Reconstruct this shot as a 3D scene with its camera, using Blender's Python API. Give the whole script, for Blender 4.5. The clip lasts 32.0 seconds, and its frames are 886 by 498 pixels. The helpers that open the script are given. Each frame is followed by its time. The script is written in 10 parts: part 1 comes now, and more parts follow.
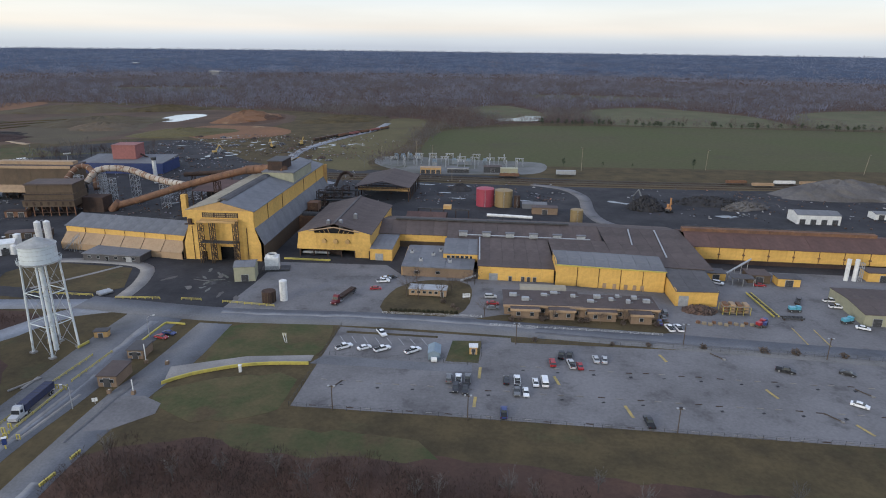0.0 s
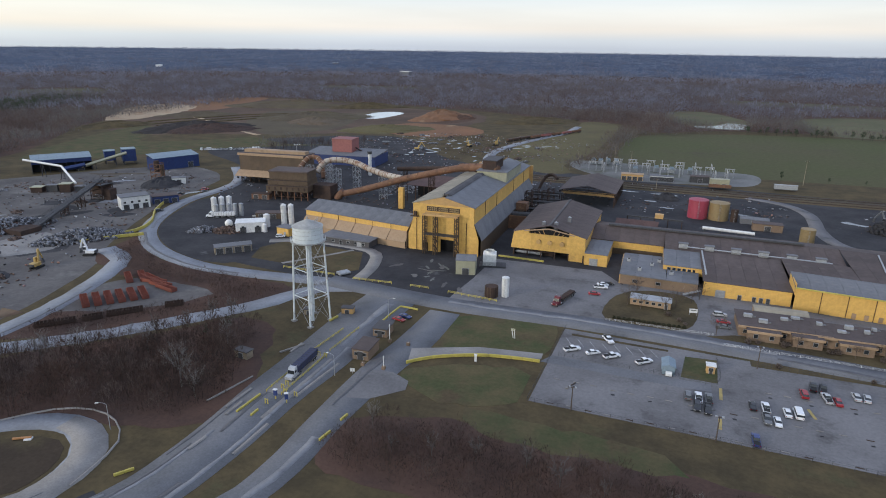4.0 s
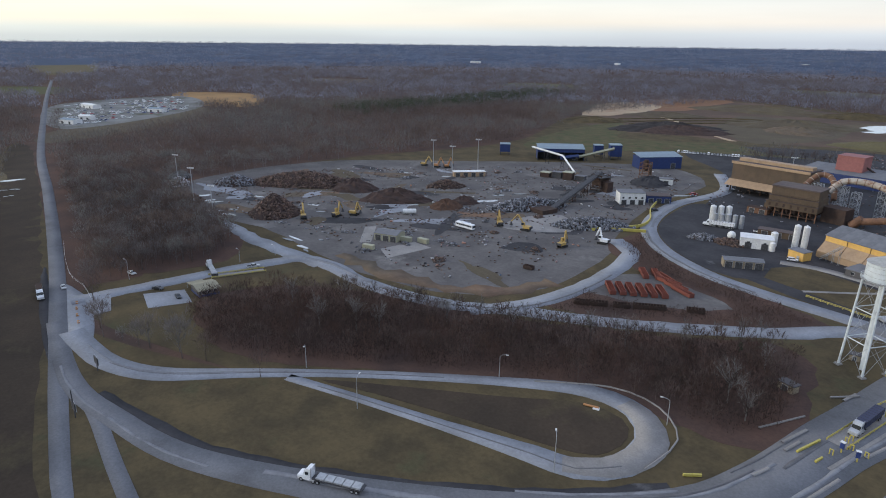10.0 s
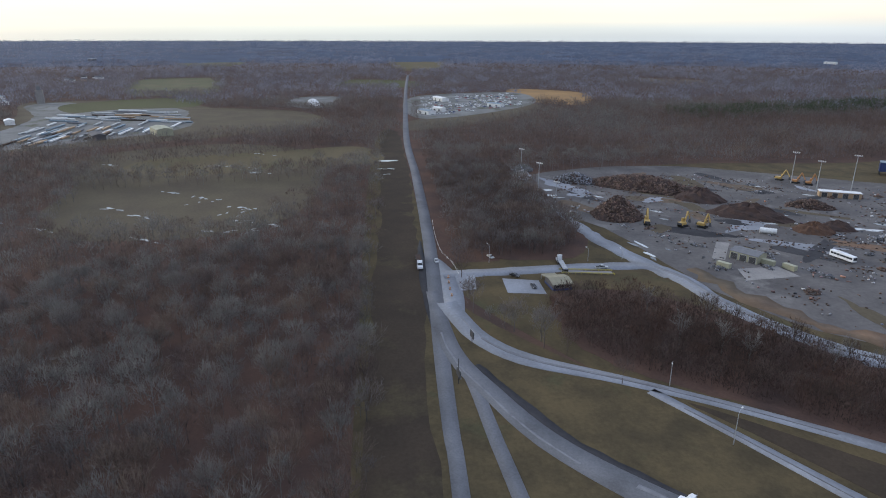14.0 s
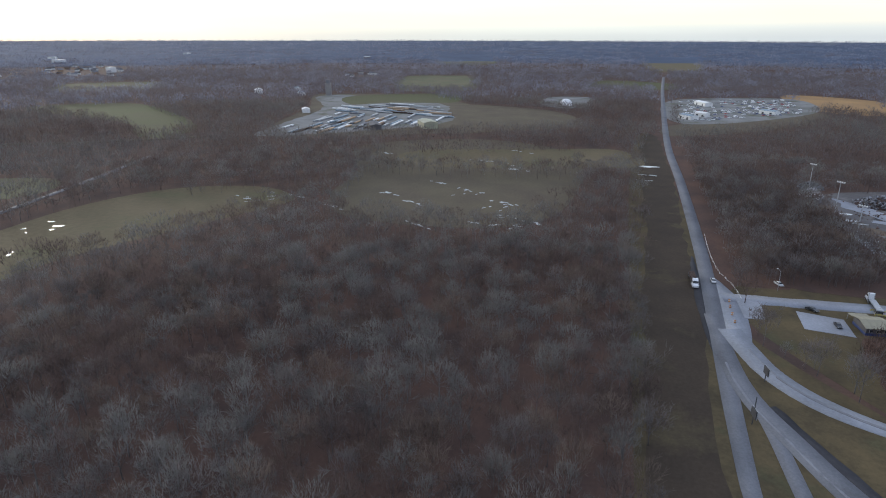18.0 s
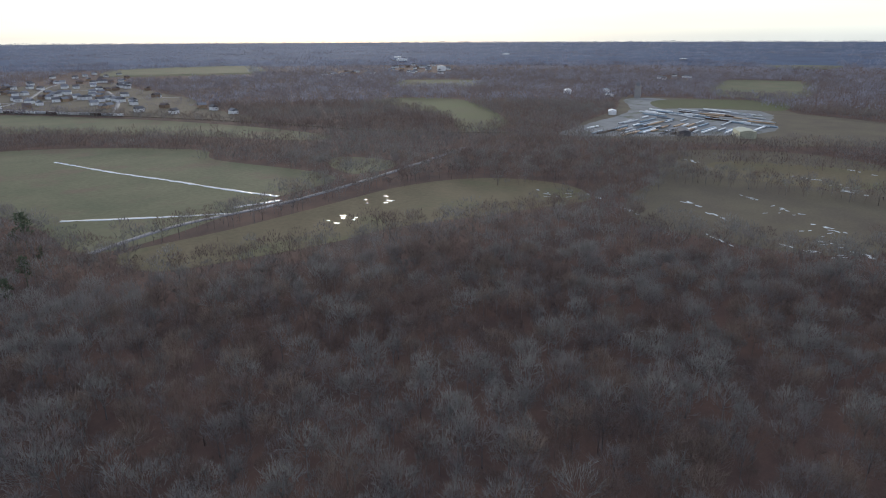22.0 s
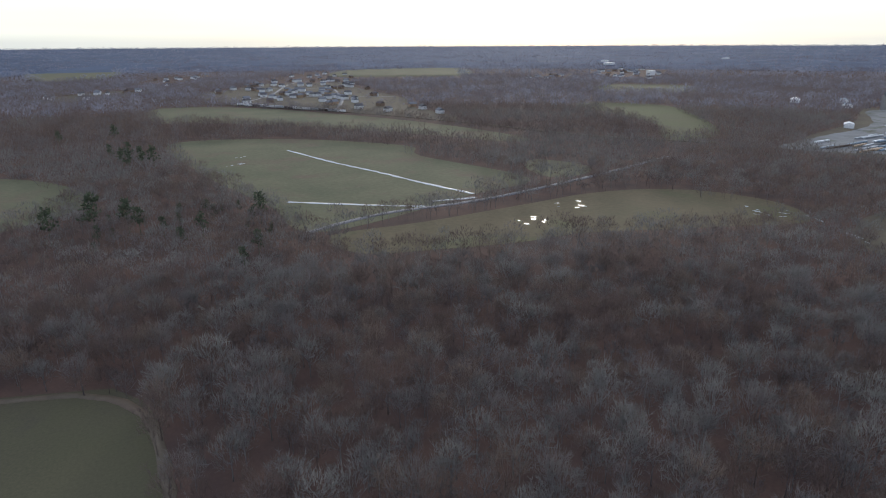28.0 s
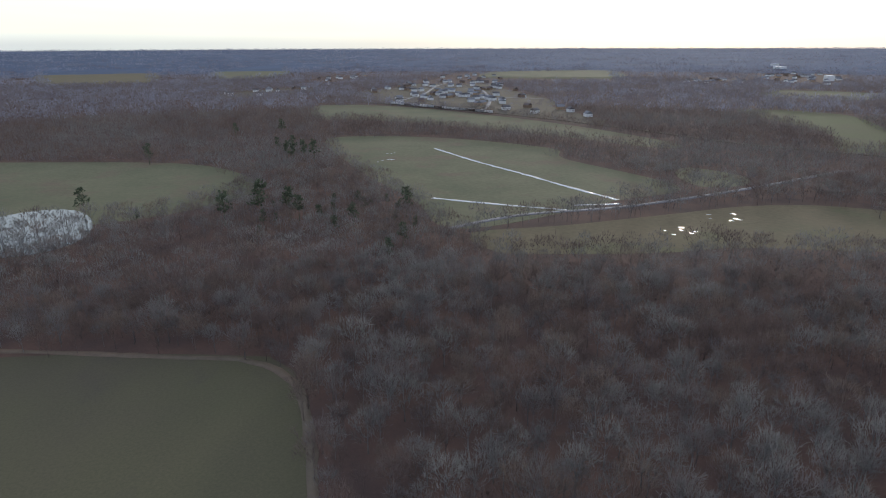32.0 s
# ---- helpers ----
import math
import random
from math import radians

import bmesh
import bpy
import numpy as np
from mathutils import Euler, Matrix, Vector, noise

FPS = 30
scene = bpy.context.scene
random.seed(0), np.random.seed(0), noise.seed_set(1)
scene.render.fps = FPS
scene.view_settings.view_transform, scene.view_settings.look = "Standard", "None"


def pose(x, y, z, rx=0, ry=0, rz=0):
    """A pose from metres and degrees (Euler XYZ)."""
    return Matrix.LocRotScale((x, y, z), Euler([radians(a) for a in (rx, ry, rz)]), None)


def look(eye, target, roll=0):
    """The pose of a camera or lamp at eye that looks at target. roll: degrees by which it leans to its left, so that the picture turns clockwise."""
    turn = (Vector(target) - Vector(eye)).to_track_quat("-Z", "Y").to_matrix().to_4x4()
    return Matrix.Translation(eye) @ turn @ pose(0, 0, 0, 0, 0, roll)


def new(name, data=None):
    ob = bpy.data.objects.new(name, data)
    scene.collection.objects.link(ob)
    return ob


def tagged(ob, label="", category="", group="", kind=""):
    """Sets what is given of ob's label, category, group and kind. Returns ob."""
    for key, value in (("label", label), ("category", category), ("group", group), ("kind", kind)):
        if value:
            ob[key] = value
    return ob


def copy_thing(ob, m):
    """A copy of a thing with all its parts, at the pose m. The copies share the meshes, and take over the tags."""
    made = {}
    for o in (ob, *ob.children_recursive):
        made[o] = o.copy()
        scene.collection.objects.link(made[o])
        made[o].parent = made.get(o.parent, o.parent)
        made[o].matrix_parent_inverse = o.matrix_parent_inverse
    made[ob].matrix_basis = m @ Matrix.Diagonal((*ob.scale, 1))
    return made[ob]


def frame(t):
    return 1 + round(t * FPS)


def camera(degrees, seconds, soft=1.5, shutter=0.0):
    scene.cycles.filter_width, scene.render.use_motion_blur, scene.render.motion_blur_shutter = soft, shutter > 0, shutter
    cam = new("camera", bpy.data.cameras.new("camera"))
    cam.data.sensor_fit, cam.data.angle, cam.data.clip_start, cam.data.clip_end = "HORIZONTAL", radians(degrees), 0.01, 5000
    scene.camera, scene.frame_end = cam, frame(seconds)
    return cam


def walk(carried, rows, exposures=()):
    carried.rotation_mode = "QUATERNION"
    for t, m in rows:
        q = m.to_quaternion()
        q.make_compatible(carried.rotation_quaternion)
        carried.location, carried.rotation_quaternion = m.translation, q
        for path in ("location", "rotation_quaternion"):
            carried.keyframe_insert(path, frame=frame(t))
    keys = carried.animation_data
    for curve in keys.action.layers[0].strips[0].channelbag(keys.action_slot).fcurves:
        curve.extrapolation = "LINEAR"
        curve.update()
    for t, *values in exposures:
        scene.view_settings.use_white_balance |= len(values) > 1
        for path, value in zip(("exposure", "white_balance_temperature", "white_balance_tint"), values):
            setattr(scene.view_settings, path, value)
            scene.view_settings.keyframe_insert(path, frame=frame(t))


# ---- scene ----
cam = camera(70.58, 32.0, soft=1.0)
# seconds, x, y, z, yaw, pitch, roll
PATH = [
    (0.0, 0.00, 0.00, 95.00, 3.31, -17.86, -0.63),
    (0.5, -2.58, -0.68, 94.44, 4.62, -17.66, -0.69),
    (1.0, -5.31, -1.42, 94.12, 6.22, -17.56, -0.70),
    (1.5, -8.11, -2.19, 94.09, 8.13, -17.55, -0.62),
    (2.0, -11.08, -2.90, 94.27, 10.22, -17.60, -0.58),
    (2.5, -14.09, -3.83, 94.61, 12.27, -17.65, -0.66),
    (3.0, -17.30, -5.00, 95.01, 14.52, -17.72, -0.71),
    (3.5, -20.71, -6.01, 95.37, 16.72, -17.84, -0.74),
    (5.5, -34.56, -11.52, 95.74, 23.83, -17.88, -0.60),
    (6.0, -37.95, -13.15, 95.99, 25.93, -17.92, -0.60),
    (6.5, -41.39, -15.28, 96.11, 28.48, -17.91, -0.60),
    (7.0, -44.73, -17.30, 96.39, 31.22, -17.98, -0.59),
    (7.5, -48.29, -19.64, 96.73, 34.07, -18.04, -0.60),
    (8.0, -51.78, -22.26, 96.96, 37.50, -18.08, -0.59),
    (8.5, -55.03, -24.84, 97.23, 41.27, -18.16, -0.59),
    (9.0, -58.05, -27.78, 97.48, 46.06, -18.24, -0.61),
    (9.5, -60.54, -30.79, 97.82, 51.22, -18.34, -0.62),
    (10.0, -63.16, -33.74, 98.10, 56.09, -18.46, -0.60),
    (10.5, -65.26, -36.57, 98.38, 60.75, -18.55, -0.57),
    (11.0, -67.17, -39.58, 98.55, 64.86, -18.65, -0.48),
    (11.5, -69.19, -42.60, 98.67, 68.19, -18.69, -0.48),
    (12.0, -70.91, -45.60, 98.65, 71.52, -18.73, -0.41),
    (12.5, -72.49, -48.56, 98.52, 74.85, -18.69, -0.42),
    (13.0, -73.79, -51.71, 98.46, 77.95, -18.65, -0.37),
    (13.5, -75.05, -54.75, 98.67, 80.71, -18.71, -0.23),
    (14.0, -75.93, -57.90, 98.97, 83.33, -18.77, -0.17),
    (14.5, -76.87, -60.85, 99.21, 85.59, -18.83, -0.13),
    (16.5, -80.16, -72.44, 98.51, 95.51, -18.76, 0.06),
    (17.0, -80.26, -74.82, 98.49, 98.31, -18.76, 0.08),
    (17.5, -80.13, -76.58, 98.48, 101.21, -18.78, 0.03),
    (18.0, -79.76, -77.98, 98.44, 104.55, -18.81, -0.11),
    (18.5, -78.96, -78.81, 98.45, 107.07, -18.84, -0.12),
    (19.0, -78.25, -79.56, 98.60, 110.38, -18.84, -0.10),
    (19.5, -77.15, -79.90, 98.81, 114.76, -18.83, 0.04),
    (20.0, -75.65, -79.32, 99.01, 119.16, -18.83, 0.12),
    (20.5, -74.33, -78.49, 99.22, 123.17, -18.80, 0.14),
    (21.0, -73.12, -78.01, 99.39, 126.51, -18.78, 0.13),
    (21.5, -72.12, -78.01, 99.46, 129.06, -18.73, 0.19),
    (22.0, -71.43, -78.36, 99.51, 131.27, -18.70, 0.20),
    (22.5, -70.92, -78.37, 99.55, 133.31, -18.67, 0.25),
    (23.0, -70.65, -78.19, 99.61, 135.23, -18.67, 0.24),
    (23.5, -70.61, -78.03, 99.84, 137.01, -18.65, 0.22),
    (24.0, -70.71, -77.82, 100.08, 138.63, -18.63, 0.17),
    (24.5, -70.76, -77.86, 100.26, 140.07, -18.65, 0.22),
    (25.0, -70.71, -77.92, 100.33, 141.19, -18.63, 0.23),
    (25.5, -70.63, -77.94, 100.33, 142.37, -18.62, 0.20),
    (27.5, -68.73, -75.27, 100.01, 147.60, -18.40, 0.39),
    (28.0, -68.46, -74.99, 100.06, 149.16, -18.37, 0.28),
    (28.5, -68.30, -74.75, 100.19, 150.59, -18.38, 0.33),
    (29.0, -68.08, -74.44, 100.35, 151.93, -18.35, 0.31),
    (29.5, -67.62, -74.13, 100.52, 153.18, -18.34, 0.31),
    (30.0, -67.08, -73.90, 100.63, 154.64, -18.33, 0.25),
    (30.5, -66.66, -73.38, 100.67, 156.40, -18.30, 0.22),
    (31.0, -66.35, -72.92, 100.61, 158.25, -18.25, 0.25),
    (31.5, -66.11, -72.66, 100.46, 160.14, -18.26, 0.22),
    (32.0, -65.95, -72.49, 100.27, 162.23, -18.18, 0.19),
]
EXPOSURES = [(0.0, 0.06), (8.0, 0.06), (14.0, 0.16), (19.0, 0.2), (32.0, 0.16)]
walk(cam, [(t, pose(x, y, z, 90 + pitch, roll, yaw)) for t, x, y, z, yaw, pitch, roll in PATH], EXPOSURES)

# ---------------------------------------------------------------- light
SUN_YAW, SUN_UP = 142.0, 13.0
world = bpy.data.worlds.new("world")
scene.world = world
world.use_nodes = True
wn, wl = world.node_tree.nodes, world.node_tree.links
wn.clear()
w_out = wn.new("ShaderNodeOutputWorld")
w_bg = wn.new("ShaderNodeBackground")
w_sky = wn.new("ShaderNodeTexSky")
w_sky.sky_type, w_sky.sun_disc = "NISHITA", False
w_sky.sun_elevation, w_sky.sun_rotation = radians(SUN_UP), radians(-SUN_YAW)
w_sky.dust_density, w_sky.air_density = 2.0, 1.0
# thin overcast: a pale veil over the clear sky, brighter towards the sun
w_tc = wn.new("ShaderNodeTexCoord")
w_sep = wn.new("ShaderNodeSeparateXYZ")
wl.new(w_tc.outputs["Generated"], w_sep.inputs[0])
w_ramp = wn.new("ShaderNodeValToRGB")
wl.new(w_sep.outputs["Z"], w_ramp.inputs[0])
re = w_ramp.color_ramp.elements
re[0].position, re[0].color = 0.0, (0.62, 0.68, 0.78, 1)
re[1].position, re[1].color = 1.0, (0.67, 0.79, 1.17, 1)
for pos, col in ((0.012, (0.74, 0.80, 0.87)), (0.026, (0.97, 0.92, 0.86)), (0.05, (0.95, 0.96, 0.94)), (0.085, (0.78, 0.91, 1.02)), (0.3, (0.675, 0.795, 1.08))):
    e = re.new(pos)
    e.color = (*col, 1)
w_dot = wn.new("ShaderNodeVectorMath")
w_dot.operation = "DOT_PRODUCT"
wl.new(w_tc.outputs["Generated"], w_dot.inputs[0])
w_dot.inputs[1].default_value = (-math.sin(radians(SUN_YAW)), math.cos(radians(SUN_YAW)), 0.2)
w_map = wn.new("ShaderNodeMapRange")
wl.new(w_dot.outputs["Value"], w_map.inputs[0])
for i, v in ((1, -0.6), (2, 1.0), (3, 1.02), (4, 1.27)):
    w_map.inputs[i].default_value = v
w_noise = wn.new("ShaderNodeTexNoise")
w_scale = wn.new("ShaderNodeMapping")
w_scale.inputs["Scale"].default_value = (1.5, 1.5, 14.0)
wl.new(w_tc.outputs["Generated"], w_scale.inputs[0])
wl.new(w_scale.outputs[0], w_noise.inputs["Vector"])
w_noise.inputs["Scale"].default_value = 2.0
w_noise.inputs["Detail"].default_value = 4.0
w_nm = wn.new("ShaderNodeMapRange")
wl.new(w_noise.outputs["Fac"], w_nm.inputs[0])
for i, v in ((1, 0.3), (2, 0.7), (3, 0.95), (4, 1.05)):
    w_nm.inputs[i].default_value = v
w_m1 = wn.new("ShaderNodeVectorMath")
w_m1.operation = "SCALE"
wl.new(w_ramp.outputs[0], w_m1.inputs[0])
wl.new(w_map.outputs[0], w_m1.inputs["Scale"])
w_m2 = wn.new("ShaderNodeVectorMath")
w_m2.operation = "SCALE"
wl.new(w_m1.outputs[0], w_m2.inputs[0])
wl.new(w_nm.outputs[0], w_m2.inputs["Scale"])
w_mix = wn.new("ShaderNodeMixRGB")
w_mix.inputs[0].default_value = 0.85
w_clear = wn.new("ShaderNodeVectorMath")
w_clear.operation = "SCALE"
wl.new(w_sky.outputs[0], w_clear.inputs[0])
w_clear.inputs["Scale"].default_value = 0.1
wl.new(w_clear.outputs[0], w_mix.inputs[1])
w_warm = wn.new("ShaderNodeMapRange")
wl.new(w_dot.outputs["Value"], w_warm.inputs[0])
for i, v in ((1, -0.5), (2, 0.7), (3, 0.0), (4, 1.0)):
    w_warm.inputs[i].default_value = v
w_tint = wn.new("ShaderNodeMixRGB")
w_tint.blend_type = "MULTIPLY"
wl.new(w_warm.outputs[0], w_tint.inputs[0])
wl.new(w_m2.outputs[0], w_tint.inputs[1])
w_tint.inputs[2].default_value = (1.0, 0.985, 0.86, 1)
wl.new(w_tint.outputs[0], w_mix.inputs[2])
w_bg.inputs["Strength"].default_value = 1.0
wl.new(w_mix.outputs[0], w_bg.inputs[0])
wl.new(w_bg.outputs[0], w_out.inputs[0])

sun_data = bpy.data.lights.new("sun", "SUN")
sun_data.energy, sun_data.angle, sun_data.color = 1.55, radians(11), (1.0, 0.935, 0.85)
sun = new("sun", sun_data)
sun.matrix_world = look((0, 0, 300), (300 * math.sin(radians(SUN_YAW)), -300 * math.cos(radians(SUN_YAW)), 300 - 300 * math.tan(radians(SUN_UP))))


# ---------------------------------------------------------------- materials
def mat(name, a, b=None, scale=0.5, rough=0.8, metal=0.0, fine=None, bump=0.0, bump_scale=6.0, rib=0.0, stain=None, stain_scale=0.1,
        stain_lo=0.55, world_space=False, vary=0.0, island=0.0, spec=0.4, thin=0.0):
    """A node material: two tones mixed by coarse noise, a third by patchy stains, fine grain and relief in metres."""
    m = bpy.data.materials.new(name)
    m.use_nodes = True
    n, l = m.node_tree.nodes, m.node_tree.links
    bs = n["Principled BSDF"]
    bs.inputs["Roughness"].default_value = rough
    bs.inputs["Metallic"].default_value = metal
    bs.inputs["Specular IOR Level"].default_value = spec if rough < 0.85 else 0.1
    b = b or tuple(c * 0.75 for c in a)
    if world_space:
        vec = n.new("ShaderNodeNewGeometry").outputs["Position"]
    else:
        vec = n.new("ShaderNodeTexCoord").outputs["Object"]

    def tex(s, detail=5.0, rgh=0.6):
        t = n.new("ShaderNodeTexNoise")
        t.inputs["Scale"].default_value, t.inputs["Detail"].default_value, t.inputs["Roughness"].default_value = s, detail, rgh
        l.new(vec, t.inputs["Vector"])
        return t.outputs["Fac"]

    def remap(sock, lo, hi, o0=0.0, o1=1.0):
        r = n.new("ShaderNodeMapRange")
        l.new(sock, r.inputs[0])
        for i, v in ((1, lo), (2, hi), (3, o0), (4, o1)):
            r.inputs[i].default_value = v
        return r.outputs[0]

    def mix(fac, c1, c2, kind="MIX"):
        x = n.new("ShaderNodeMixRGB")
        x.blend_type = kind
        for i, c in ((0, fac), (1, c1), (2, c2)):
            if isinstance(c, (tuple, float, int)):
                x.inputs[i].default_value = (*c, 1) if isinstance(c, tuple) else c
            else:
                l.new(c, x.inputs[i])
        return x.outputs[0]

    col = mix(remap(tex(scale), 0.35, 0.65), a, b)
    if stain:
        col = mix(remap(tex(stain_scale, 6.0, 0.65), stain_lo, stain_lo + 0.14), col, stain)
    if fine:
        g = remap(tex(fine, 3.0, 0.7), 0.25, 0.75, 0.84, 1.16)
        v = n.new("ShaderNodeVectorMath")
        v.operation = "SCALE"
        l.new(col, v.inputs[0])
        l.new(g, v.inputs["Scale"])
        col = v.outputs[0]
    if vary or island:
        r = n.new("ShaderNodeObjectInfo").outputs["Random"] if vary else n.new("ShaderNodeNewGeometry").outputs["Random Per Island"]
        amount = vary or island
        v = n.new("ShaderNodeVectorMath")
        v.operation = "SCALE"
        l.new(col, v.inputs[0])
        l.new(remap(r, 0, 1, 1 - amount, 1 + amount), v.inputs["Scale"])
        col = v.outputs[0]
    l.new(col, bs.inputs["Base Color"])
    height = None
    if rib:
        w = n.new("ShaderNodeTexWave")
        w.inputs["Scale"].default_value = rib
        w.bands_direction = "X"
        l.new(vec, w.inputs["Vector"])
        height, strength = w.outputs["Fac"], 0.25
    elif bump:
        height, strength = tex(bump_scale, 4.0), bump
    if height:
        bp = n.new("ShaderNodeBump")
        bp.inputs["Strength"].default_value, bp.inputs["Distance"].default_value = strength, 0.1
        l.new(height, bp.inputs["Height"])
        l.new(bp.outputs[0], bs.inputs["Normal"])
    if thin:
        # slender twigs let light past them
        tr, mx = n.new("ShaderNodeBsdfTranslucent"), n.new("ShaderNodeMixShader")
        l.new(col, tr.inputs["Color"])
        mx.inputs[0].default_value = thin
        l.new(bs.outputs[0], mx.inputs[1])
        l.new(tr.outputs[0], mx.inputs[2])
        l.new(mx.outputs[0], n["Material Output"].inputs["Surface"])
    return m


M = dict(
    litter=mat("leaf_litter", (0.100, 0.060, 0.045), (0.060, 0.041, 0.035), 0.04, 0.95, fine=0.9, world_space=True, bump=0.4, bump_scale=0.6),
    grass=mat("winter_grass", (0.060, 0.069, 0.032), (0.105, 0.086, 0.046), 0.09, 0.95, fine=0.8, stain=(0.085, 0.064, 0.038), stain_scale=0.06, stain_lo=0.52, world_space=True, bump=0.3, bump_scale=1.2),
    grass_dry=mat("dry_grass", (0.102, 0.078, 0.042), (0.060, 0.048, 0.029), 0.07, 0.95, fine=0.7, stain=(0.068, 0.066, 0.036), stain_scale=0.04, stain_lo=0.58, world_space=True, bump=0.3, bump_scale=1.0),
    field=mat("green_field", (0.078, 0.084, 0.038), (0.086, 0.080, 0.044), 0.008, 0.95, fine=0.25, stain=(0.080, 0.072, 0.045), stain_scale=0.012, world_space=True),
    crop_dull=mat("dull_crop", (0.080, 0.074, 0.042), (0.076, 0.066, 0.043), 0.012, 0.95, fine=1.2, stain=(0.07, 0.06, 0.043), stain_scale=0.02, world_space=True),
    field_dry=mat("dry_field", (0.120, 0.112, 0.066), (0.088, 0.090, 0.052), 0.016, 0.95, fine=0.3, stain=(0.115, 0.090, 0.06), stain_scale=0.02, stain_lo=0.52, world_space=True),
    brush=mat("brush_ground", (0.085, 0.068, 0.05), (0.105, 0.088, 0.058), 0.03, 0.95, fine=0.6, world_space=True, bump=0.4, bump_scale=0.8),
    asphalt=mat("asphalt", (0.188, 0.182, 0.184), (0.132, 0.127, 0.128), 0.045, 0.85, fine=1.0, stain=(0.095, 0.09, 0.09), stain_scale=0.09, stain_lo=0.56, world_space=True),
    road=mat("road_surface", (0.168, 0.170, 0.180), (0.122, 0.124, 0.132), 0.05, 0.85, fine=1.5, stain=(0.10, 0.10, 0.105), stain_scale=0.05, stain_lo=0.6, world_space=True),
    haul=mat("haul_road", (0.245, 0.258, 0.284), (0.165, 0.172, 0.189), 0.05, 0.75, fine=1.0, stain=(0.15, 0.15, 0.155), stain_scale=0.06, stain_lo=0.6, world_space=True),
    concrete=mat("concrete", (0.27, 0.255, 0.24), (0.20, 0.19, 0.18), 0.1, 0.85, fine=2.0, stain=(0.18, 0.17, 0.165), stain_scale=0.08, stain_lo=0.6, world_space=True),
    yard=mat("yard_dirt", (0.138, 0.128, 0.122), (0.086, 0.080, 0.078), 0.04, 0.9, fine=0.5, stain=(0.185, 0.175, 0.165), stain_scale=0.035, stain_lo=0.57, world_space=True, bump=0.5, bump_scale=0.7),
    slag=mat("slag_ground", (0.032, 0.032, 0.035), (0.055, 0.053, 0.056), 0.05, 0.85, fine=0.5, stain=(0.13, 0.128, 0.13), stain_scale=0.06, stain_lo=0.64, world_space=True, bump=0.5, bump_scale=0.7),
    earth=mat("bare_earth", (0.14, 0.10, 0.072), (0.10, 0.085, 0.062), 0.015, 0.95, fine=0.3, stain=(0.20, 0.12, 0.08), stain_scale=0.012, world_space=True),
    gravel=mat("pale_gravel", (0.20, 0.20, 0.195), (0.12, 0.12, 0.11), 0.025, 0.95, fine=0.4, stain=(0.085, 0.085, 0.055), stain_scale=0.03, world_space=True),
    # water with the bright sky's reflection put into a pale base colour
    ice=mat("sky_pale_water", (0.5, 0.52, 0.53), (0.42, 0.44, 0.45), 0.2, 0.12, spec=0.6, world_space=True),
    cream_earth=mat("cream_earth", (0.42, 0.33, 0.23), (0.33, 0.24, 0.16), 0.02, 0.95, fine=0.3, stain=(0.28, 0.16, 0.09), stain_scale=0.03, world_space=True),
    red_soil=mat("orange_soil", (0.22, 0.115, 0.065), (0.16, 0.095, 0.06), 0.02, 0.95, fine=0.3, stain=(0.30, 0.2, 0.12), stain_scale=0.02, world_space=True),
    ochre=mat("ochre_stubble", (0.30, 0.185, 0.085), (0.24, 0.15, 0.075), 0.02, 0.95, fine=0.3, world_space=True),
    dark_earth=mat("dark_stripped_earth", (0.118, 0.080, 0.058), (0.075, 0.054, 0.043), 0.016, 0.95, fine=0.3, stain=(0.112, 0.096, 0.060), stain_scale=0.012, stain_lo=0.56, world_space=True),
    cinder=mat("black_cinder_earth", (0.038, 0.034, 0.033), (0.055, 0.048, 0.044), 0.04, 0.95, fine=0.3, world_space=True),
    island=mat("dark_brown_grass", (0.06, 0.045, 0.032), (0.045, 0.035, 0.026), 0.06, 0.95, fine=0.9, stain=(0.075, 0.06, 0.036), stain_scale=0.05, world_space=True),
    curve=mat("yellow_olive_grass", (0.125, 0.105, 0.055), (0.095, 0.084, 0.045), 0.02, 0.95, fine=0.4, stain=(0.10, 0.078, 0.05), stain_scale=0.02, world_space=True),
    meadow_brown=mat("brown_meadow", (0.125, 0.098, 0.058), (0.10, 0.085, 0.05), 0.02, 0.95, fine=0.3, stain=(0.10, 0.095, 0.05), stain_scale=0.02, world_space=True),
    water=mat("still_water", (0.04, 0.045, 0.05), None, 0.1, 0.04, spec=0.6, world_space=True),
)


# ---------------------------------------------------------------- building tools
def mesh_from(name, verts, faces, material=None, smooth=False):
    """A mesh from vertex and face arrays; faces of one length as a numpy array go in fast."""
    me = bpy.data.meshes.new(name)
    verts = np.asarray(verts, dtype=np.float32)
    if isinstance(faces, np.ndarray):
        k = faces.shape[1]
        me.vertices.add(len(verts))
        me.vertices.foreach_set("co", verts.ravel())
        me.loops.add(faces.size)
        me.loops.foreach_set("vertex_index", faces.ravel().astype(np.int32))
        me.polygons.add(len(faces))
        me.polygons.foreach_set("loop_start", np.arange(0, faces.size, k, dtype=np.int32))
        me.update(calc_edges=True)
        me.validate()
    else:
        me.from_pydata([tuple(v) for v in verts], [], faces)
    if material:
        me.materials.append(material)
    if smooth:
        me.shade_smooth()
    return me


def thing(name, x=0.0, y=0.0, rz=0.0, z=0.0, label="", category="", group="", kind=""):
    """An Empty at the base of a thing, turned by rz degrees."""
    ob = new(name)
    ob.empty_display_size = 0.5
    ob.matrix_basis = pose(x, y, z, 0, 0, rz)
    return tagged(ob, label, category, group, kind)


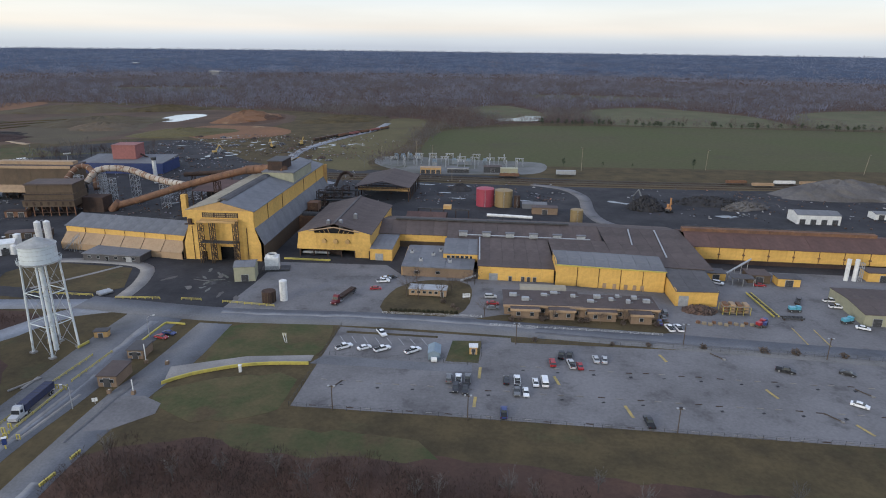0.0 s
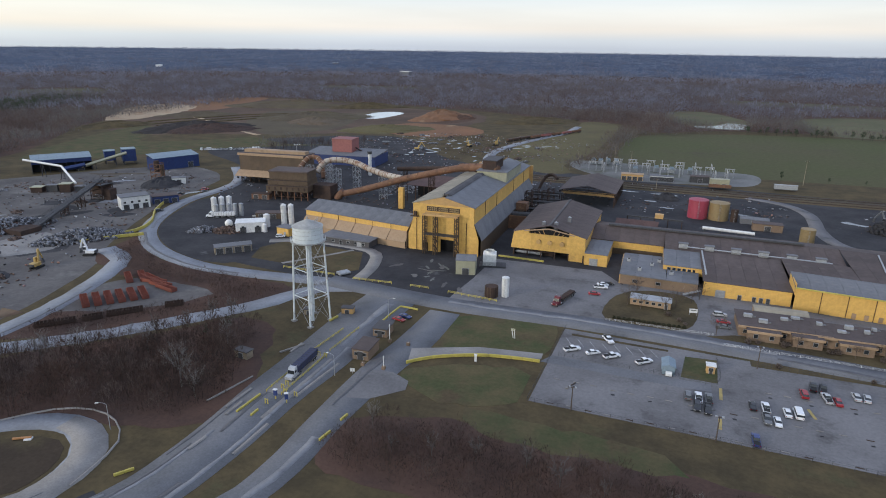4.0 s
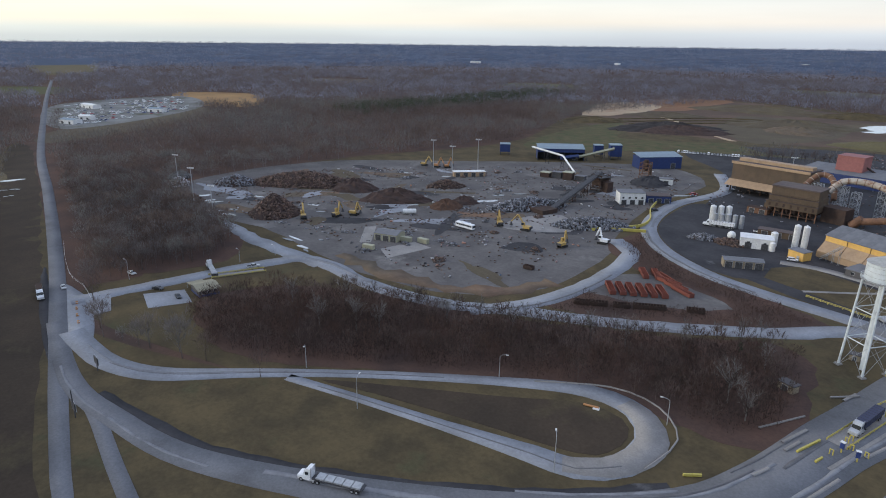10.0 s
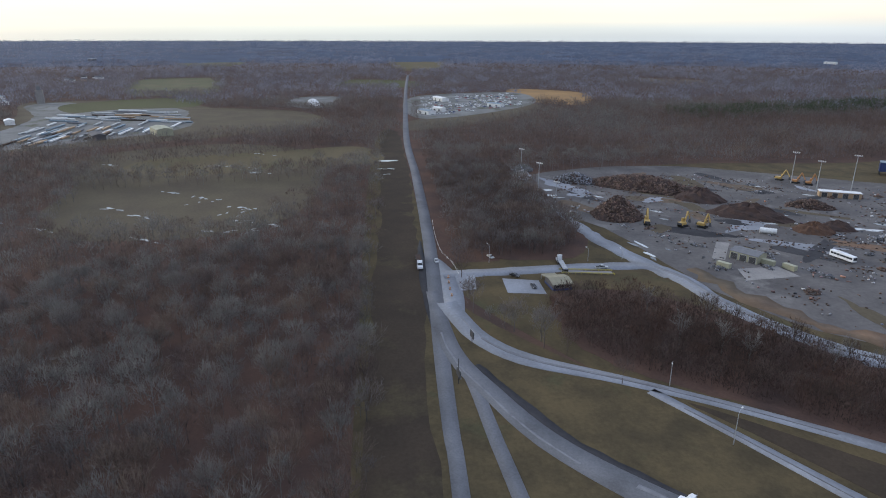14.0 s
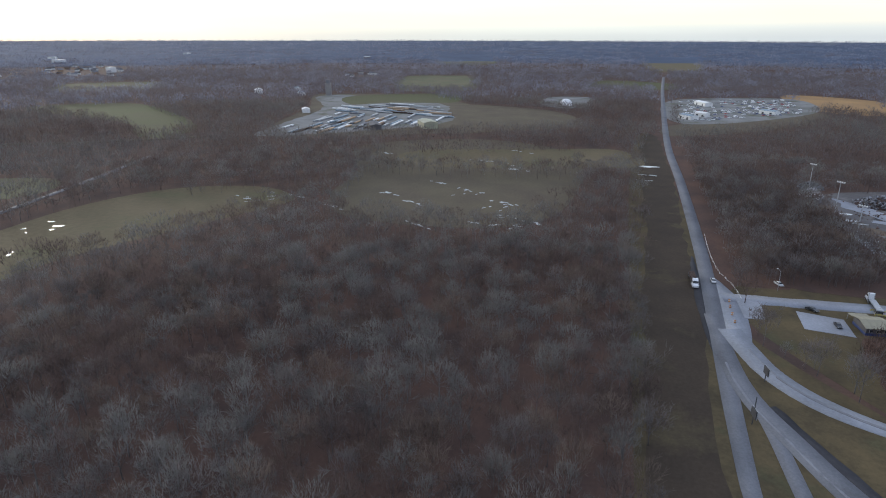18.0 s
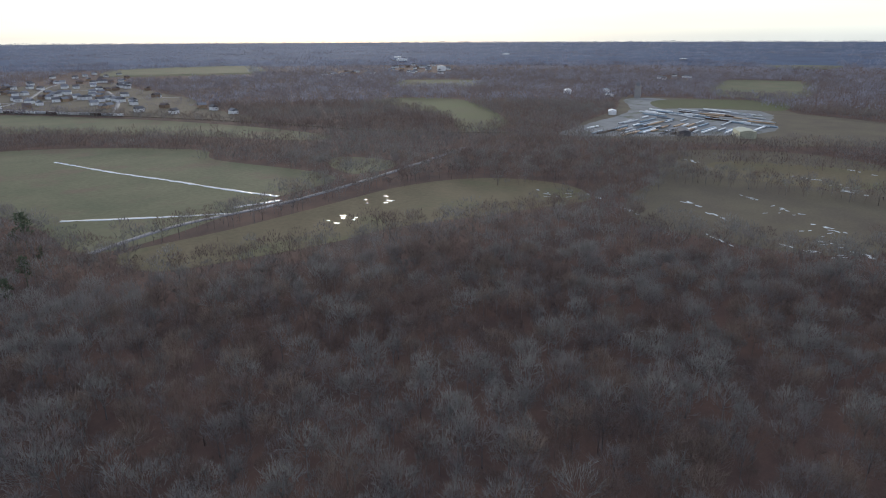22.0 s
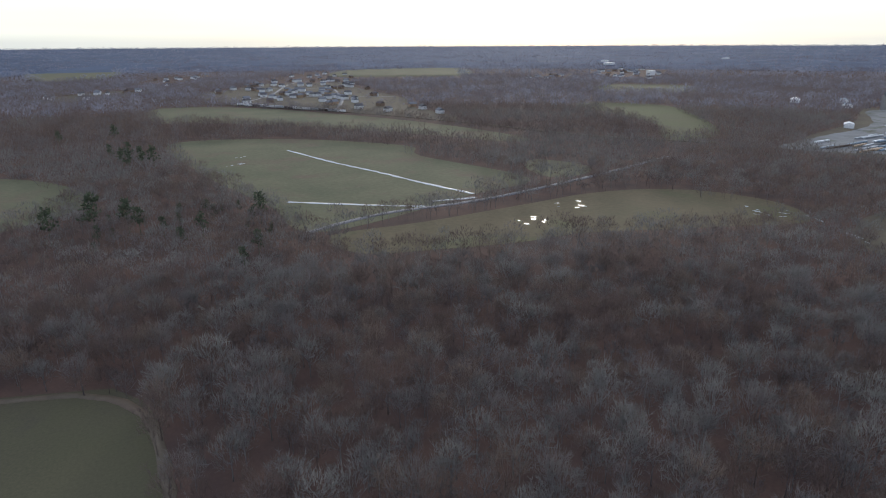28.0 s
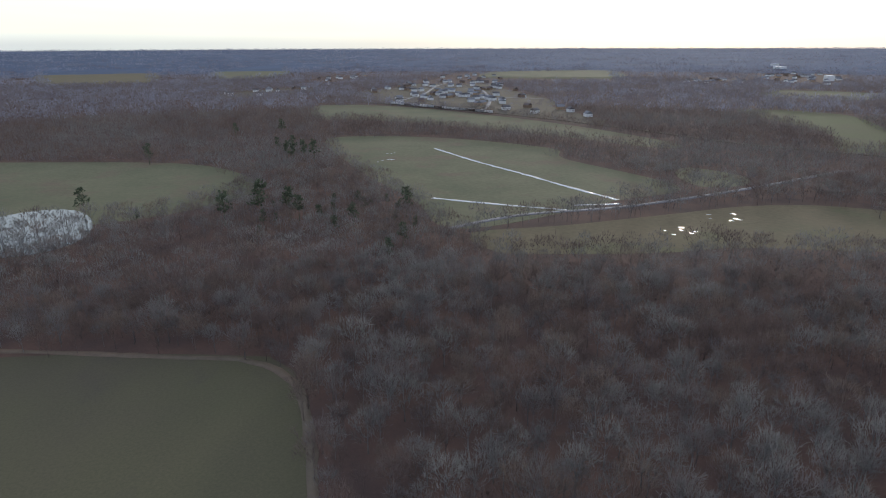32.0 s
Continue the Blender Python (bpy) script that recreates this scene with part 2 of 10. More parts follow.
def part(name, bm, material, parent=None, label="", smooth=False):
    """Links a bmesh as one mesh object under a thing or a part."""
    me = bpy.data.meshes.new(name)
    bm.normal_update()
    bm.to_mesh(me)
    bm.free()
    me.materials.append(material)
    if smooth:
        me.shade_smooth()
    ob = new(name, me)
    ob.parent = parent
    if label:
        ob["label"] = label
    return ob


def share(name, me, parent, m):
    """One more piece on a shared mesh."""
    ob = new(name, me)
    ob.parent = parent
    ob.matrix_basis = m
    return ob


def box(x0, x1, y0, y1, z0, z1, bm=None, bevel=0.0):
    bm = bm or bmesh.new()
    r = bmesh.ops.create_cube(bm, size=1.0, matrix=Matrix.Translation(((x0 + x1) / 2, (y0 + y1) / 2, (z0 + z1) / 2)) @ Matrix.Diagonal((abs(x1 - x0), abs(y1 - y0), abs(z1 - z0), 1)))
    if bevel:
        edges = {e for v in r["verts"] for e in v.link_edges}
        bmesh.ops.bevel(bm, geom=list(edges), offset=bevel, segments=1, affect="EDGES")
    return bm


def cyl(p, q, r0, r1=None, n=10, bm=None, caps=True):
    """A tapered round bar from p to q."""
    bm = bm or bmesh.new()
    p, q = Vector(p), Vector(q)
    d = q - p
    m = Matrix.Translation((p + q) / 2) @ d.to_track_quat("Z", "Y").to_matrix().to_4x4()
    bmesh.ops.create_cone(bm, cap_ends=caps, segments=n, radius1=r0, radius2=r0 if r1 is None else r1, depth=d.length, matrix=m)
    return bm


def bar(p, q, w, bm=None):
    return cyl(p, q, w * 0.7, n=4, bm=bm)


def solid(pts, bm=None, thick=None):
    """A solid from a bottom ring and a top ring of equally many points."""
    bm = bm or bmesh.new()
    a, b = pts
    va, vb = [bm.verts.new(p) for p in a], [bm.verts.new(p) for p in b]
    k = len(va)
    for i in range(k):
        bm.faces.new((va[i], va[(i + 1) % k], vb[(i + 1) % k], vb[i]))
    bm.faces.new(va[::-1])
    bm.faces.new(vb)
    bmesh.ops.recalc_face_normals(bm, faces=bm.faces[:])
    return bm


def slab(p, q, r, s, t, bm=None):
    """A plate of thickness t below the four corner points."""
    return solid(([Vector(v) - Vector((0, 0, t)) for v in (p, q, r, s)], (p, q, r, s)), bm)


def spline(pts, step=6.0, closed=False):
    """A smooth line through the points (Catmull-Rom), as an array."""
    p = np.array(pts, float)
    n = len(p)
    out = []
    for i in range(n if closed else n - 1):
        if closed:
            a, b, c, d = p[(i - 1) % n], p[i], p[(i + 1) % n], p[(i + 2) % n]
        else:
            a, b, c, d = p[max(i - 1, 0)], p[i], p[i + 1], p[min(i + 2, n - 1)]
        k = max(2, int(np.linalg.norm(c - b) / step))
        for j in range(k):
            t = j / k
            out.append(0.5 * (2 * b + (c - a) * t + (2 * a - 5 * b + 4 * c - d) * t * t + (3 * b - a - 3 * c + d) * t ** 3))
    if not closed:
        out.append(p[-1])
    return np.array(out)


def ribbon(name, pts, width, z, material, label, category="road", kind="structure", widths=None, step=5.0, wobble=0.0):
    """A strip of ground along a line, slightly raised, with a skirt."""
    c = spline(pts, step)
    d = np.gradient(c, axis=0)
    d /= np.linalg.norm(d, axis=1)[:, None] + 1e-9
    nrm = np.stack([-d[:, 1], d[:, 0]], 1)
    w = np.full(len(c), width / 2.0)
    if widths:
        w = np.interp(np.linspace(0, 1, len(c)), np.linspace(0, 1, len(widths)), widths) / 2
    rs = np.random.RandomState(len(name) + len(c))
    wl_, wr_ = w + wobble * rs.uniform(-1, 1, len(c)), w + wobble * rs.uniform(-1, 1, len(c))
    L, R = c + nrm * wl_[:, None], c - nrm * wr_[:, None]
    k = len(c)
    v = np.concatenate([np.c_[L, np.full(k, z)], np.c_[R, np.full(k, z)], np.c_[L, np.full(k, -0.2)], np.c_[R, np.full(k, -0.2)]])
    i = np.arange(k - 1)
    f = np.concatenate([np.stack([i, i + k, i + k + 1, i + 1], 1), np.stack([i, i + 1, i + 1 + 2 * k, i + 2 * k], 1), np.stack([i + k, i + 3 * k, i + 3 * k + 1, i + k + 1], 1)])
    ob = new(name, mesh_from(name, v, f, material))
    return tagged(ob, label, category, kind=kind)


def patch(name, pts, z, material, label, category="ground", kind="structure", smooth=True, step=8.0, wobble=0.0):
    """A flat piece of ground with a smooth outline, slightly raised, with a skirt."""
    c = spline(pts, step, True) if smooth else np.array(pts, float)
    if wobble:
        rs = np.random.RandomState(len(c))
        c = c + rs.uniform(-wobble, wobble, c.shape)
    bm = bmesh.new()
    top = [bm.verts.new((x, y, z)) for x, y in c]
    low = [bm.verts.new((x, y, -0.2)) for x, y in c]
    f = bm.faces.new(top)
    f.normal_update()
    if f.normal.z < 0:
        f.normal_flip()
    k = len(top)
    for i in range(k):
        bm.faces.new((top[i], top[(i + 1) % k], low[(i + 1) % k], low[i]))
    bmesh.ops.triangulate(bm, faces=[f])
    return tagged(part(name, bm, material), label, category, kind=kind)


def inside(poly, xy):
    """Which of the points lie in the polygon."""
    p, hit = np.array(poly, float), np.zeros(len(xy), bool)
    x, y = xy[:, 0], xy[:, 1]
    for (x0, y0), (x1, y1) in zip(p, np.roll(p, -1, axis=0)):
        if y0 != y1:
            hit ^= ((y0 > y) != (y1 > y)) & (x < (x1 - x0) * (y - y0) / (y1 - y0) + x0)
    return hit


def near_line(pts, xy, dist):
    """Which of the points lie within dist of the line."""
    hit = np.zeros(len(xy), bool)
    c = spline(pts, 15.0)
    for a, b in zip(c[:-1], c[1:]):
        d = b - a
        t = np.clip(((xy - a) @ d) / (d @ d), 0, 1)
        hit |= np.linalg.norm(xy - a - t[:, None] * d, axis=1) < dist
    return hit


# ---------------------------------------------------------------- the land
def far_rise(r):
    """The land climbs gently towards the horizon."""
    return 60.0 * np.clip((r - 1900.0) / 2950.0, 0, 1) ** 1.25


def build_ground():
    radii = np.array([0, 60, 150, 300, 500, 800, 1200, 1700, 2000, 2300, 2600, 2900, 3200, 3500, 3800, 4100, 4400, 4650, 4850, 4900])
    k = 120
    ang = np.linspace(0, 2 * np.pi, k, endpoint=False)
    rs = np.random.RandomState(5)
    v = [(-70, -40, 0)]
    for i, r in enumerate(radii[1:]):
        z = far_rise(np.full(k, r)) + (rs.uniform(-2.5, 2.5, k) if 2000 < r < 4800 else 0)
        if i == len(radii) - 2:
            z = np.zeros(k) - 30
        v += list(zip(-70 + r * np.cos(ang), -40 + r * np.sin(ang), z))
    f = [(0, 1 + j, 1 + (j + 1) % k) for j in range(k)]
    for i in range(len(radii) - 2):
        a, b = 1 + i * k, 1 + (i + 1) * k
        f += [(a + j, b + j, b + (j + 1) % k, a + (j + 1) % k) for j in range(k)]
    ob = new("ground", mesh_from("ground", v, f, M["litter"]))
    tagged(ob, "brown leaf-littered winter ground reaching the horizon", "ground", kind="structure")


build_ground()

HIGHWAY = [(-2400, 95), (-1500, 28), (-1072, 0), (-720, -20), (-543, -24), (-390, -29), (-300, -34), (-254, -37), (-216, -39), (-190, -40), (-60, -48), (150, -60), (500, -80)]
MAIN = [(-312, -34.5), (-262, -33), (-234, -25), (-205, -12), (-173, 15), (-143, 47), (-125, 76), (-120.5, 100), (-120, 128), (-118.5, 150), (-118, 180), (-116, 210)]
LOOP = [(-300, -30), (-285, -27), (-268, -22), (-252, -10), (-236, 16), (-216, 45), (-190, 77), (-173, 93.5), (-157.5, 96.5), (-146.5, 88), (-144.5, 74.5), (-150, 64.5), (-160, 59.5), (-178, 50), (-206, 35), (-229, 22)]
YARD_ROAD = [(-330, -28), (-332, 15), (-333, 40), (-330, 67), (-314, 74), (-285, 78), (-252, 92), (-230, 113), (-204, 134), (-183, 156), (-162, 182), (-148, 205), (-130, 212)]
YARD_LOOP = [(-240, 98), (-232, 120), (-232, 147), (-240, 180), (-252, 205), (-272, 216)]
RING = [(-345, 420), (-307, 368), (-302, 307), (-282, 257), (-253, 227), (-218, 212), (-190, 210), (-163, 212), (-140, 214)]
FRONT = [(-150, 215), (-94, 208), (-42, 208), (5, 205), (60, 199), (135, 191), (260, 178), (420, 165)]
GATE_ROAD = [(-142, 36), (-122, 62), (-104, 83), (-99.5, 100), (-99, 121), (-97, 150), (-93.5, 172), (-92, 200)]

PLANT = [(-100, 135), (-60, 140), (0, 138), (140, 132), (420, 120), (700, 300), (760, 800), (520, 860), (100, 860), (-20, 800), (-60, 870), (-160, 880), (-290, 960), (-720, 1030), (-700, 640),
         (-560, 390), (-560, 200), (-530, 60), (-440, 45), (-400, 20), (-345, 0), (-345, -20), (-300, -20), (-160, 55), (-128, 60), (-105, 70), (-95, 100)]
FIELDS = dict(
    north=[(-42, 540), (60, 530), (340, 535), (640, 540), (760, 800), (500, 815), (200, 830), (60, 815), (-44, 745)],
    south_pivot=[(-160, -780), (-270, -750), (-360, -640), (-345, -580), (-368, -450), (-300, -425), (-180, -395), (-172, -470), (-155, -610)],
    ridge=[(-196, -1178), (-318, -1122), (-416, -942), (-476, -771), (-498, -620), (-462, -607), (-408, -711), (-320, -848), (-223, -951), (-171, -985)],
    brown_strip=[(-183, -386), (-183, -350), (-222, -334), (-264, -322), (-301, -318), (-343, -300), (-390, -280), (-430, -266), (-456, -300), (-446, -345), (-416, -373), (-371, -386), (-320, -385), (-240, -383)],
    gap=[(-424, -508), (-440, -462), (-418, -437), (-383, -442), (-394, -488)],
    wet_back=[(-566, -244), (-624, -240), (-655, -140), (-672, -67), (-595, -49), (-580, -127), (-556, -180)],
    far_h=[(-903, -2136), (-1304, -2044), (-1042, -1601), (-733, -1687)],
    far_i=[(-1659, -583), (-1728, -431), (-1307, -335), (-1262, -475)],
    far_j=[(-2765, 45), (-2748, 241), (-2023, 154), (-2064, 36)],
    far_k=[(-2964, -853), (-2785, -572), (-2293, -477), (-2290, -667)],
    far_l=[(1, -2495), (-250, -2764), (-222, -2237), (-41, -2054)],
    far_m=[(532, -2521), (233, -2618), (146, -1910), (382, -1924)],
    wet=[(-400, -215), (-405, -125), (-480, -95), (-640, -105), (-700, -200), (-637, -300), (-520, -260), (-450, -250)],
    far_green=[(-807, -880), (-900, -770), (-720, -540), (-618, -515), (-640, -560), (-715, -640)],
    near_green=[(30, -300), (-50, -278), (-75, -258), (-74, -190), (-60, -120), (60, -110), (120, -200), (90, -290)],
    south_green=[(260, -760), (141, -725), (-22, -660), (-75, -550), (-30, -490), (36, -470), (120, -480), (260, -560)],
    orange=[(-1089, 200), (-1033, 275), (-1239, 340), (-1330, 220)],
    far_a=[(-1180, 900), (-1050, 1010), (-1190, 1080), (-1290, 960)],
    far_b=[(-1450, -120), (-1400, 30), (-1560, 60), (-1640, -90)],
    far_c=[(-1150, -950), (-1050, -1080), (-1200, -1190), (-1320, -1040)],
    far_d=[(-520, -1330), (-380, -1400), (-460, -1520), (-620, -1450)],
    far_e=[(100, 1300), (360, 1260), (420, 1340), (140, 1400)],
    far_f=[(-760, 1330), (-560, 1400), (-600, 1490), (-840, 1420)],
    far_g=[(-1500, 560), (-1420, 690), (-1560, 740), (-1650, 620)],
    back_ridge=[(176, 1047), (290, 1107), (400, 1010), (420, 900), (400, 846), (188, 846), (157, 909)],
    back_ridge_b=[(-8, 1074), (50, 1106), (100, 980), (90, 900), (40, 869), (2, 938)],
    back_ridge_c=[(479, 1009), (595, 1101), (720, 1100), (700, 900), (560, 848), (440, 857)],
)
QUARRY = [(-672, -400), (-740, -235), (-830, -215), (-970, -250), (-1060, -305), (-1160, -390), (-1135, -560), (-1085, -570), (-930, -500), (-728, -450)]
DOME_YARD = [(-1180, -175), (-1190, -110), (-1060, -105), (-1010, -135), (-1060, -178)]
POLE_YARD = [(-968, -310), (-1024, -283), (-1009, -218), (-976, -157), (-895, -113), (-815, -114), (-768, -185), (-744, -247)]
JUNKYARD = [(-880, 10), (-1044, 195), (-1254, 210), (-1180, 22)]

patch("verge_grass", [(-100, 140), (-170, 70), (-300, -26), (-420, -30), (-760, -28), (-760, -47), (-510, -60), (-150, -66), (-80, -70), (60, -60), (150, 60), (160, 140)], 0.02, M["grass_dry"], "brown-green verge grass between the roads", step=14)
patch("grass", PLANT, 0.03, M["grass_dry"], "dry winter grass round the steel plant", step=14)
LOOK = dict(north=("field", "green winter crop field beyond the rail yard"), south_pivot=("field_dry", "dull green meadow with flooded ditches"),
            ridge=("field_dry", "long pale meadow beside the railway"), brown_strip=("meadow_brown", "brown meadow strip with puddles"), wet=("brush", "wet brown meadow with standing water"),
            far_green=("field", "bright green curved field among woods"), near_green=("crop_dull", "dark green crop field at the wood's edge"),
            south_green=("field_dry", "green field with a pond among woods"), gap=("field_dry", "small pale meadow beside the lane"), wet_back=("meadow_brown", "narrow brown meadow behind a hedge"), far_h=("field_dry", "pale far field among houses"), far_i=("field_dry", "pale far meadow among woods"), far_j=("meadow_brown", "tan far field beside the highway"), far_k=("field_dry", "pale far field among woods"), far_l=("field_dry", "pale far field among woods"), far_m=("meadow_brown", "tan far field among woods"),
            orange=("ochre", "ochre stubble field"), back_ridge=("field_dry", "pale meadow on a low ridge"),
            back_ridge_b=("field_dry", "pale meadow on a low ridge"), far_a=("field_dry", "pale far meadow among woods"), far_b=("field", "dull green far field among woods"), far_c=("field_dry", "pale far meadow among woods"), far_d=("field", "dull green far field among woods"),
            far_e=("field_dry", "pale far meadow among woods"), far_f=("field_dry", "pale far meadow among woods"), far_g=("earth", "brown far field among woods"), back_ridge_c=("field_dry", "pale meadow on a low ridge"))
for key, outline in FIELDS.items():
    sheet = patch("field", outline, 0.05 + 0.001 * len(key) + (0.005 if key == "wet_back" else 0), M[LOOK[key][0]], LOOK[key][1], "field", step=12)
    # far fields lie on the rising land
    for v in sheet.data.vertices:
        v.co.z += far_rise(math.hypot(v.co.x + 70, v.co.y + 40)) + (2.8 if math.hypot(v.co.x + 70, v.co.y + 40) > 1990 else 0)
patch("quarry_ground", QUARRY, 0.08, M["brush"], "brown rough ground of a storage yard", "ground", step=15)
patch("rough_ground", [(-775, -14), (-878, 8), (-1042, 196), (-940, 175), (-840, 90)], 0.083, M["brush"], "brown rough ground before the vehicle yard", step=15)
patch("junkyard_ground", JUNKYARD, 0.085, M["gravel"], "pale gravel ground of a vehicle yard", "ground", step=15)
# the plant's ground
patch("yard", [(-150, 214), (-100, 205), (0, 212), (130, 196), (420, 172), (640, 300), (640, 500), (330, 462), (60, 478), (-100, 500), (-190, 520), (-300, 640), (-420, 560), (-420, 480), (-340, 420),
               (-290, 320), (-262, 262), (-220, 226)], 0.05, M["slag"], "dark slag and cinder ground of the works", step=12)
patch("scrap_yard", [(-345, 75), (-300, 82), (-262, 98), (-244, 120), (-242, 150), (-256, 195), (-280, 230), (-310, 300), (-330, 380), (-400, 400), (-500, 270), (-555, 170), (-530, 62), (-440, 52), (-390, 68)],
      0.07, M["yard"], "grey dirt ground of the scrap yard", step=10, wobble=0.8)
patch("container_yard", [(-222, 130), (-200, 150), (-176, 176), (-170, 195), (-200, 196), (-226, 190), (-238, 165)], 0.07, M["yard"], "grey dirt ground with scrap boxes", step=8)
patch("plant_apron", [(-95, 214), (-20, 214), (-28, 250), (-40, 268), (-90, 268), (-92, 240)], 0.08, M["asphalt"], "grey worn asphalt apron before the works", smooth=False)
patch("east_apron", [(96, 236), (100, 275), (240, 268), (420, 255), (420, 168), (135, 194), (98, 199)], 0.08, M["asphalt"], "grey asphalt apron beside the workshops", smooth=False)
patch("parking_lot", [(-50, 149), (-5, 147), (105, 141), (330, 129), (352, 172), (133, 189), (7, 197), (-47, 201)], 0.09, M["asphalt"], "large grey asphalt car park with faded bays", "car park", smooth=False)
patch("front_lawn", [(-96, 172), (-86, 198), (-60, 203), (-50, 202), (-51, 178), (-70, 174)], 0.07, M["grass"], "green lawn beside the gate", "lawn", step=5)
ribbon("highway", HIGHWAY, 7.5, 0.12, M["road"], "two-lane grey asphalt highway through woods", widths=[6.4] * 21 + [6.0] + [4.2] * 8)
ribbon("road", [(-268, -33), (-250, -30.5), (-235, -29), (-212, -28), (-187, -26.5), (-120, -23)], 4, 0.125, M["road"], "narrow asphalt slip road")
ribbon("turn_lane", [(-352, -28.5), (-340, -27), (-320, -27), (-300, -27), (-280, -27)], 8, 0.118, M["haul"], "pale gravel entry lane beside the highway", widths=[1, 9, 11, 8, 1])
ribbon("hard_shoulder", [(-380, -34), (-345, -36), (-310, -37.2), (-280, -38)], 3, 0.115, M["slag"], "cinder shoulder beside the highway", widths=[0.5, 3.6, 3.6, 2.4, 0.5], wobble=0.3)
ribbon("road", MAIN, 15, 0.14, M["road"], "wide grey asphalt entrance road", widths=[5, 6, 6.4, 7, 8, 9.5, 12, 15, 16.5, 18, 21, 22, 22])
ribbon("road", LOOP, 7, 0.16, M["haul"], "pale gravel loop road with a wide turn", widths=[8, 8, 8, 5.5, 4.5, 4.5, 5, 7.5, 8.5, 7.5, 4.5, 3.6, 3.6])
ribbon("road", YARD_ROAD, 9, 0.13, M["haul"], "pale dusty haul road beside the scrap yard", wobble=0.5)
ribbon("road", YARD_LOOP, 9, 0.15, M["haul"], "pale dusty haul road beside the scrap yard", wobble=0.5)
ribbon("road", RING, 9, 0.17, M["haul"], "pale haul road curving round the works")
ribbon("road", FRONT, 12, 0.18, M["road"], "grey asphalt road along the works' front")
ribbon("road", GATE_ROAD, 12, 0.11, M["road"], "grey asphalt lane to the gate house", widths=[7, 7, 7.5, 9.5, 10, 12, 13, 12])
for name, outline in (("gully_floor", [(-303, 14), (-304, 44), (-280, 71), (-226, 108), (-180, 148), (-160, 170), (-144, 164), (-134, 142), (-127, 124), (-131, 106), (-156, 99), (-176, 91), (-194, 74), (-218, 48), (-240, 22), (-262, 9)]),
                      ("gully_floor", [(-226, 126), (-196, 146), (-168, 172), (-154, 200), (-190, 207), (-222, 208), (-252, 222), (-272, 246), (-268, 208), (-240, 191), (-205, 189), (-186, 186), (-190, 174), (-208, 158), (-230, 148)]),
                      ("bank_floor", [(-96, 108), (-94, 124), (-76, 131), (-50, 132), (0, 128), (60, 121), (120, 115), (120, 85), (0, 94), (-60, 100), (-88, 102)]),
                      ("wood_floor", [(-368, -18), (-348, 0), (-346, 36), (-370, 52), (-412, 56), (-450, 48), (-500, 46), (-560, 44), (-560, -14)])):
    patch(name, outline, 0.075, M["litter"], "dark brown leaf litter under dense brush", step=5, wobble=1.2)
patch("gravel", [(-1085, -560), (-1120, -505), (-941, -440), (-814, -400), (-672, -405), (-680, -440), (-728, -440), (-924, -476)], 0.1, M["gravel"], "pale gravel drive of the storage yard", step=10, wobble=1.5)
patch("gravel", [(-949, -455), (-1045, -370), (-1000, -310), (-930, -290), (-836, -262), (-760, -300), (-672, -400), (-690, -440)], 0.11, M["gravel"], "pale gravel storage ground with tracks", step=10, wobble=2)
patch("field", [(-1103, -505), (-1200, -357), (-1055, -310), (-1020, -404), (-983, -457)], 0.12, M["field"], "green strip beside the storage yard", "field", step=10)
patch("rough_ground", POLE_YARD, 0.082, M["brush"], "rough brown ground with strewn poles", step=10)
patch("gravel", DOME_YARD, 0.09, M["gravel"], "gravel yard round the white dome", step=8)
ribbon("hard_shoulder", [(-250, -27), (-233, -20), (-206, -7.5), (-176, 18.5), (-148.5, 50), (-133, 78)], 4.0, 0.1, M["slag"], "dark cinder shoulder beside the entrance road", wobble=0.5)
ribbon("road", [(-163, 97), (-155, 96), (-147, 89.5), (-144.2, 81), (-146, 71), (-153, 63)], 8.2, 0.168, M["concrete"], "tan concrete bend of the loop road", widths=[6, 8, 8.6, 8.2, 6])
# stained and dusty stretches of the scrap yard
rsg = np.random.RandomState(41)
YARD_LOW = [(-345, 92), (-300, 100), (-262, 112), (-258, 150), (-275, 200), (-330, 330), (-400, 380), (-480, 250), (-530, 170), (-515, 75), (-440, 66)]
n_ = 0
while n_ < 46:
    x, y = rsg.uniform(-530, -258), rsg.uniform(66, 380)
    if inside(YARD_LOW, np.array([[x, y]]))[0]:
        a_, b_ = rsg.uniform(6, 26), rsg.uniform(3, 9)
        r_ = radians(rsg.choice([40, 60, 120, 10]) + rsg.uniform(-15, 15))
        pts = []
        for k in range(10):
            t = 2 * math.pi * k / 10
            w = rsg.uniform(0.6, 1.25)
            pts.append((x + a_ * w * math.cos(t) * math.cos(r_) - b_ * w * math.sin(t) * math.sin(r_), y + a_ * w * math.cos(t) * math.sin(r_) + b_ * w * math.sin(t) * math.cos(r_)))
        kind = n_ % 5
        patch("yard_dirt", pts, 0.074 + 0.001 * n_, M[("slag", "haul", "brush", "slag", "earth")[kind]], ("dark oily stretch of yard ground", "pale dusty stretch of yard ground", "brown earthy stretch of yard ground", "dark cinder stretch of yard ground", "tan earthy stretch of yard ground")[kind], step=2.5, wobble=0.5)
        n_ += 1
ribbon("yard_verge", [(-326, 84), (-290, 92), (-262, 104), (-246, 124), (-244, 146)], 9, 0.125, M["earth"], "brown weedy earth rim of the scrap yard", "ground", wobble=3)
patch("verge_strip", [(-60, -54), (-60, -70), (-150, -64), (-250, -60), (-330, -58), (-420, -53), (-510, -52), (-760, -44), (-760, -27), (-540, -29), (-400, -35), (-300, -39)], 0.045, M["island"], "brown rough grass strip beside the highway", step=12, wobble=1.5)
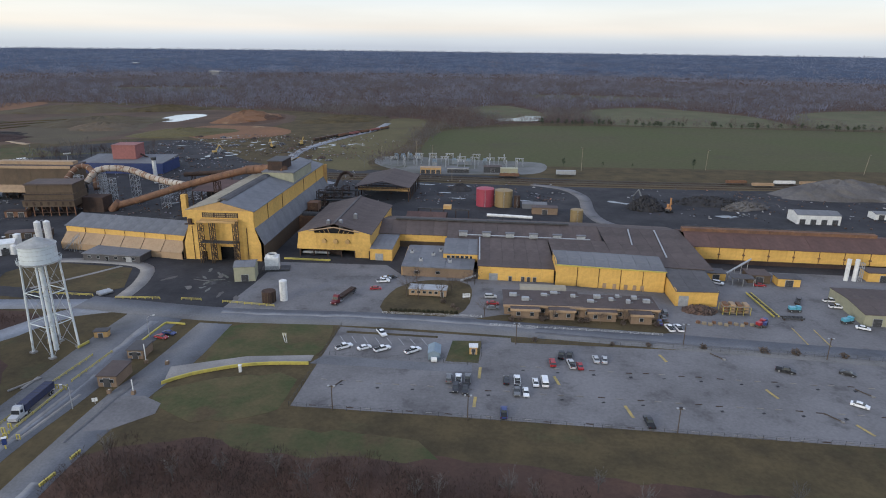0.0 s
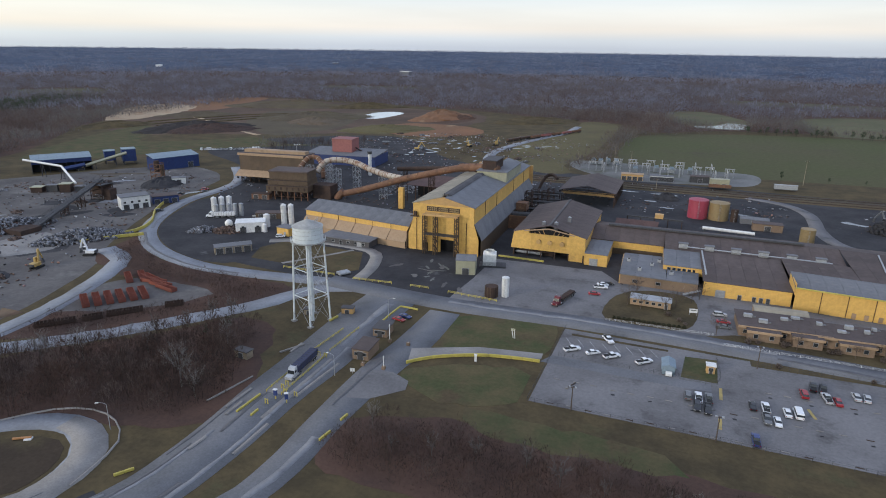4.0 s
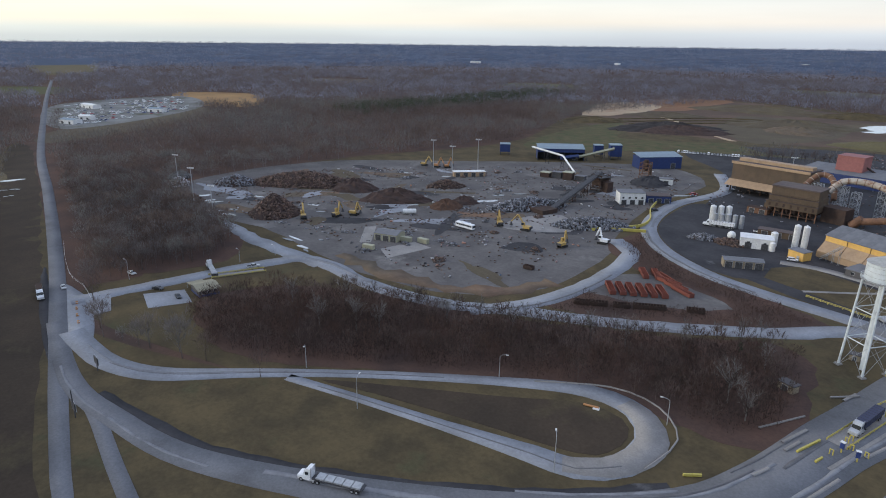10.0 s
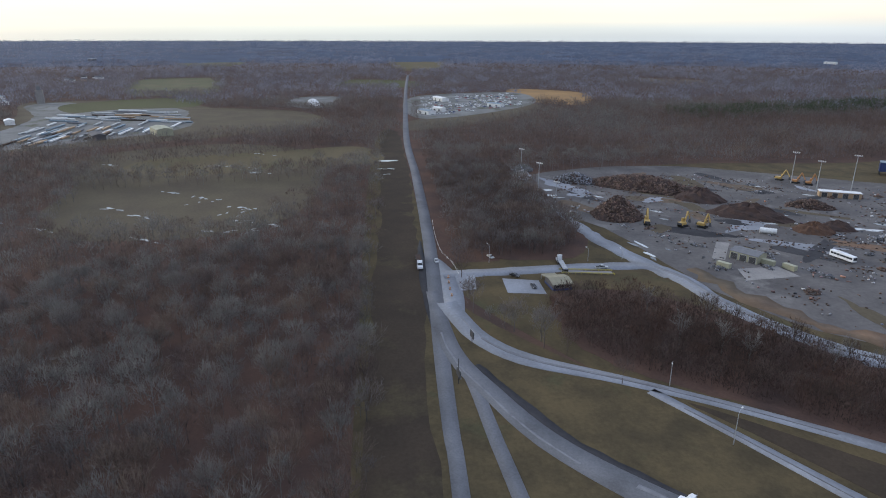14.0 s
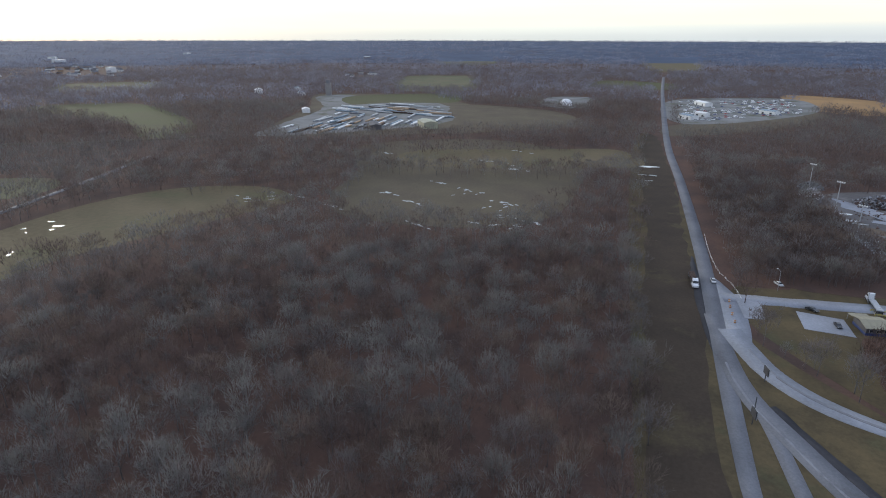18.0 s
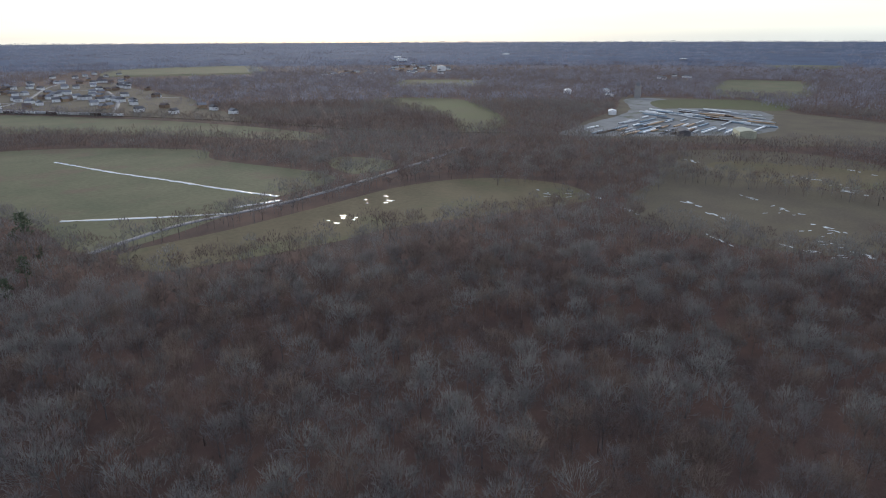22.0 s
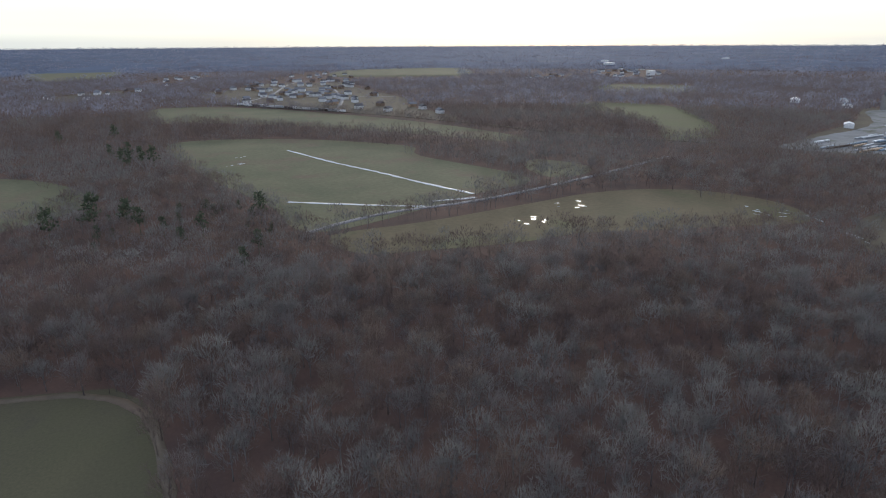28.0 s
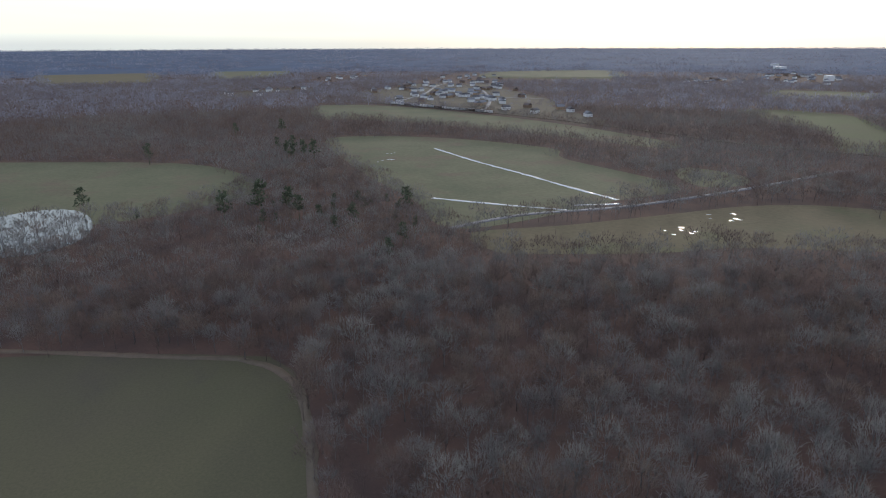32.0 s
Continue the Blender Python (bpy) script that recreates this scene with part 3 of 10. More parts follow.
patch("yard_edge", [(-297, 314), (-279, 262), (-251, 232), (-216, 217), (-200, 222), (-222, 234), (-262, 268), (-286, 322)], 0.055, M["slag"], "dark slag ground along the haul road", step=8)
patch("green_lawn", [(-45, 138), (-20, 137), (-8, 128), (-30, 127), (-60, 129), (-66, 140)], 0.08, M["grass"], "greener grass patch below the car park", step=5, wobble=1.5)
patch("green_lawn", [(-90, 153), (-72, 163), (-56, 166), (-52, 158), (-56, 144), (-74, 140), (-84, 146)], 0.082, M["grass"], "patchy green lawn below the yellow wall", step=4, wobble=1.2)
patch("front_asphalt", [(-30, 212), (135, 196), (135, 246), (100, 252), (0, 262), (-30, 262)], 0.06, M["asphalt"], "worn grey asphalt before the mill and office", smooth=False)


# ---------------------------------------------------------------- woods
M["thicket"] = mat("thicket_twigs", (0.078, 0.056, 0.047), (0.052, 0.039, 0.034), 0.03, 0.95, world_space=True, island=0.2, thin=0.25)
M["thicket_red"] = mat("red_brown_thicket_twigs", (0.092, 0.058, 0.045), (0.064, 0.042, 0.034), 0.03, 0.95, world_space=True, island=0.2, thin=0.25)
M["twigs_grey"] = mat("grey_twigs", (0.172, 0.164, 0.155), (0.138, 0.131, 0.124), 0.02, 0.95, world_space=True, island=0.18, thin=0.4)
M["twigs_brown"] = mat("brown_twigs", (0.165, 0.13, 0.108), (0.132, 0.105, 0.089), 0.02, 0.95, world_space=True, island=0.18, thin=0.4)
M["twigs_mauve"] = mat("mauve_twigs", (0.163, 0.145, 0.138), (0.131, 0.117, 0.112), 0.02, 0.95, world_space=True, island=0.18, thin=0.4)
M["twigs_light"] = mat("light_grey_twigs", (0.188, 0.181, 0.17), (0.154, 0.148, 0.139), 0.02, 0.95, world_space=True, island=0.18, thin=0.4)
M["twigs_dark"] = mat("dark_twigs", (0.13, 0.099, 0.088), (0.1, 0.077, 0.07), 0.02, 0.95, world_space=True, island=0.18, thin=0.4)
M["twigs_pale"] = mat("pale_twigs", (0.21, 0.195, 0.18), (0.16, 0.15, 0.14), 0.05, 0.95, world_space=True, island=0.3, thin=0.3)
# far woods: aerial haze put into the base colours, paler and bluer
M["far_mauve"] = mat("haze_mauve_woods", (0.176, 0.162, 0.178), (0.14, 0.13, 0.145), 0.012, 0.95, fine=0.25, stain=(0.128, 0.112, 0.124), stain_scale=0.006, world_space=True, island=0.14, thin=0.55)
M["far_brown"] = mat("haze_brown_woods", (0.17, 0.148, 0.148), (0.136, 0.12, 0.122), 0.012, 0.95, fine=0.25, stain=(0.165, 0.138, 0.128), stain_scale=0.006, world_space=True, island=0.14, thin=0.55)
M["far_grey"] = mat("haze_grey_woods", (0.245, 0.256, 0.312), (0.185, 0.195, 0.24), 0.006, 0.95, fine=0.3, stain=(0.150, 0.150, 0.180), stain_scale=0.004, world_space=True, island=0.14, thin=0.55)
M["needles"] = mat("pine_needles", (0.078, 0.094, 0.060), (0.056, 0.070, 0.046), 0.3, 0.9, world_space=True, island=0.35, thin=0.3)


def spike(V, F, p, q, r, sides):
    p, q = np.array(p, float), np.array(q, float)
    d = q - p
    a = np.cross(d, (0.31, 0.9, 0.2))
    a /= np.linalg.norm(a)
    b = np.cross(d, a)
    b /= np.linalg.norm(b)
    k = len(V)
    for i in range(sides):
        t = 2 * np.pi * i / sides
        V.append(p + r * (np.cos(t) * a + np.sin(t) * b))
    V.append(q)
    F.extend((k + i, k + (i + 1) % sides, k + sides) for i in range(sides))


def sliver(V, F, c, d, w, rs):
    """One twig: a thin blade from c along d."""
    a = np.cross(d, rs.normal(0, 1, 3))
    a *= w / (np.linalg.norm(a) + 1e-9)
    k = len(V)
    V.extend((c - a, c + a, c + d))
    F.append((k, k + 1, k + 2))


def unit(v):
    return v / (np.linalg.norm(v) + 1e-9)


def tree_template(rs, limbs, subs, twigs, twig_w, spread=0.3, fork=0.3, limb_w=0.008, droop=0.28, bent=True, haze=0):
    """A bare tree of unit height: trunk, limbs that rise steeply from the fork, branches along them and twigs at the ends."""
    V, F = [], []
    spike(V, F, (0, 0, 0), (rs.uniform(-.03, .03), rs.uniform(-.03, .03), 0.8), limb_w * 1.9, 3)
    for i in range(limbs):
        az = 2 * np.pi * (i + rs.uniform(-0.35, 0.35)) / limbs
        o = spread * rs.uniform(0.35, 1.0)
        p = np.array((0, 0, fork + rs.uniform(-0.08, 0.2)))
        q = np.array((o * np.cos(az), o * np.sin(az), rs.uniform(0.84, 1.0) - droop * (o / spread) ** 2))
        m = p + (q - p) * np.array((0.62, 0.62, 0.45)) if bent else p + (q - p) * 0.5
        spike(V, F, p, m, limb_w, 3)
        spike(V, F, p + (m - p) * 0.8, q, limb_w * 0.75, 3)
        for j in range(subs):
            t = rs.uniform(0.2, 1.0)
            c = p + (m - p) * t * 2 if t < 0.5 else m + (q - m) * (t * 2 - 1)
            d = unit(unit(q - m) + rs.normal(0, 0.55, 3) + (0.5 * np.cos(az), 0.5 * np.sin(az), 0.35)) * rs.uniform(0.10, 0.24)
            spike(V, F, c, c + d, limb_w * 0.42, 3)
            for k in range(twigs):
                e = c + d * rs.uniform(0.25, 1.0)
                g = unit(unit(d) + rs.normal(0, 0.5, 3) + (0, 0, 0.3)) * rs.uniform(0.07, 0.17)
                sliver(V, F, e, g, twig_w * rs.uniform(0.6, 1.4), rs)
    # the fine outer twigs, rising and spreading from the fork
    for i in range(haze):
        n = rs.normal(0, 1, 3)
        n[2] = abs(n[2]) if rs.uniform() < 0.8 else n[2]
        n = unit(n)
        c = np.array((0, 0, 0.6)) + n * np.array((spread, spread, 0.36)) * rs.uniform(0.3, 1.0) ** 0.5
        g = unit(unit(c - (0, 0, fork - 0.15)) + rs.normal(0, 0.32, 3) + (0, 0, 0.25)) * rs.uniform(0.08, 0.17)
        sliver(V, F, c - g * 0.5, g, twig_w * rs.uniform(0.6, 1.3), rs)
    return np.array(V), np.array(F)


def feather_template(rs, n, w, spread):
    """A middle-distance tree of unit height: a trunk and a rounded fan of long upright twigs."""
    V, F = [], []
    sliver(V, F, np.zeros(3), np.array((0, 0, 0.7)), w * 0.8, rs)
    for i in range(n):
        a, r = rs.uniform(0, 2 * np.pi), spread * rs.uniform(0, 1) ** 0.5
        z = rs.uniform(0.25, 0.78) - 0.2 * (r / spread) ** 2
        c = np.array((r * np.cos(a), r * np.sin(a), z))
        out = np.array((0.45 * r / spread * np.cos(a), 0.45 * r / spread * np.sin(a), 0.8)) + rs.normal(0, 0.22, 3)
        sliver(V, F, c, unit(out) * rs.uniform(0.15, 0.3), w * rs.uniform(0.6, 1.4), rs)
    return np.array(V), np.array(F)


def grove(name, xy, heights, templates, rs, material, label, category="woods", fat=(0.9, 1.3), kind="stuff"):
    """Many trees in one mesh."""
    Vs, Fs, base = [], [], 0
    pick = rs.randint(len(templates), size=len(xy))
    turn = rs.uniform(0, 2 * np.pi, len(xy))
    wide = rs.uniform(*fat, len(xy))
    for k, (tv, tf) in enumerate(templates):
        idx = np.where(pick == k)[0]
        if not len(idx):
            continue
        c, s, h = np.cos(turn[idx])[:, None], np.sin(turn[idx])[:, None], heights[idx][:, None]
        X = (tv[None, :, 0] * c - tv[None, :, 1] * s) * h * wide[idx][:, None] + xy[idx, 0][:, None]
        Y = (tv[None, :, 0] * s + tv[None, :, 1] * c) * h * wide[idx][:, None] + xy[idx, 1][:, None]
        r = np.hypot(xy[idx, 0] + 70, xy[idx, 1] + 40)
        Z = tv[None, :, 2] * h + far_rise(r)[:, None] - 0.05
        Vs.append(np.stack([X, Y, Z], -1).reshape(-1, 3))
        n = len(tv)
        Fs.append((tf[None] + (np.arange(len(idx)) * n)[:, None, None]).reshape(-1, 3) + base)
        base += n * len(idx)
    if Vs:
        ob = new(name, mesh_from(name, np.concatenate(Vs), np.concatenate(Fs), material, True))
        tagged(ob, label, category, kind=kind)


def scatter(rs, r0, r1, spacing):
    """Jittered grid points in a ring about the middle of the flight."""
    n = int(r1 / spacing) + 1
    g = np.arange(-n, n + 1) * spacing
    x, y = np.meshgrid(g, g)
    xy = np.stack([x.ravel(), y.ravel()], 1) + rs.uniform(-0.48, 0.48, (x.size, 2)) * spacing
    r = np.hypot(xy[:, 0], xy[:, 1])
    return xy[(r >= r0) & (r < r1)] + (-70, -40)


JUNK_FRONT = [(-775, -12), (-885, 2), (-1050, 205), (-940, 175), (-840, 90)]
OPEN = [PLANT, QUARRY, JUNK_FRONT, DOME_YARD, POLE_YARD, JUNKYARD] + list(FIELDS.values())
STRIP = [(-140, -30), (-140, -61), (-330, -59), (-420, -54), (-510, -53), (-760, -45), (-760, -30), (-520, -34), (-400, -36), (-300, -40)]
SOUTH_LANE = [(-174, -398), (-227, -412), (-304, -410), (-416, -428), (-533, -456)]
SUBURBS = [[(-300, -1439), (-429, -1575), (-566, -1859), (-795, -2091), (-857, -1942), (-678, -1523), (-619, -1139), (-557, -1003), (-538, -824), (-492, -806), (-438, -983), (-381, -1076), (-328, -1171)],
           [(-1500, -1600), (-1741, -1684), (-1774, -1529), (-1462, -1267), (-1347, -1304)], [(-1180, -1500), (-1320, -1600), (-1400, -1480), (-1240, -1400)], [(-20, -1480), (-170, -1640), (-260, -1580), (-80, -1400)],
           [(-1560, -700), (-1700, -790), (-1740, -700), (-1600, -640)], [(-200, -1800), (-360, -2150), (-480, -2100), (-300, -1750)]]
GULLY = [(-296, 8), (-300, 40), (-276, 66), (-245, 86), (-222, 104), (-198, 122), (-178, 142), (-160, 164), (-148, 160), (-140, 140), (-132, 124), (-136, 110), (-156, 104), (-176, 96), (-194, 80), (-218, 54), (-240, 26), (-262, 8)]
GULLY_NORTH = [(-222, 130), (-196, 150), (-172, 176), (-160, 198), (-190, 204), (-222, 205), (-252, 218), (-270, 240), (-262, 212), (-240, 195), (-226, 192), (-205, 192), (-182, 188), (-186, 174), (-205, 156), (-226, 146)]
BANK = [(-94, 109), (-92, 120), (-78, 126), (-60, 126), (-40, 124), (-6, 119), (30, 113), (75, 107), (75, 96), (-6, 100), (-60, 103), (-86, 104)]
HEDGE_NORTH = [(-100, 490), (-60, 560), (-44, 745), (40, 812), (40, 830), (-60, 820), (-70, 700), (-66, 600)]
WEST_WOOD = [(-366, -14), (-352, 0), (-350, 34), (-372, 48), (-412, 52), (-450, 44), (-500, 42), (-560, 40), (-560, -12)]
HEDGES = [([(-345, -580), (-420, -500), (-520, -470)], 12), ([(-180, -391), (-250, -398), (-340, -394), (-430, -400), (-520, -430)], 5), ([(-430, -335), (-470, -300), (-455, -250), (-520, -262), (-640, -300)], 10),
          ([(-450, -371), (-476, -312), (-520, -265), (-532, -202), (-540, -145), (-552, -80)], 16), ([(-600, -300), (-625, -208), (-658, -121)], 14), ([(-375, 516), (-340, 533), (-300, 545)], 9), ([(-385, 560), (-366, 572)], 8), ([(-60, 872), (30, 858), (130, 852), (170, 840)], 14),
          ([(-160, -782), (-275, -752), (-362, -640)], 8), ([(-44, 838), (200, 842), (500, 826), (760, 812)], 6)]


def clear(xy):
    keep = np.ones(len(xy), bool)
    for poly in OPEN:
        keep &= ~inside(poly, xy)
    keep &= ~near_line(HIGHWAY, xy, 11)
    keep &= ~near_line(SOUTH_LANE, xy, 5)
    keep &= ~inside(STRIP, xy)
    keep &= ~inside([(-300, -30), (-150, -60), (-110, -100), (60, -110), (60, 0), (150, 100), (330, 125), (140, 152), (-100, 150), (-160, 60)], xy)
    for poly in (WEST_WOOD, HEDGE_NORTH):
        keep |= inside(poly, xy)
    for poly in (GULLY, BANK):
        keep &= ~inside(poly, xy)
    for ln, w in HEDGES:
        keep |= near_line(ln, xy, w)
    return keep


def build_woods():
    rs = np.random.RandomState(11)
    hi = [tree_template(rs, 6, 4, 5, 0.0046, spread=rs.uniform(0.27, 0.40), fork=rs.uniform(0.22, 0.40), limb_w=0.007, haze=270) for _ in range(12)]
    mid = [tree_template(rs, 3, 2, 2, 0.0105, spread=rs.uniform(0.30, 0.42), fork=0.3, limb_w=0.006, bent=False, haze=80) for _ in range(10)]
    low = [feather_template(rs, 40, 0.0150, rs.uniform(0.32, 0.46)) for _ in range(12)]
    far = [feather_template(rs, 22, 0.034, rs.uniform(0.45, 0.6)) for _ in range(10)]
    farther = [feather_template(rs, 16, 0.062, rs.uniform(0.75, 0.95)) for _ in range(10)]
    near_tones = ("twigs_dark", "twigs_brown", "twigs_mauve", "twigs_grey", "twigs_light")
    # beyond 1050 m the tones carry painted haze, greyer with each band
    bands = ((0, 110, 8.0, mid, (8, 15), near_tones, (0.85, 1.25)), (110, 300, 6.5, hi, (8, 15), near_tones, (0.85, 1.25)), (300, 560, 7.0, mid, (8, 15), near_tones, (0.9, 1.3)),
             (560, 1050, 9.4, low, (9, 15), ("twigs_dark", "twigs_mauve", "twigs_brown", "twigs_mauve", "twigs_grey"), (1.0, 1.5)),
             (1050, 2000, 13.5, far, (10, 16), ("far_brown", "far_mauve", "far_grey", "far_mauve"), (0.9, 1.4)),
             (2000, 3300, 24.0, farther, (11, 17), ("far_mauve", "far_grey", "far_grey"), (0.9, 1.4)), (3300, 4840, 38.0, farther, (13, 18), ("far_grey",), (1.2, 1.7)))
    words = dict(twigs_light="bare pale grey winter trees of the woodland", twigs_dark="bare dark brown winter trees of the woodland", twigs_grey="bare grey winter trees of the woodland", twigs_brown="bare brown winter trees of the woodland", twigs_mauve="bare mauve-brown winter trees of the woodland", far_grey="distant winter woodland painted blue-grey as haze", far_mauve="distant winter woodland with mauve-grey haze in its colour", far_brown="distant brown winter woodland with haze in its colour")
    for r0, r1, sp, tpl, hh, ms, fat in bands:
        xy = scatter(rs, r0, r1, sp)
        xy = xy[clear(xy)]
        # thinner woods in the south-east
        turn = np.degrees(np.arctan2(-(xy[:, 0] + 70), xy[:, 1] + 40)) % 360
        xy = xy[(turn < 205) | (turn > 322) | (rs.uniform(0, 1, len(xy)) < (0.08 if r1 < 1100 else 0.03))]
        town = np.zeros(len(xy), bool)
        for poly in SUBURBS:
            town |= inside(poly, xy)
        xy = xy[~town | (rs.uniform(0, 1, len(xy)) < 0.28)]
        h = rs.uniform(*hh, len(xy)) * rs.choice([0.7, 1.0, 1.0, 1.12], len(xy))
        for poly in SUBURBS:
            h[inside(poly, xy)] *= 0.55
        grain = 0.02 if r1 < 600 else 0.007
        patchy = np.array([noise.noise((x * grain, y * grain, 3.0)) for x, y in xy]) + rs.normal(0, 0.6 if r1 < 600 else 0.3, len(xy))
        kind = np.digitize(patchy, np.quantile(patchy, np.linspace(0, 1, len(ms) + 1)[1:-1])) if len(ms) > 1 else np.zeros(len(xy), int)
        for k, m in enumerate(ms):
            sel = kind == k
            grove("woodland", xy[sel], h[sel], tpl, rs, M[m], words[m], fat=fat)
    # the close wood between highway and scrap yard
    xy = scatter(rs, 200, 620, 4.6)
    xy = xy[inside(WEST_WOOD, xy)]
    tone = rs.randint(3, size=len(xy))
    for k, m in enumerate(("twigs_dark", "twigs_mauve", "twigs_dark")):
        grove("woodland", xy[tone == k], rs.uniform(7, 13, (tone == k).sum()), mid, rs, M[m], words[m], fat=(0.9, 1.3))
    # dense small trees and brushwood on the bank and in the gully
    copse = [tree_template(rs, 4, 2, 4, 0.0075, spread=0.34, fork=0.18, limb_w=0.005, haze=90) for _ in range(8)]
    xy = scatter(rs, 0, 620, 3.7)
    xy = xy[inside(BANK, xy) | inside(GULLY, xy)]
    h = rs.uniform(5.5, 11.5, len(xy)) * np.where(inside(BANK, xy), 0.72, 1)
    tone = rs.randint(4, size=len(xy))
    for k, m in enumerate(("thicket", "twigs_dark", "thicket_red", "thicket")):
        grove("copse", xy[tone == k], h[tone == k], copse, rs, M[m], "dense brown thicket of small bare trees", "thicket", (0.8, 1.25))
    xy = scatter(rs, 0, 420, 2.4)
    xy = xy[inside(BANK, xy) | inside(GULLY, xy) | inside(GULLY_NORTH, xy)]
    scrub = [feather_template(rs, 26, 0.018, 0.5) for _ in range(6)]
    tone = rs.randint(2, size=len(xy))
    for k, m in enumerate(("thicket_red", "thicket")):
        grove("brushwood", xy[tone == k], rs.uniform(1.6, 4.6, (tone == k).sum()), scrub, rs, M[m], "dense brown bare brushwood", "brush", (0.9, 1.4))


build_woods()


def bare_tree(x, y, h, m, label, seed, fat=1.0):
    rs = np.random.RandomState(seed)
    o = thing("tree", x, y, rs.uniform(0, 360), 0, label, "tree")
    V, F = [], []
    spike(V, F, (0, 0, 0), (0.02 * h, 0, 0.8 * h), 0.02 * h, 6)
    t = new("trunk", mesh_from("trunk", V, F, M[m]))
    t.parent = o
    tv, tf = tree_template(rs, 8, 6, 7, 0.0034, spread=0.32 * fat, fork=0.24, limb_w=0.0085)
    c = new("crown", mesh_from("crown", tv * h, tf, M[m]))
    c.parent = o


for i, (x, y, h) in enumerate(((-147, 122, 14), (-139, 118, 11), (-256, 44, 13), (-247, 54, 14), (-241, 60, 12), (-172, 136, 10), (-196, 118, 11), (-268, 60, 12), (-282, 44, 12), (-216, 100, 10), (-152, 150, 9), (-234, 84, 11), (-186, 124, 12))):
    bare_tree(x, y, h, "twigs_pale", "pale bare tree with slender white branches", 40 + i, 0.8)
for i, (x, y, h) in enumerate(((-27, 232, 9), (-22, 229, 8), (-13, 231, 8.5), (-9, 236, 8), (-24, 243, 9), (4, 214, 8), (29, 211, 7), (46, 210.5, 6), (54, 210.5, 8), (57, 212, 7), (0, 247, 8), (-3, 243, 7))):
    bare_tree(x, y, h, "twigs_brown", "bare rounded shade tree on the lawn", 70 + i, 1.3)
rsb = np.random.RandomState(8)
for i in range(16):
    x = -88 + i * 10.5 + rsb.uniform(-3, 3)
    bare_tree(x, 117 + rsb.uniform(-5, 5) - max(0, x) * 0.08, rsb.uniform(5, 8.5), "twigs_grey" if i % 2 else "twigs_pale", "pale slender bare tree on the brushy bank", 300 + i, 0.8)
rsk = np.random.RandomState(19)
for i, (x, y) in enumerate(spline([(-362, 500), (-350, 522), (-333, 534), (-316, 545), (-296, 552)], 4.5)):
    bare_tree(x + rsk.uniform(-3, 3), y + rsk.uniform(-3, 3), rsk.uniform(8, 13), "twigs_dark", "dark bare tree in the row behind the works", 500 + i, 0.8)
# bare trees standing along the haul road
rst = np.random.RandomState(63)
for i, (x, y) in enumerate(spline([(-288, 70), (-254, 84), (-228, 104), (-202, 126), (-181, 148), (-164, 170)], 7.5)):
    bare_tree(x + rst.uniform(-1.5, 1.5), y + rst.uniform(-1.5, 0.5), rst.uniform(5, 9), "twigs_grey", "small bare tree along the haul road", 130 + i, 0.7)


def pine_template(rs, clumps=16, per=11, foot=0.4, wide=0.24):
    """An evergreen of unit height: a bare lower trunk and an uneven crown of needle clumps."""
    V, F = [], []
    spike(V, F, (0, 0, 0), (0, 0, 0.96), 0.016, 4)
    for i in range(clumps):
        u = (i + rs.uniform(0, 1)) / clumps
        z, a = foot + (0.95 - foot) * u, rs.uniform(0, 2 * np.pi)
        r = wide * (1 - u) ** 0.6 * rs.uniform(0.35, 0.9)
        c = np.array((r * np.cos(a), r * np.sin(a), z))
        spike(V, F, (0, 0, z - 0.05), c, 0.006, 3)
        for j in range(per):
            n = unit(rs.normal(0, 1, 3))
            e = c + n * np.array((0.10, 0.10, 0.06)) * rs.uniform(0.3, 1)
            sliver(V, F, e, unit(n + (0, 0, 0.5)) * rs.uniform(0.05, 0.10), 0.028, rs)
    return np.array(V), np.array(F)


rsn = np.random.RandomState(9)
PINES = [pine_template(rsn) for _ in range(5)]
PINE_SPOTS = [(13, -670, 15), (-112, -690, 14), (-118, -648, 15), (-126, -638, 16), (-108, -640, 13), (-104, -655, 14), (30, -491, 15), (-4, -458, 8), (-52, -447, 16), (-73, -447, 20), (-89, -447, 16), (-94, -440, 13),
              (-157, -430, 15), (-111, -822, 15), (-98, -700, 12), (-60, -820, 13), (-140, -372, 11), (-128, -352, 10), (-122, -415, 12)]
for i, (x, y, h) in enumerate(PINE_SPOTS):
    o = thing("pine_tree", x, y, rsn.uniform(0, 360), 0, "dark green pine standing among bare trees", "pine tree")
    tv, tf = PINES[i % 5]
    c = new("crown", mesh_from("crown", tv * h * 1.3, tf, M["needles"]))
    c.parent = o
xy = rsn.uniform((-60, -12), (60, 12), (16, 2))
grove("pine_wood", np.stack([-112 + xy[:, 0] * 0.7, -430 + xy[:, 1] * 4.4], 1), rsn.uniform(8, 13, 16), PINES, rsn, M["needles"], "dark pines mixed into the bare wood", "woods", (0.9, 1.3))
SMALL_PINES = [pine_template(rsn, 6, 6, 0.1, 0.3) for _ in range(5)]
t_ = rsn.uniform(0, 1, 700)
grove("pine_wood", np.stack([-870 - 100 * t_ + rsn.uniform(-45, 45, 700), 350 + 480 * t_ + rsn.uniform(-25, 25, 700)], 1), rsn.uniform(11, 15, 700), SMALL_PINES, rsn, M["needles"], "long dark plantation of pines", "woods", (1.2, 1.8))
t_ = rsn.uniform(0, 1, 90)
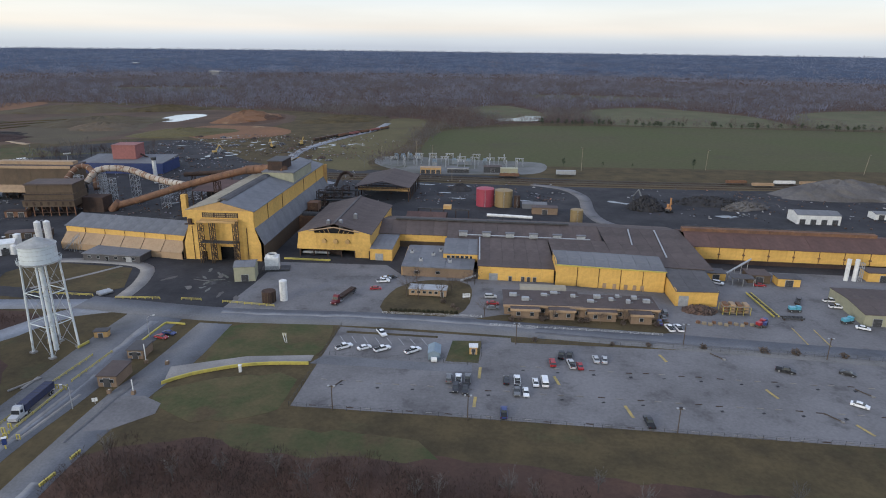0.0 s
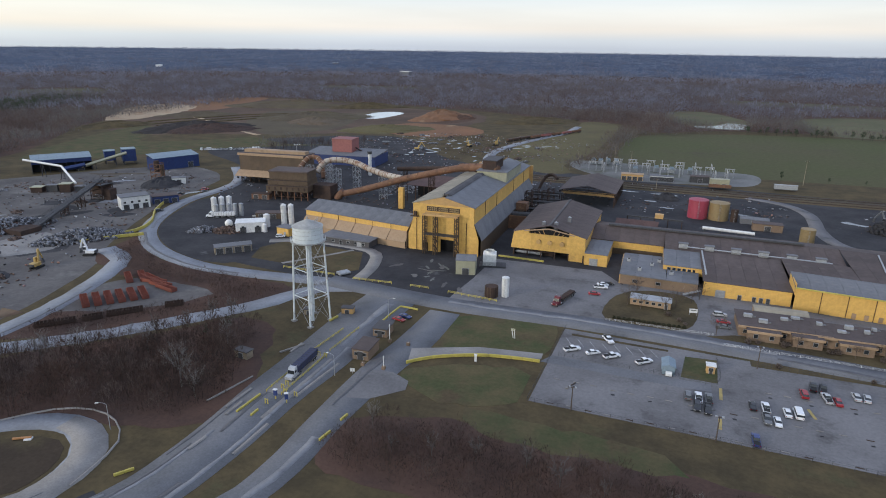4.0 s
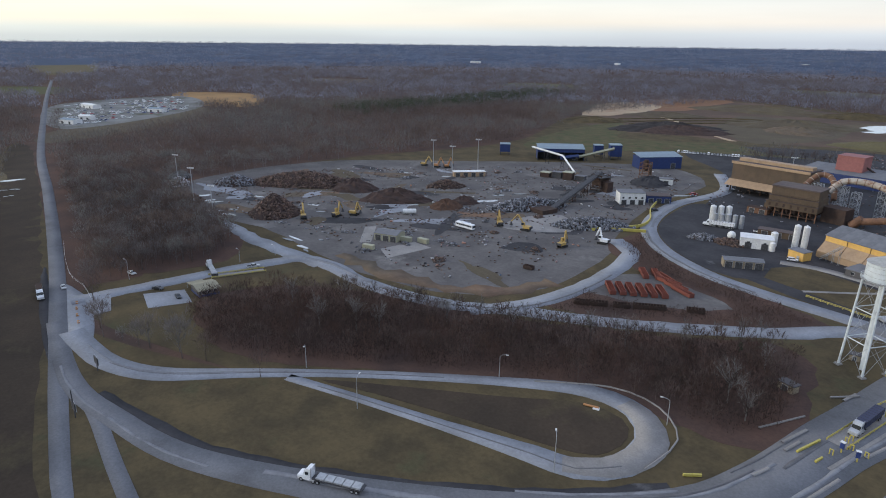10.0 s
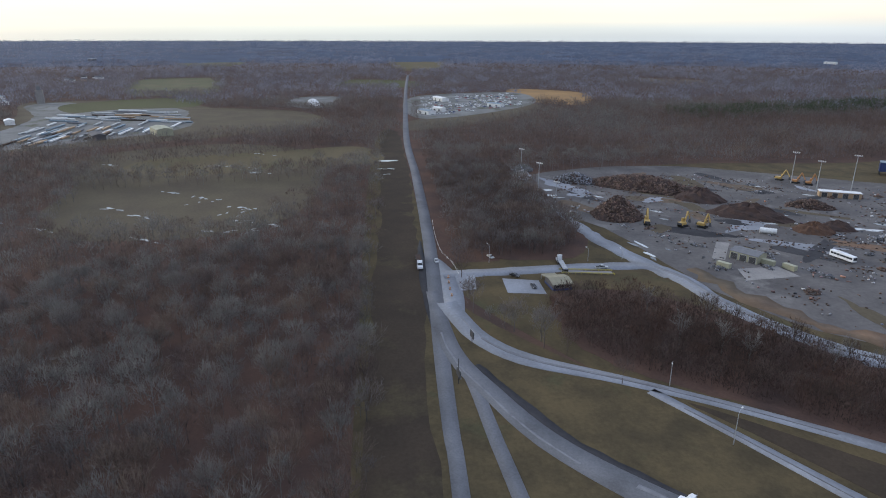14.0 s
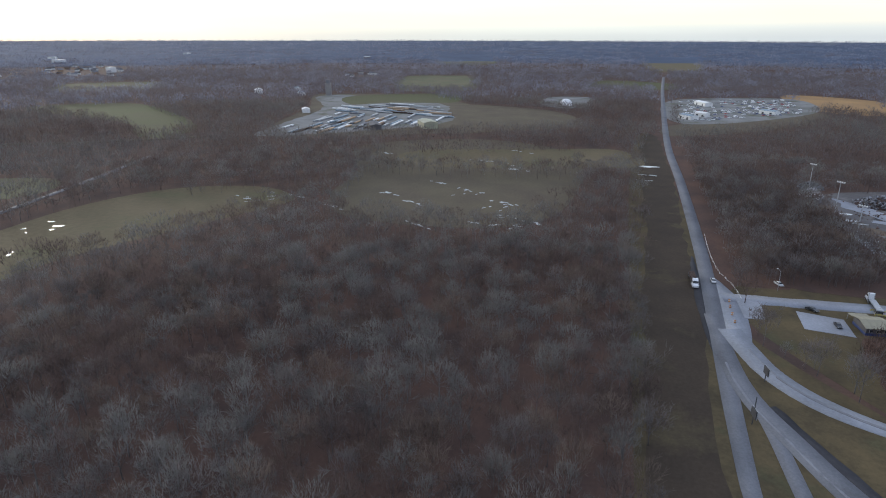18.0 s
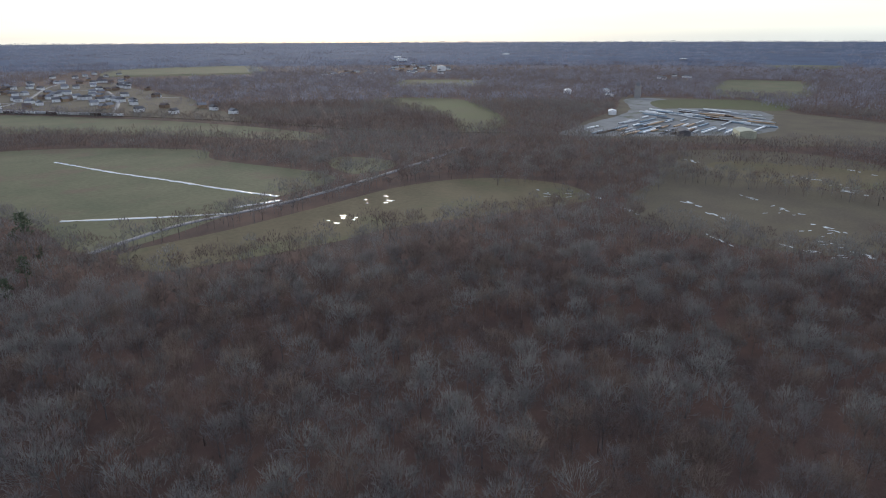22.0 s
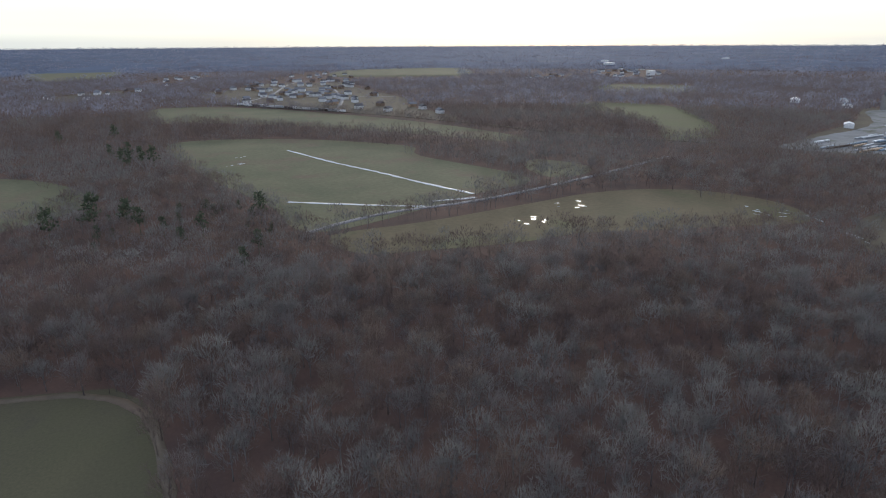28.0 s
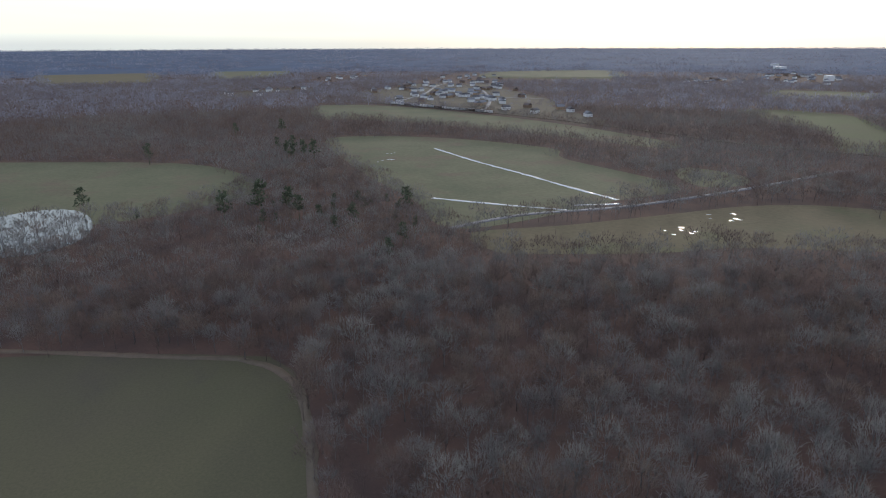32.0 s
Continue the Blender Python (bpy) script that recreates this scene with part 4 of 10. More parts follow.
grove("cedar_row", np.stack([70 + 620 * t_, 832 - 22 * t_ + rsn.uniform(-4, 4, 90)], 1), rsn.uniform(5, 10, 90), PINES, rsn, M["needles"], "row of dark cedars along the field", "trees", (1.2, 1.8))
for x, y, h in ((72, 528, 8), (180, 530, 9), (105, 530, 5), (130, 531, 4), (-158, 158, 6), (-162, 152, 5)):
    o = thing("cedar_tree", x, y, 0, 0, "small dark green cedar in the grass", "cedar tree")
    tv, tf = PINES[int(h) % 5]
    c = new("crown", mesh_from("crown", tv * h, tf, M["needles"]))
    c.parent = o


# ---------------------------------------------------------------- plant materials
M.update(
    yellow=mat("yellow_painted_sheet", (0.63, 0.385, 0.105), (0.56, 0.335, 0.09), 0.09, 0.55, fine=0.6, stain=(0.45, 0.27, 0.085), stain_scale=0.14, stain_lo=0.6, vary=0.07),
    yellow_old=mat("weathered_yellow_sheet", (0.50, 0.31, 0.12), (0.42, 0.26, 0.11), 0.12, 0.65, fine=0.6, stain=(0.30, 0.19, 0.09), stain_scale=0.2, stain_lo=0.58, vary=0.08),
    tan=mat("tan_sheet", (0.36, 0.245, 0.15), (0.30, 0.21, 0.13), 0.12, 0.7, fine=0.5, stain=(0.22, 0.15, 0.10), stain_scale=0.15, stain_lo=0.6, vary=0.06),
    roof_brown=mat("brown_roof_sheet", (0.105, 0.082, 0.075), (0.076, 0.06, 0.056), 0.08, 0.8, spec=0.2, fine=0.5, stain=(0.125, 0.10, 0.085), stain_scale=0.1, stain_lo=0.6, vary=0.07),
    roof_red=mat("red_brown_roof_sheet", (0.115, 0.068, 0.058), (0.085, 0.053, 0.047), 0.08, 0.8, spec=0.2, fine=0.5, vary=0.07),
    roof_grey=mat("grey_roof_sheet", (0.165, 0.168, 0.178), (0.125, 0.128, 0.138), 0.06, 0.75, spec=0.2, fine=0.4, stain=(0.24, 0.22, 0.20), stain_scale=0.07, stain_lo=0.6, vary=0.07),
    roof_cream=mat("buff_roof_sheet", (0.30, 0.265, 0.20), (0.23, 0.205, 0.16), 0.06, 0.8, spec=0.2, fine=0.4, stain=(0.15, 0.13, 0.11), stain_scale=0.07, stain_lo=0.56, vary=0.08),
    roof_dark=mat("dark_grey_roof", (0.10, 0.095, 0.098), (0.073, 0.07, 0.072), 0.07, 0.8, spec=0.2, fine=0.5, stain=(0.15, 0.145, 0.14), stain_scale=0.08, stain_lo=0.6, vary=0.07),
    # near-black, mostly standing for shade inside openings
    dark=mat("shade_black", (0.025, 0.025, 0.027), None, 0.3, 0.9),
    brown=mat("brown_sheet", (0.100, 0.068, 0.042), (0.074, 0.051, 0.033), 0.1, 0.65, fine=0.5, stain=(0.075, 0.052, 0.038), stain_scale=0.18, stain_lo=0.56, vary=0.06),
    rust=mat("rusty_steel", (0.185, 0.095, 0.055), (0.115, 0.064, 0.042), 0.25, 0.8, fine=1.5, stain=(0.28, 0.16, 0.08), stain_scale=0.3, stain_lo=0.57),
    rust_dark=mat("dark_rusty_steel", (0.075, 0.05, 0.04), (0.05, 0.038, 0.034), 0.3, 0.85, fine=1.5),
    flaking=mat("flaking_pale_duct", (0.42, 0.38, 0.33), (0.34, 0.28, 0.22), 0.2, 0.7, fine=1.2, stain=(0.20, 0.10, 0.055), stain_scale=0.22, stain_lo=0.5),
    white=mat("white_paint", (0.68, 0.68, 0.66), (0.58, 0.58, 0.57), 0.3, 0.5, fine=1.0, stain=(0.42, 0.38, 0.33), stain_scale=0.35, stain_lo=0.62),
    tank_white=mat("weathered_white_tank", (0.62, 0.66, 0.66), (0.50, 0.54, 0.55), 0.25, 0.5, fine=1.0, stain=(0.34, 0.27, 0.21), stain_scale=0.4, stain_lo=0.6),
    tank_roof=mat("grey_tank_roof", (0.34, 0.34, 0.32), (0.25, 0.25, 0.24), 0.3, 0.6, fine=1.0, stain=(0.22, 0.18, 0.14), stain_scale=0.4, stain_lo=0.58),
    steel=mat("galvanised_steel", (0.38, 0.39, 0.40), (0.30, 0.31, 0.32), 0.8, 0.5, metal=0.3, fine=2.0),
    steel_dark=mat("dark_steel", (0.06, 0.06, 0.064), (0.04, 0.04, 0.043), 0.6, 0.7, fine=2.0),
    blue=mat("blue_sheet", (0.02, 0.04, 0.135), (0.016, 0.032, 0.105), 0.1, 0.5, fine=0.5, vary=0.06),
    pale_blue=mat("pale_blue_roof", (0.20, 0.26, 0.30), (0.16, 0.21, 0.25), 0.1, 0.6, fine=0.5),
    red_sheet=mat("faded_red_sheet", (0.27, 0.105, 0.095), (0.23, 0.088, 0.08), 0.1, 0.7, fine=0.5, vary=0.05),
    red_tank=mat("red_tank_paint", (0.36, 0.055, 0.085), (0.28, 0.045, 0.065), 0.2, 0.55, fine=0.8, stain=(0.38, 0.16, 0.18), stain_scale=0.3, stain_lo=0.6),
    ochre_tank=mat("ochre_tank_paint", (0.26, 0.185, 0.085), (0.22, 0.16, 0.08), 0.2, 0.6, fine=0.8, stain=(0.16, 0.11, 0.06), stain_scale=0.3, stain_lo=0.58),
    safety=mat("safety_yellow", (0.48, 0.40, 0.085), (0.36, 0.30, 0.08), 0.5, 0.6, fine=2.0, stain=(0.3, 0.26, 0.1), stain_scale=0.6, stain_lo=0.6),
    brick=mat("tan_brick", (0.23, 0.165, 0.115), (0.19, 0.135, 0.095), 0.3, 0.85, fine=2.5),
    pale_green=mat("pale_olive_sheet", (0.33, 0.32, 0.22), (0.27, 0.265, 0.19), 0.12, 0.6, fine=0.5, vary=0.06),
    glass=mat("window_glass", (0.03, 0.035, 0.04), None, 0.5, 0.08, spec=0.6),
    black=mat("black_rubber", (0.02, 0.02, 0.021), None, 0.5, 0.8),
    wood=mat("weathered_wood", (0.30, 0.25, 0.18), (0.22, 0.18, 0.13), 0.5, 0.85, fine=2.0),
    pole=mat("wood_pole", (0.10, 0.08, 0.065), (0.075, 0.06, 0.05), 0.5, 0.9),
    marking=mat("worn_yellow_line", (0.42, 0.31, 0.10), (0.28, 0.22, 0.10), 0.4, 0.8, fine=1.5, world_space=True),
    marking_white=mat("worn_white_line", (0.45, 0.45, 0.45), (0.3, 0.3, 0.3), 0.4, 0.8, fine=1.5, world_space=True),
)


# ---------------------------------------------------------------- wall and roof pieces
def wall(parent, p, q, z0, z1, bays, m, thick=0.2, name="wall_panel", label=""):
    """A wall of upright sheets between two plan points, each a piece of its own with a joint between."""
    p, q = Vector((*p, 0)), Vector((*q, 0))
    d = q - p
    w = d.length / bays
    me = None
    turn = math.degrees(math.atan2(d.y, d.x))
    for i in range(bays):
        at = p + d * ((i + 0.5) / bays)
        m4 = pose(at.x, at.y, 0, 0, 0, turn)
        if me is None:
            o = part(name, box(-w / 2 + 0.02, w / 2 - 0.02, -thick / 2, thick / 2, z0, z1), m, parent, label)
            o.matrix_basis = m4
            me = o.data
        else:
            o = share(name, me, parent, m4)
            if label:
                o["label"] = label


def roof(parent, a, b, c, d, n, m, t=0.25, name="roof_panel", label=""):
    """A roof slope of n strips; a-b is the eave, d-c the ridge, and the slope a parallelogram."""
    a, b, c, d = (Vector(v) for v in (a, b, c, d))
    e = (b - a) / n
    g = e.normalized() * 0.03
    me = None
    for i in range(n):
        if me is None:
            o = part(name, slab(a + g, a + e - g, d + e - g, d + g, t), m, parent, label)
            me = o.data
        else:
            o = share(name, me, parent, Matrix.Translation(e * i))
            if label:
                o["label"] = label


def gable_wall(parent, x0, x1, y, eave, ridge, m, thick=0.2, z0=None, name="gable", label=""):
    z0 = eave if z0 is None else z0
    xm = (x0 + x1) / 2
    ring = [(x0, z0), (x1, z0), (x1, eave), (xm, ridge), (x0, eave)] if z0 < eave else [(x0, eave), (x1, eave), (xm, ridge)]
    return part(name, solid(([(x, y - thick / 2, z) for x, z in ring], [(x, y + thick / 2, z) for x, z in ring])), m, parent, label)


def window_row(parent, x0, x1, y, z, n, w, h, m=None, name="window", frame_m=None):
    for i in range(n):
        x = x0 + (x1 - x0) * (i + 0.5) / n
        fr = part(name, box(x - w / 2 - 0.1, x + w / 2 + 0.1, y - 0.12, y, z - h / 2 - 0.1, z + h / 2 + 0.1), frame_m or M["steel"], parent)
        part("pane", box(x - w / 2, x + w / 2, y - 0.16, y - 0.115, z - h / 2, z + h / 2), m or M["glass"], fr)


def door(parent, x, y, w, h, m, name="door", label="", side=-1):
    fr = part("door_frame", box(x - w / 2 - 0.15, x + w / 2 + 0.15, y, y + side * 0.14, 0.02, h + 0.15), M["steel"], parent)
    bm = bmesh.new()
    k = max(2, int(h / 0.6))
    for i in range(k):
        box(x - w / 2, x + w / 2, y + side * 0.10, y + side * 0.2, 0.05 + i * h / k, 0.02 + (i + 1) * h / k, bm)
    part(name, bm, m, fr, label)


def truss_tower(parent, x, y, z0, z1, w, m, name="support_frame", d=None, t=0.25, stages=3):
    d = d or w
    bm = bmesh.new()
    c = [(x - w / 2, y - d / 2), (x + w / 2, y - d / 2), (x + w / 2, y + d / 2), (x - w / 2, y + d / 2)]
    for px, py in c:
        bar((px, py, z0), (px, py, z1), t, bm)
    for s in range(stages):
        a, b = z0 + (z1 - z0) * s / stages, z0 + (z1 - z0) * (s + 1) / stages
        for i in range(4):
            p, q = c[i], c[(i + 1) % 4]
            bar((*p, b), (*q, b), t * 0.7, bm)
            bar((*p, a), (*q, b), t * 0.6, bm)
    return part(name, bm, m, parent)


def pipe(name, pts, r, m, parent, n=10, label="", step=4.0, rings=0.0, ring_m=None):
    """A pipe along a smooth line, with raised rings."""
    c = spline(pts, step) if len(pts) > 2 else np.array(pts, float)
    bm = bmesh.new()
    prev = None
    up = Vector((0, 0, 1))
    k = len(c)
    for i in range(k):
        t = Vector(c[min(i + 1, k - 1)] - c[max(i - 1, 0)]).normalized()
        a = t.cross(up)
        a = a.normalized() if a.length > 0.05 else Vector((1, 0, 0))
        b = a.cross(t)
        ring = [bm.verts.new(Vector(c[i]) + r * (math.cos(2 * math.pi * j / n) * a + math.sin(2 * math.pi * j / n) * b)) for j in range(n)]
        if prev:
            for j in range(n):
                bm.faces.new((prev[j], prev[(j + 1) % n], ring[(j + 1) % n], ring[j]))
        else:
            bm.faces.new(ring[::-1])
        prev = ring
    bm.faces.new(prev)
    bmesh.ops.recalc_face_normals(bm, faces=bm.faces[:])
    ob = part(name, bm, m, parent, label)
    if rings:
        total = np.r_[0, np.cumsum(np.linalg.norm(np.diff(c, axis=0), axis=1))]
        for s in np.arange(rings, total[-1], rings):
            p = Vector([float(np.interp(s, total, c[:, j])) for j in range(3)])
            q = Vector([float(np.interp(s + 0.3, total, c[:, j])) for j in range(3)])
            part("flange", cyl(p, q, r * 1.1, n=n), ring_m or m, ob)
    return ob


def tank(name, x, y, r, h, m, label, z=0.0, cone=0.0, roof_m=None, group="", category="tank", bands=0, ladder=True, n=20):
    ob = thing(name, x, y, 0, z, label, category, group)
    part("shell", cyl((0, 0, 0), (0, 0, h), r, n=n), m, ob)
    if cone:
        part("roof", cyl((0, 0, h), (0, 0, h + cone), r * 1.02, r * 0.08, n=n), roof_m or m, ob)
    for i in range(bands):
        part("band", cyl((0, 0, h * (i + 1) / (bands + 1)), (0, 0, h * (i + 1) / (bands + 1) + 0.15), r * 1.02, n=n), roof_m or m, ob)
    if ladder:
        bm = bmesh.new()
        for s in (-0.25, 0.25):
            bar((s, -r - 0.2, 0), (s, -r - 0.2, h), 0.06, bm)
        for i in range(int(h / 0.6)):
            bar((-0.25, -r - 0.2, 0.4 + i * 0.6), (0.25, -r - 0.2, 0.4 + i * 0.6), 0.04, bm)
        part("ladder", bm, M["steel"], ob)
    return ob


# ---------------------------------------------------------------- the tall melt hall
def melt_hall():
    b = thing("melt_hall", -116, 268.5, -1.0, 0, "tall yellow steel melt hall with a grey gabled roof", "factory hall")
    W, K, L, E, R = 15.5, 18.0, 122.0, 23.6, 27.6
    # front: openings stay open between the wall pieces
    for x0, x1, z0, z1 in ((-K, -10.3, 0, 8), (-7.7, -1.2, 0, 8), (6.2, K, 0, 8), (-10.3, -7.7, 4.2, 8), (-1.2, 6.2, 6.6, 8)):
        part("front_panel", box(x0 + 0.02, x1 - 0.02, -0.15, 0.15, z0, z1), M["yellow"], b)
    part("front_panel", solid(([(x, -0.15, z) for x, z in ((-K, 8.02), (K, 8.02), (W, 15.6), (-W, 15.6))], [(x, 0.15, z) for x, z in ((-K, 8.02), (K, 8.02), (W, 15.6), (-W, 15.6))])), M["yellow"], b)
    for i in range(4):
        x0 = -W + i * 2 * W / 4
        part("front_panel", box(x0 + 0.03, x0 + 2 * W / 4 - 0.03, -0.15, 0.15, 15.62, E), M["yellow"], b)
    gable_wall(b, -W, W, 0, E + 0.01, R, M["yellow_old"], 0.3, label="sun-bleached yellow gable")
    # black block put behind the doors as the bay's shade
    part("interior", box(-12, 12, 2.5, 20, 0.1, 8), M["dark"], b, "black block as the furnace bay's shade")
    # sides
    wall(b, (W, 0.2), (W, L), 15.6, E, 14, M["yellow"], 0.25, "side_panel")
    wall(b, (-W, 0.2), (-W, L), 15.6, E, 14, M["yellow_old"], 0.25, "side_panel")
    roof(b, (K + 1.5, 0.2, 7.8), (K + 1.5, L, 7.8), (W + 0.15, L, 15.7), (W + 0.15, 0.2, 15.7), 10, M["roof_grey"], 0.2, "side_slope", "grey steep lower roof")
    roof(b, (-K - 1.5, L, 7.8), (-K - 1.5, 0.2, 7.8), (-W - 0.15, 0.2, 15.7), (-W - 0.15, L, 15.7), 10, M["tan"], 0.2, "side_slope", "tan steep lower roof")
    wall(b, (K + 1.2, 0.2), (K + 1.2, L), 0, 7.6, 10, M["brown"], 0.2, "side_panel")
    wall(b, (-K - 1.2, 0.2), (-K - 1.2, L), 0, 7.6, 10, M["tan"], 0.2, "side_panel")
    part("back_wall", box(-K, K, L - 0.2, L, 0, E), M["yellow_old"], b)
    gable_wall(b, -W, W, L, E + 0.01, R, M["yellow_old"], 0.3)
    # roof
    roof(b, (W + 0.6, -0.4, E), (W + 0.6, L + 0.4, E), (0.9, L + 0.4, R), (0.9, -0.4, R), 12, M["roof_grey"], 0.25)
    roof(b, (-W - 0.6, L + 0.4, E), (-W - 0.6, -0.4, E), (-0.9, -0.4, R), (-0.9, L + 0.4, R), 12, M["roof_cream"], 0.25)
    part("ridge_vent", box(-1.1, 1.1, 4, 62, R - 0.3, R + 0.8), M["roof_dark"], b, "dark ridge vent")
    for s in (-1, 1):
        part("ridge_flashing", slab((s * 1.0, 4, R + 0.9), (s * 1.0, 62, R + 0.9), (s * 2.4, 62, R - 0.1), (s * 2.4, 4, R - 0.1), 0.12) if s > 0 else slab((s * 2.4, 4, R - 0.1), (s * 2.4, 62, R - 0.1), (s * 1.0, 62, R + 0.9), (s * 1.0, 4, R + 0.9), 0.12),
             M["roof_dark"], b)
    mon = part("roof_monitor", box(-2, 15.2, 62, 97, R - 4.3, R + 1.6), M["pale_green"], b, "pale yellow-green roof monitor")
    part("monitor_roof", box(-2.5, 15.7, 61.5, 97.5, R + 1.6, R + 2.0), M["roof_grey"], mon)
    top = part("vent_house", box(0, 8, 66, 82, R + 2.0, R + 7.0), M["rust_dark"], b, "sooty grey rooftop vent house")
    part("vent_roof", box(-0.5, 8.5, 65.5, 82.5, R + 7.0, R + 7.4), M["roof_dark"], top)
    # sign band of plain bars over the crane frame
    band = part("sign_board", box(-8.2, 8.4, -0.45, -0.16, 20.4, 22.6), M["rust_dark"], b, "dark weathered sign board over the doors")
    for row in range(2):
        for i in range(3):
            for j in range(5):
                x = -7.7 + i * 5.5 + j * 0.98
                part("bar", box(x, x + 0.72, -0.52, -0.44, 20.65 + row * 1.0, 21.35 + row * 1.0), M["ochre_tank"], band)
    # crane frame before the doors
    fr = part("crane_beam", box(-8.6, 8.8, -5.6, -4.8, 19.2, 20.0), M["yellow_old"], b, "weathered crane beam")
    part("crane_beam", box(-8.6, 8.8, -2.0, -1.3, 19.2, 20.0), M["yellow_old"], b)
    for x in (-8.2, -2.8, 7.9):
        truss_tower(b, x, -3.3, 0, 19.2, 1.0, M["brown"], "crane_post", d=3.6, t=0.32, stages=5)
        for k in (0, 1):
            part("knee_brace", bar((x, -5.2, 5 + 4 * k), (x + 2.0, -5.2, 2.5 + 4 * k), 0.3), M["rust_dark"], b)
    part("catwalk", box(-8.4, 8.6, -5.4, -1.4, 9.7, 9.9), M["steel_dark"], b)
    part("service_box", box(-16.4, -12.4, -1.6, -0.2, 17.0, 17.4), M["rust_dark"], b)
    part("service_box", box(-14.8, -13.4, -1.4, -0.2, 17.4, 19.6), M["rust_dark"], b)
    for x in (-13.6, 11.9):
        part("downpipe", cyl((x, -0.35, 0.2), (x, -0.35, 16), 0.12, n=6), M["rust_dark"], b)
    for y in (18, 40, 78, 104):
        part("downpipe", cyl((W + 0.3, y, 15.8), (W + 0.3, y, E), 0.12, n=6), M["rust_dark"], b)


melt_hall()


def long_hall():
    b = thing("long_hall", -199.5, 283.0, -10.0, 0, "long low yellow hall with a sloping tan skirt", "factory hall")
    L, E = 66.0, 10.6
    wall(b, (0, 0), (L, 0), 7.6, E, 6, M["yellow"], 0.25)
    roof(b, (0, -4.6, 3.2), (L, -4.6, 3.2), (L, -0.1, 7.7), (0, -0.1, 7.7), 6, M["tan"], 0.2, "skirt_panel", "tan sloping skirt sheet")
    wall(b, (0, -4.3), (L, -4.3), 0, 3.1, 6, M["tan"], 0.2)
    roof(b, (-0.5, -0.6, E), (L, -0.6, E), (L, 11, E + 3.6), (-0.5, 11, E + 3.6), 9, M["roof_grey"])
    roof(b, (L, 22, E), (-0.5, 22, E), (-0.5, 11, E + 3.6), (L, 11, E + 3.6), 9, M["roof_brown"])
    part("end_wall", solid(([(-0.1, y, z) for y, z in ((-4.6, 0), (-4.6, 3.2), (0, 7.6), (0, E - 0.2), (11, E + 3.3), (22, E - 0.2), (22, 0))],
                            [(0.1, y, z) for y, z in ((-4.6, 0), (-4.6, 3.2), (0, 7.6), (0, E - 0.2), (11, E + 3.3), (22, E - 0.2), (22, 0))])), M["yellow_old"], b)
    part("back_wall", box(0, L, 21.8, 22, 0, E), M["tan"], b)
    for i in range(1, 6):
        part("downpipe", cyl((i * L / 6, -0.3, 7.8), (i * L / 6, -0.3, E), 0.1, n=6), M["rust_dark"], b)
        part("downpipe", cyl((i * L / 6, -4.9, 3.1), (i * L / 6, -0.4, 7.6), 0.08, n=6), M["rust_dark"], b)
    # outside stair
    st = bmesh.new()
    for k in range(3):
        for s in (0, 1.2):
            bar((4 + k * 3, -6.5 - s, 0.5 + 2.6 * k), (7 + k * 3, -6.5 - s, 3.1 + 2.6 * k), 0.14, st)
            bar((4 + k * 3, -6.5 - s, 1.5 + 2.6 * k), (7 + k * 3, -6.5 - s, 4.1 + 2.6 * k), 0.1, st)
            bar((7 + k * 3, -6.5 - s, 0), (7 + k * 3, -6.5 - s, 4.1 + 2.6 * k), 0.14, st)
        for j in range(9):
            box(4 + k * 3 + j / 3, 4.3 + k * 3 + j / 3, -7.7, -6.5, 0.6 + 2.6 * (k + j / 9), 0.66 + 2.6 * (k + j / 9), st)
    part("stair", st, M["steel"], b, "open steel outside stair")
    hut = thing("hut", -203, 268, -10, 0, "small yellow metal hut with a grey flat roof", "shed")
    part("body", box(-4, 4, -3, 3, 0, 4.2, bevel=0.05), M["yellow"], hut)
    part("roof", box(-4.3, 4.3, -3.3, 3.3, 4.2, 4.5), M["roof_grey"], hut)
    door(hut, 1.5, -3, 1.1, 2.1, M["steel"])
    g = thing("flat_building", -165.5, 270, -4.0, 0, "low flat-roofed grey building with dark windows", "building")
    part("body", box(-14, 14, -8, 8, 0, 3.0), M["roof_dark"], g)
    for i in range(7):
        part("roof_panel", box(-14.5 + i * 29 / 7 + 0.02, -14.5 + (i + 1) * 29 / 7 - 0.02, -8.5, 8.5, 3.0, 3.4), M["roof_grey"], g)
    window_row(g, -13, 13, -8.0, 1.7, 6, 1.4, 1.1)
    door(g, -2, -8, 1.1, 2.1, M["dark"])
    door(g, 8.5, -8, 2.4, 2.4, M["steel"])


long_hall()


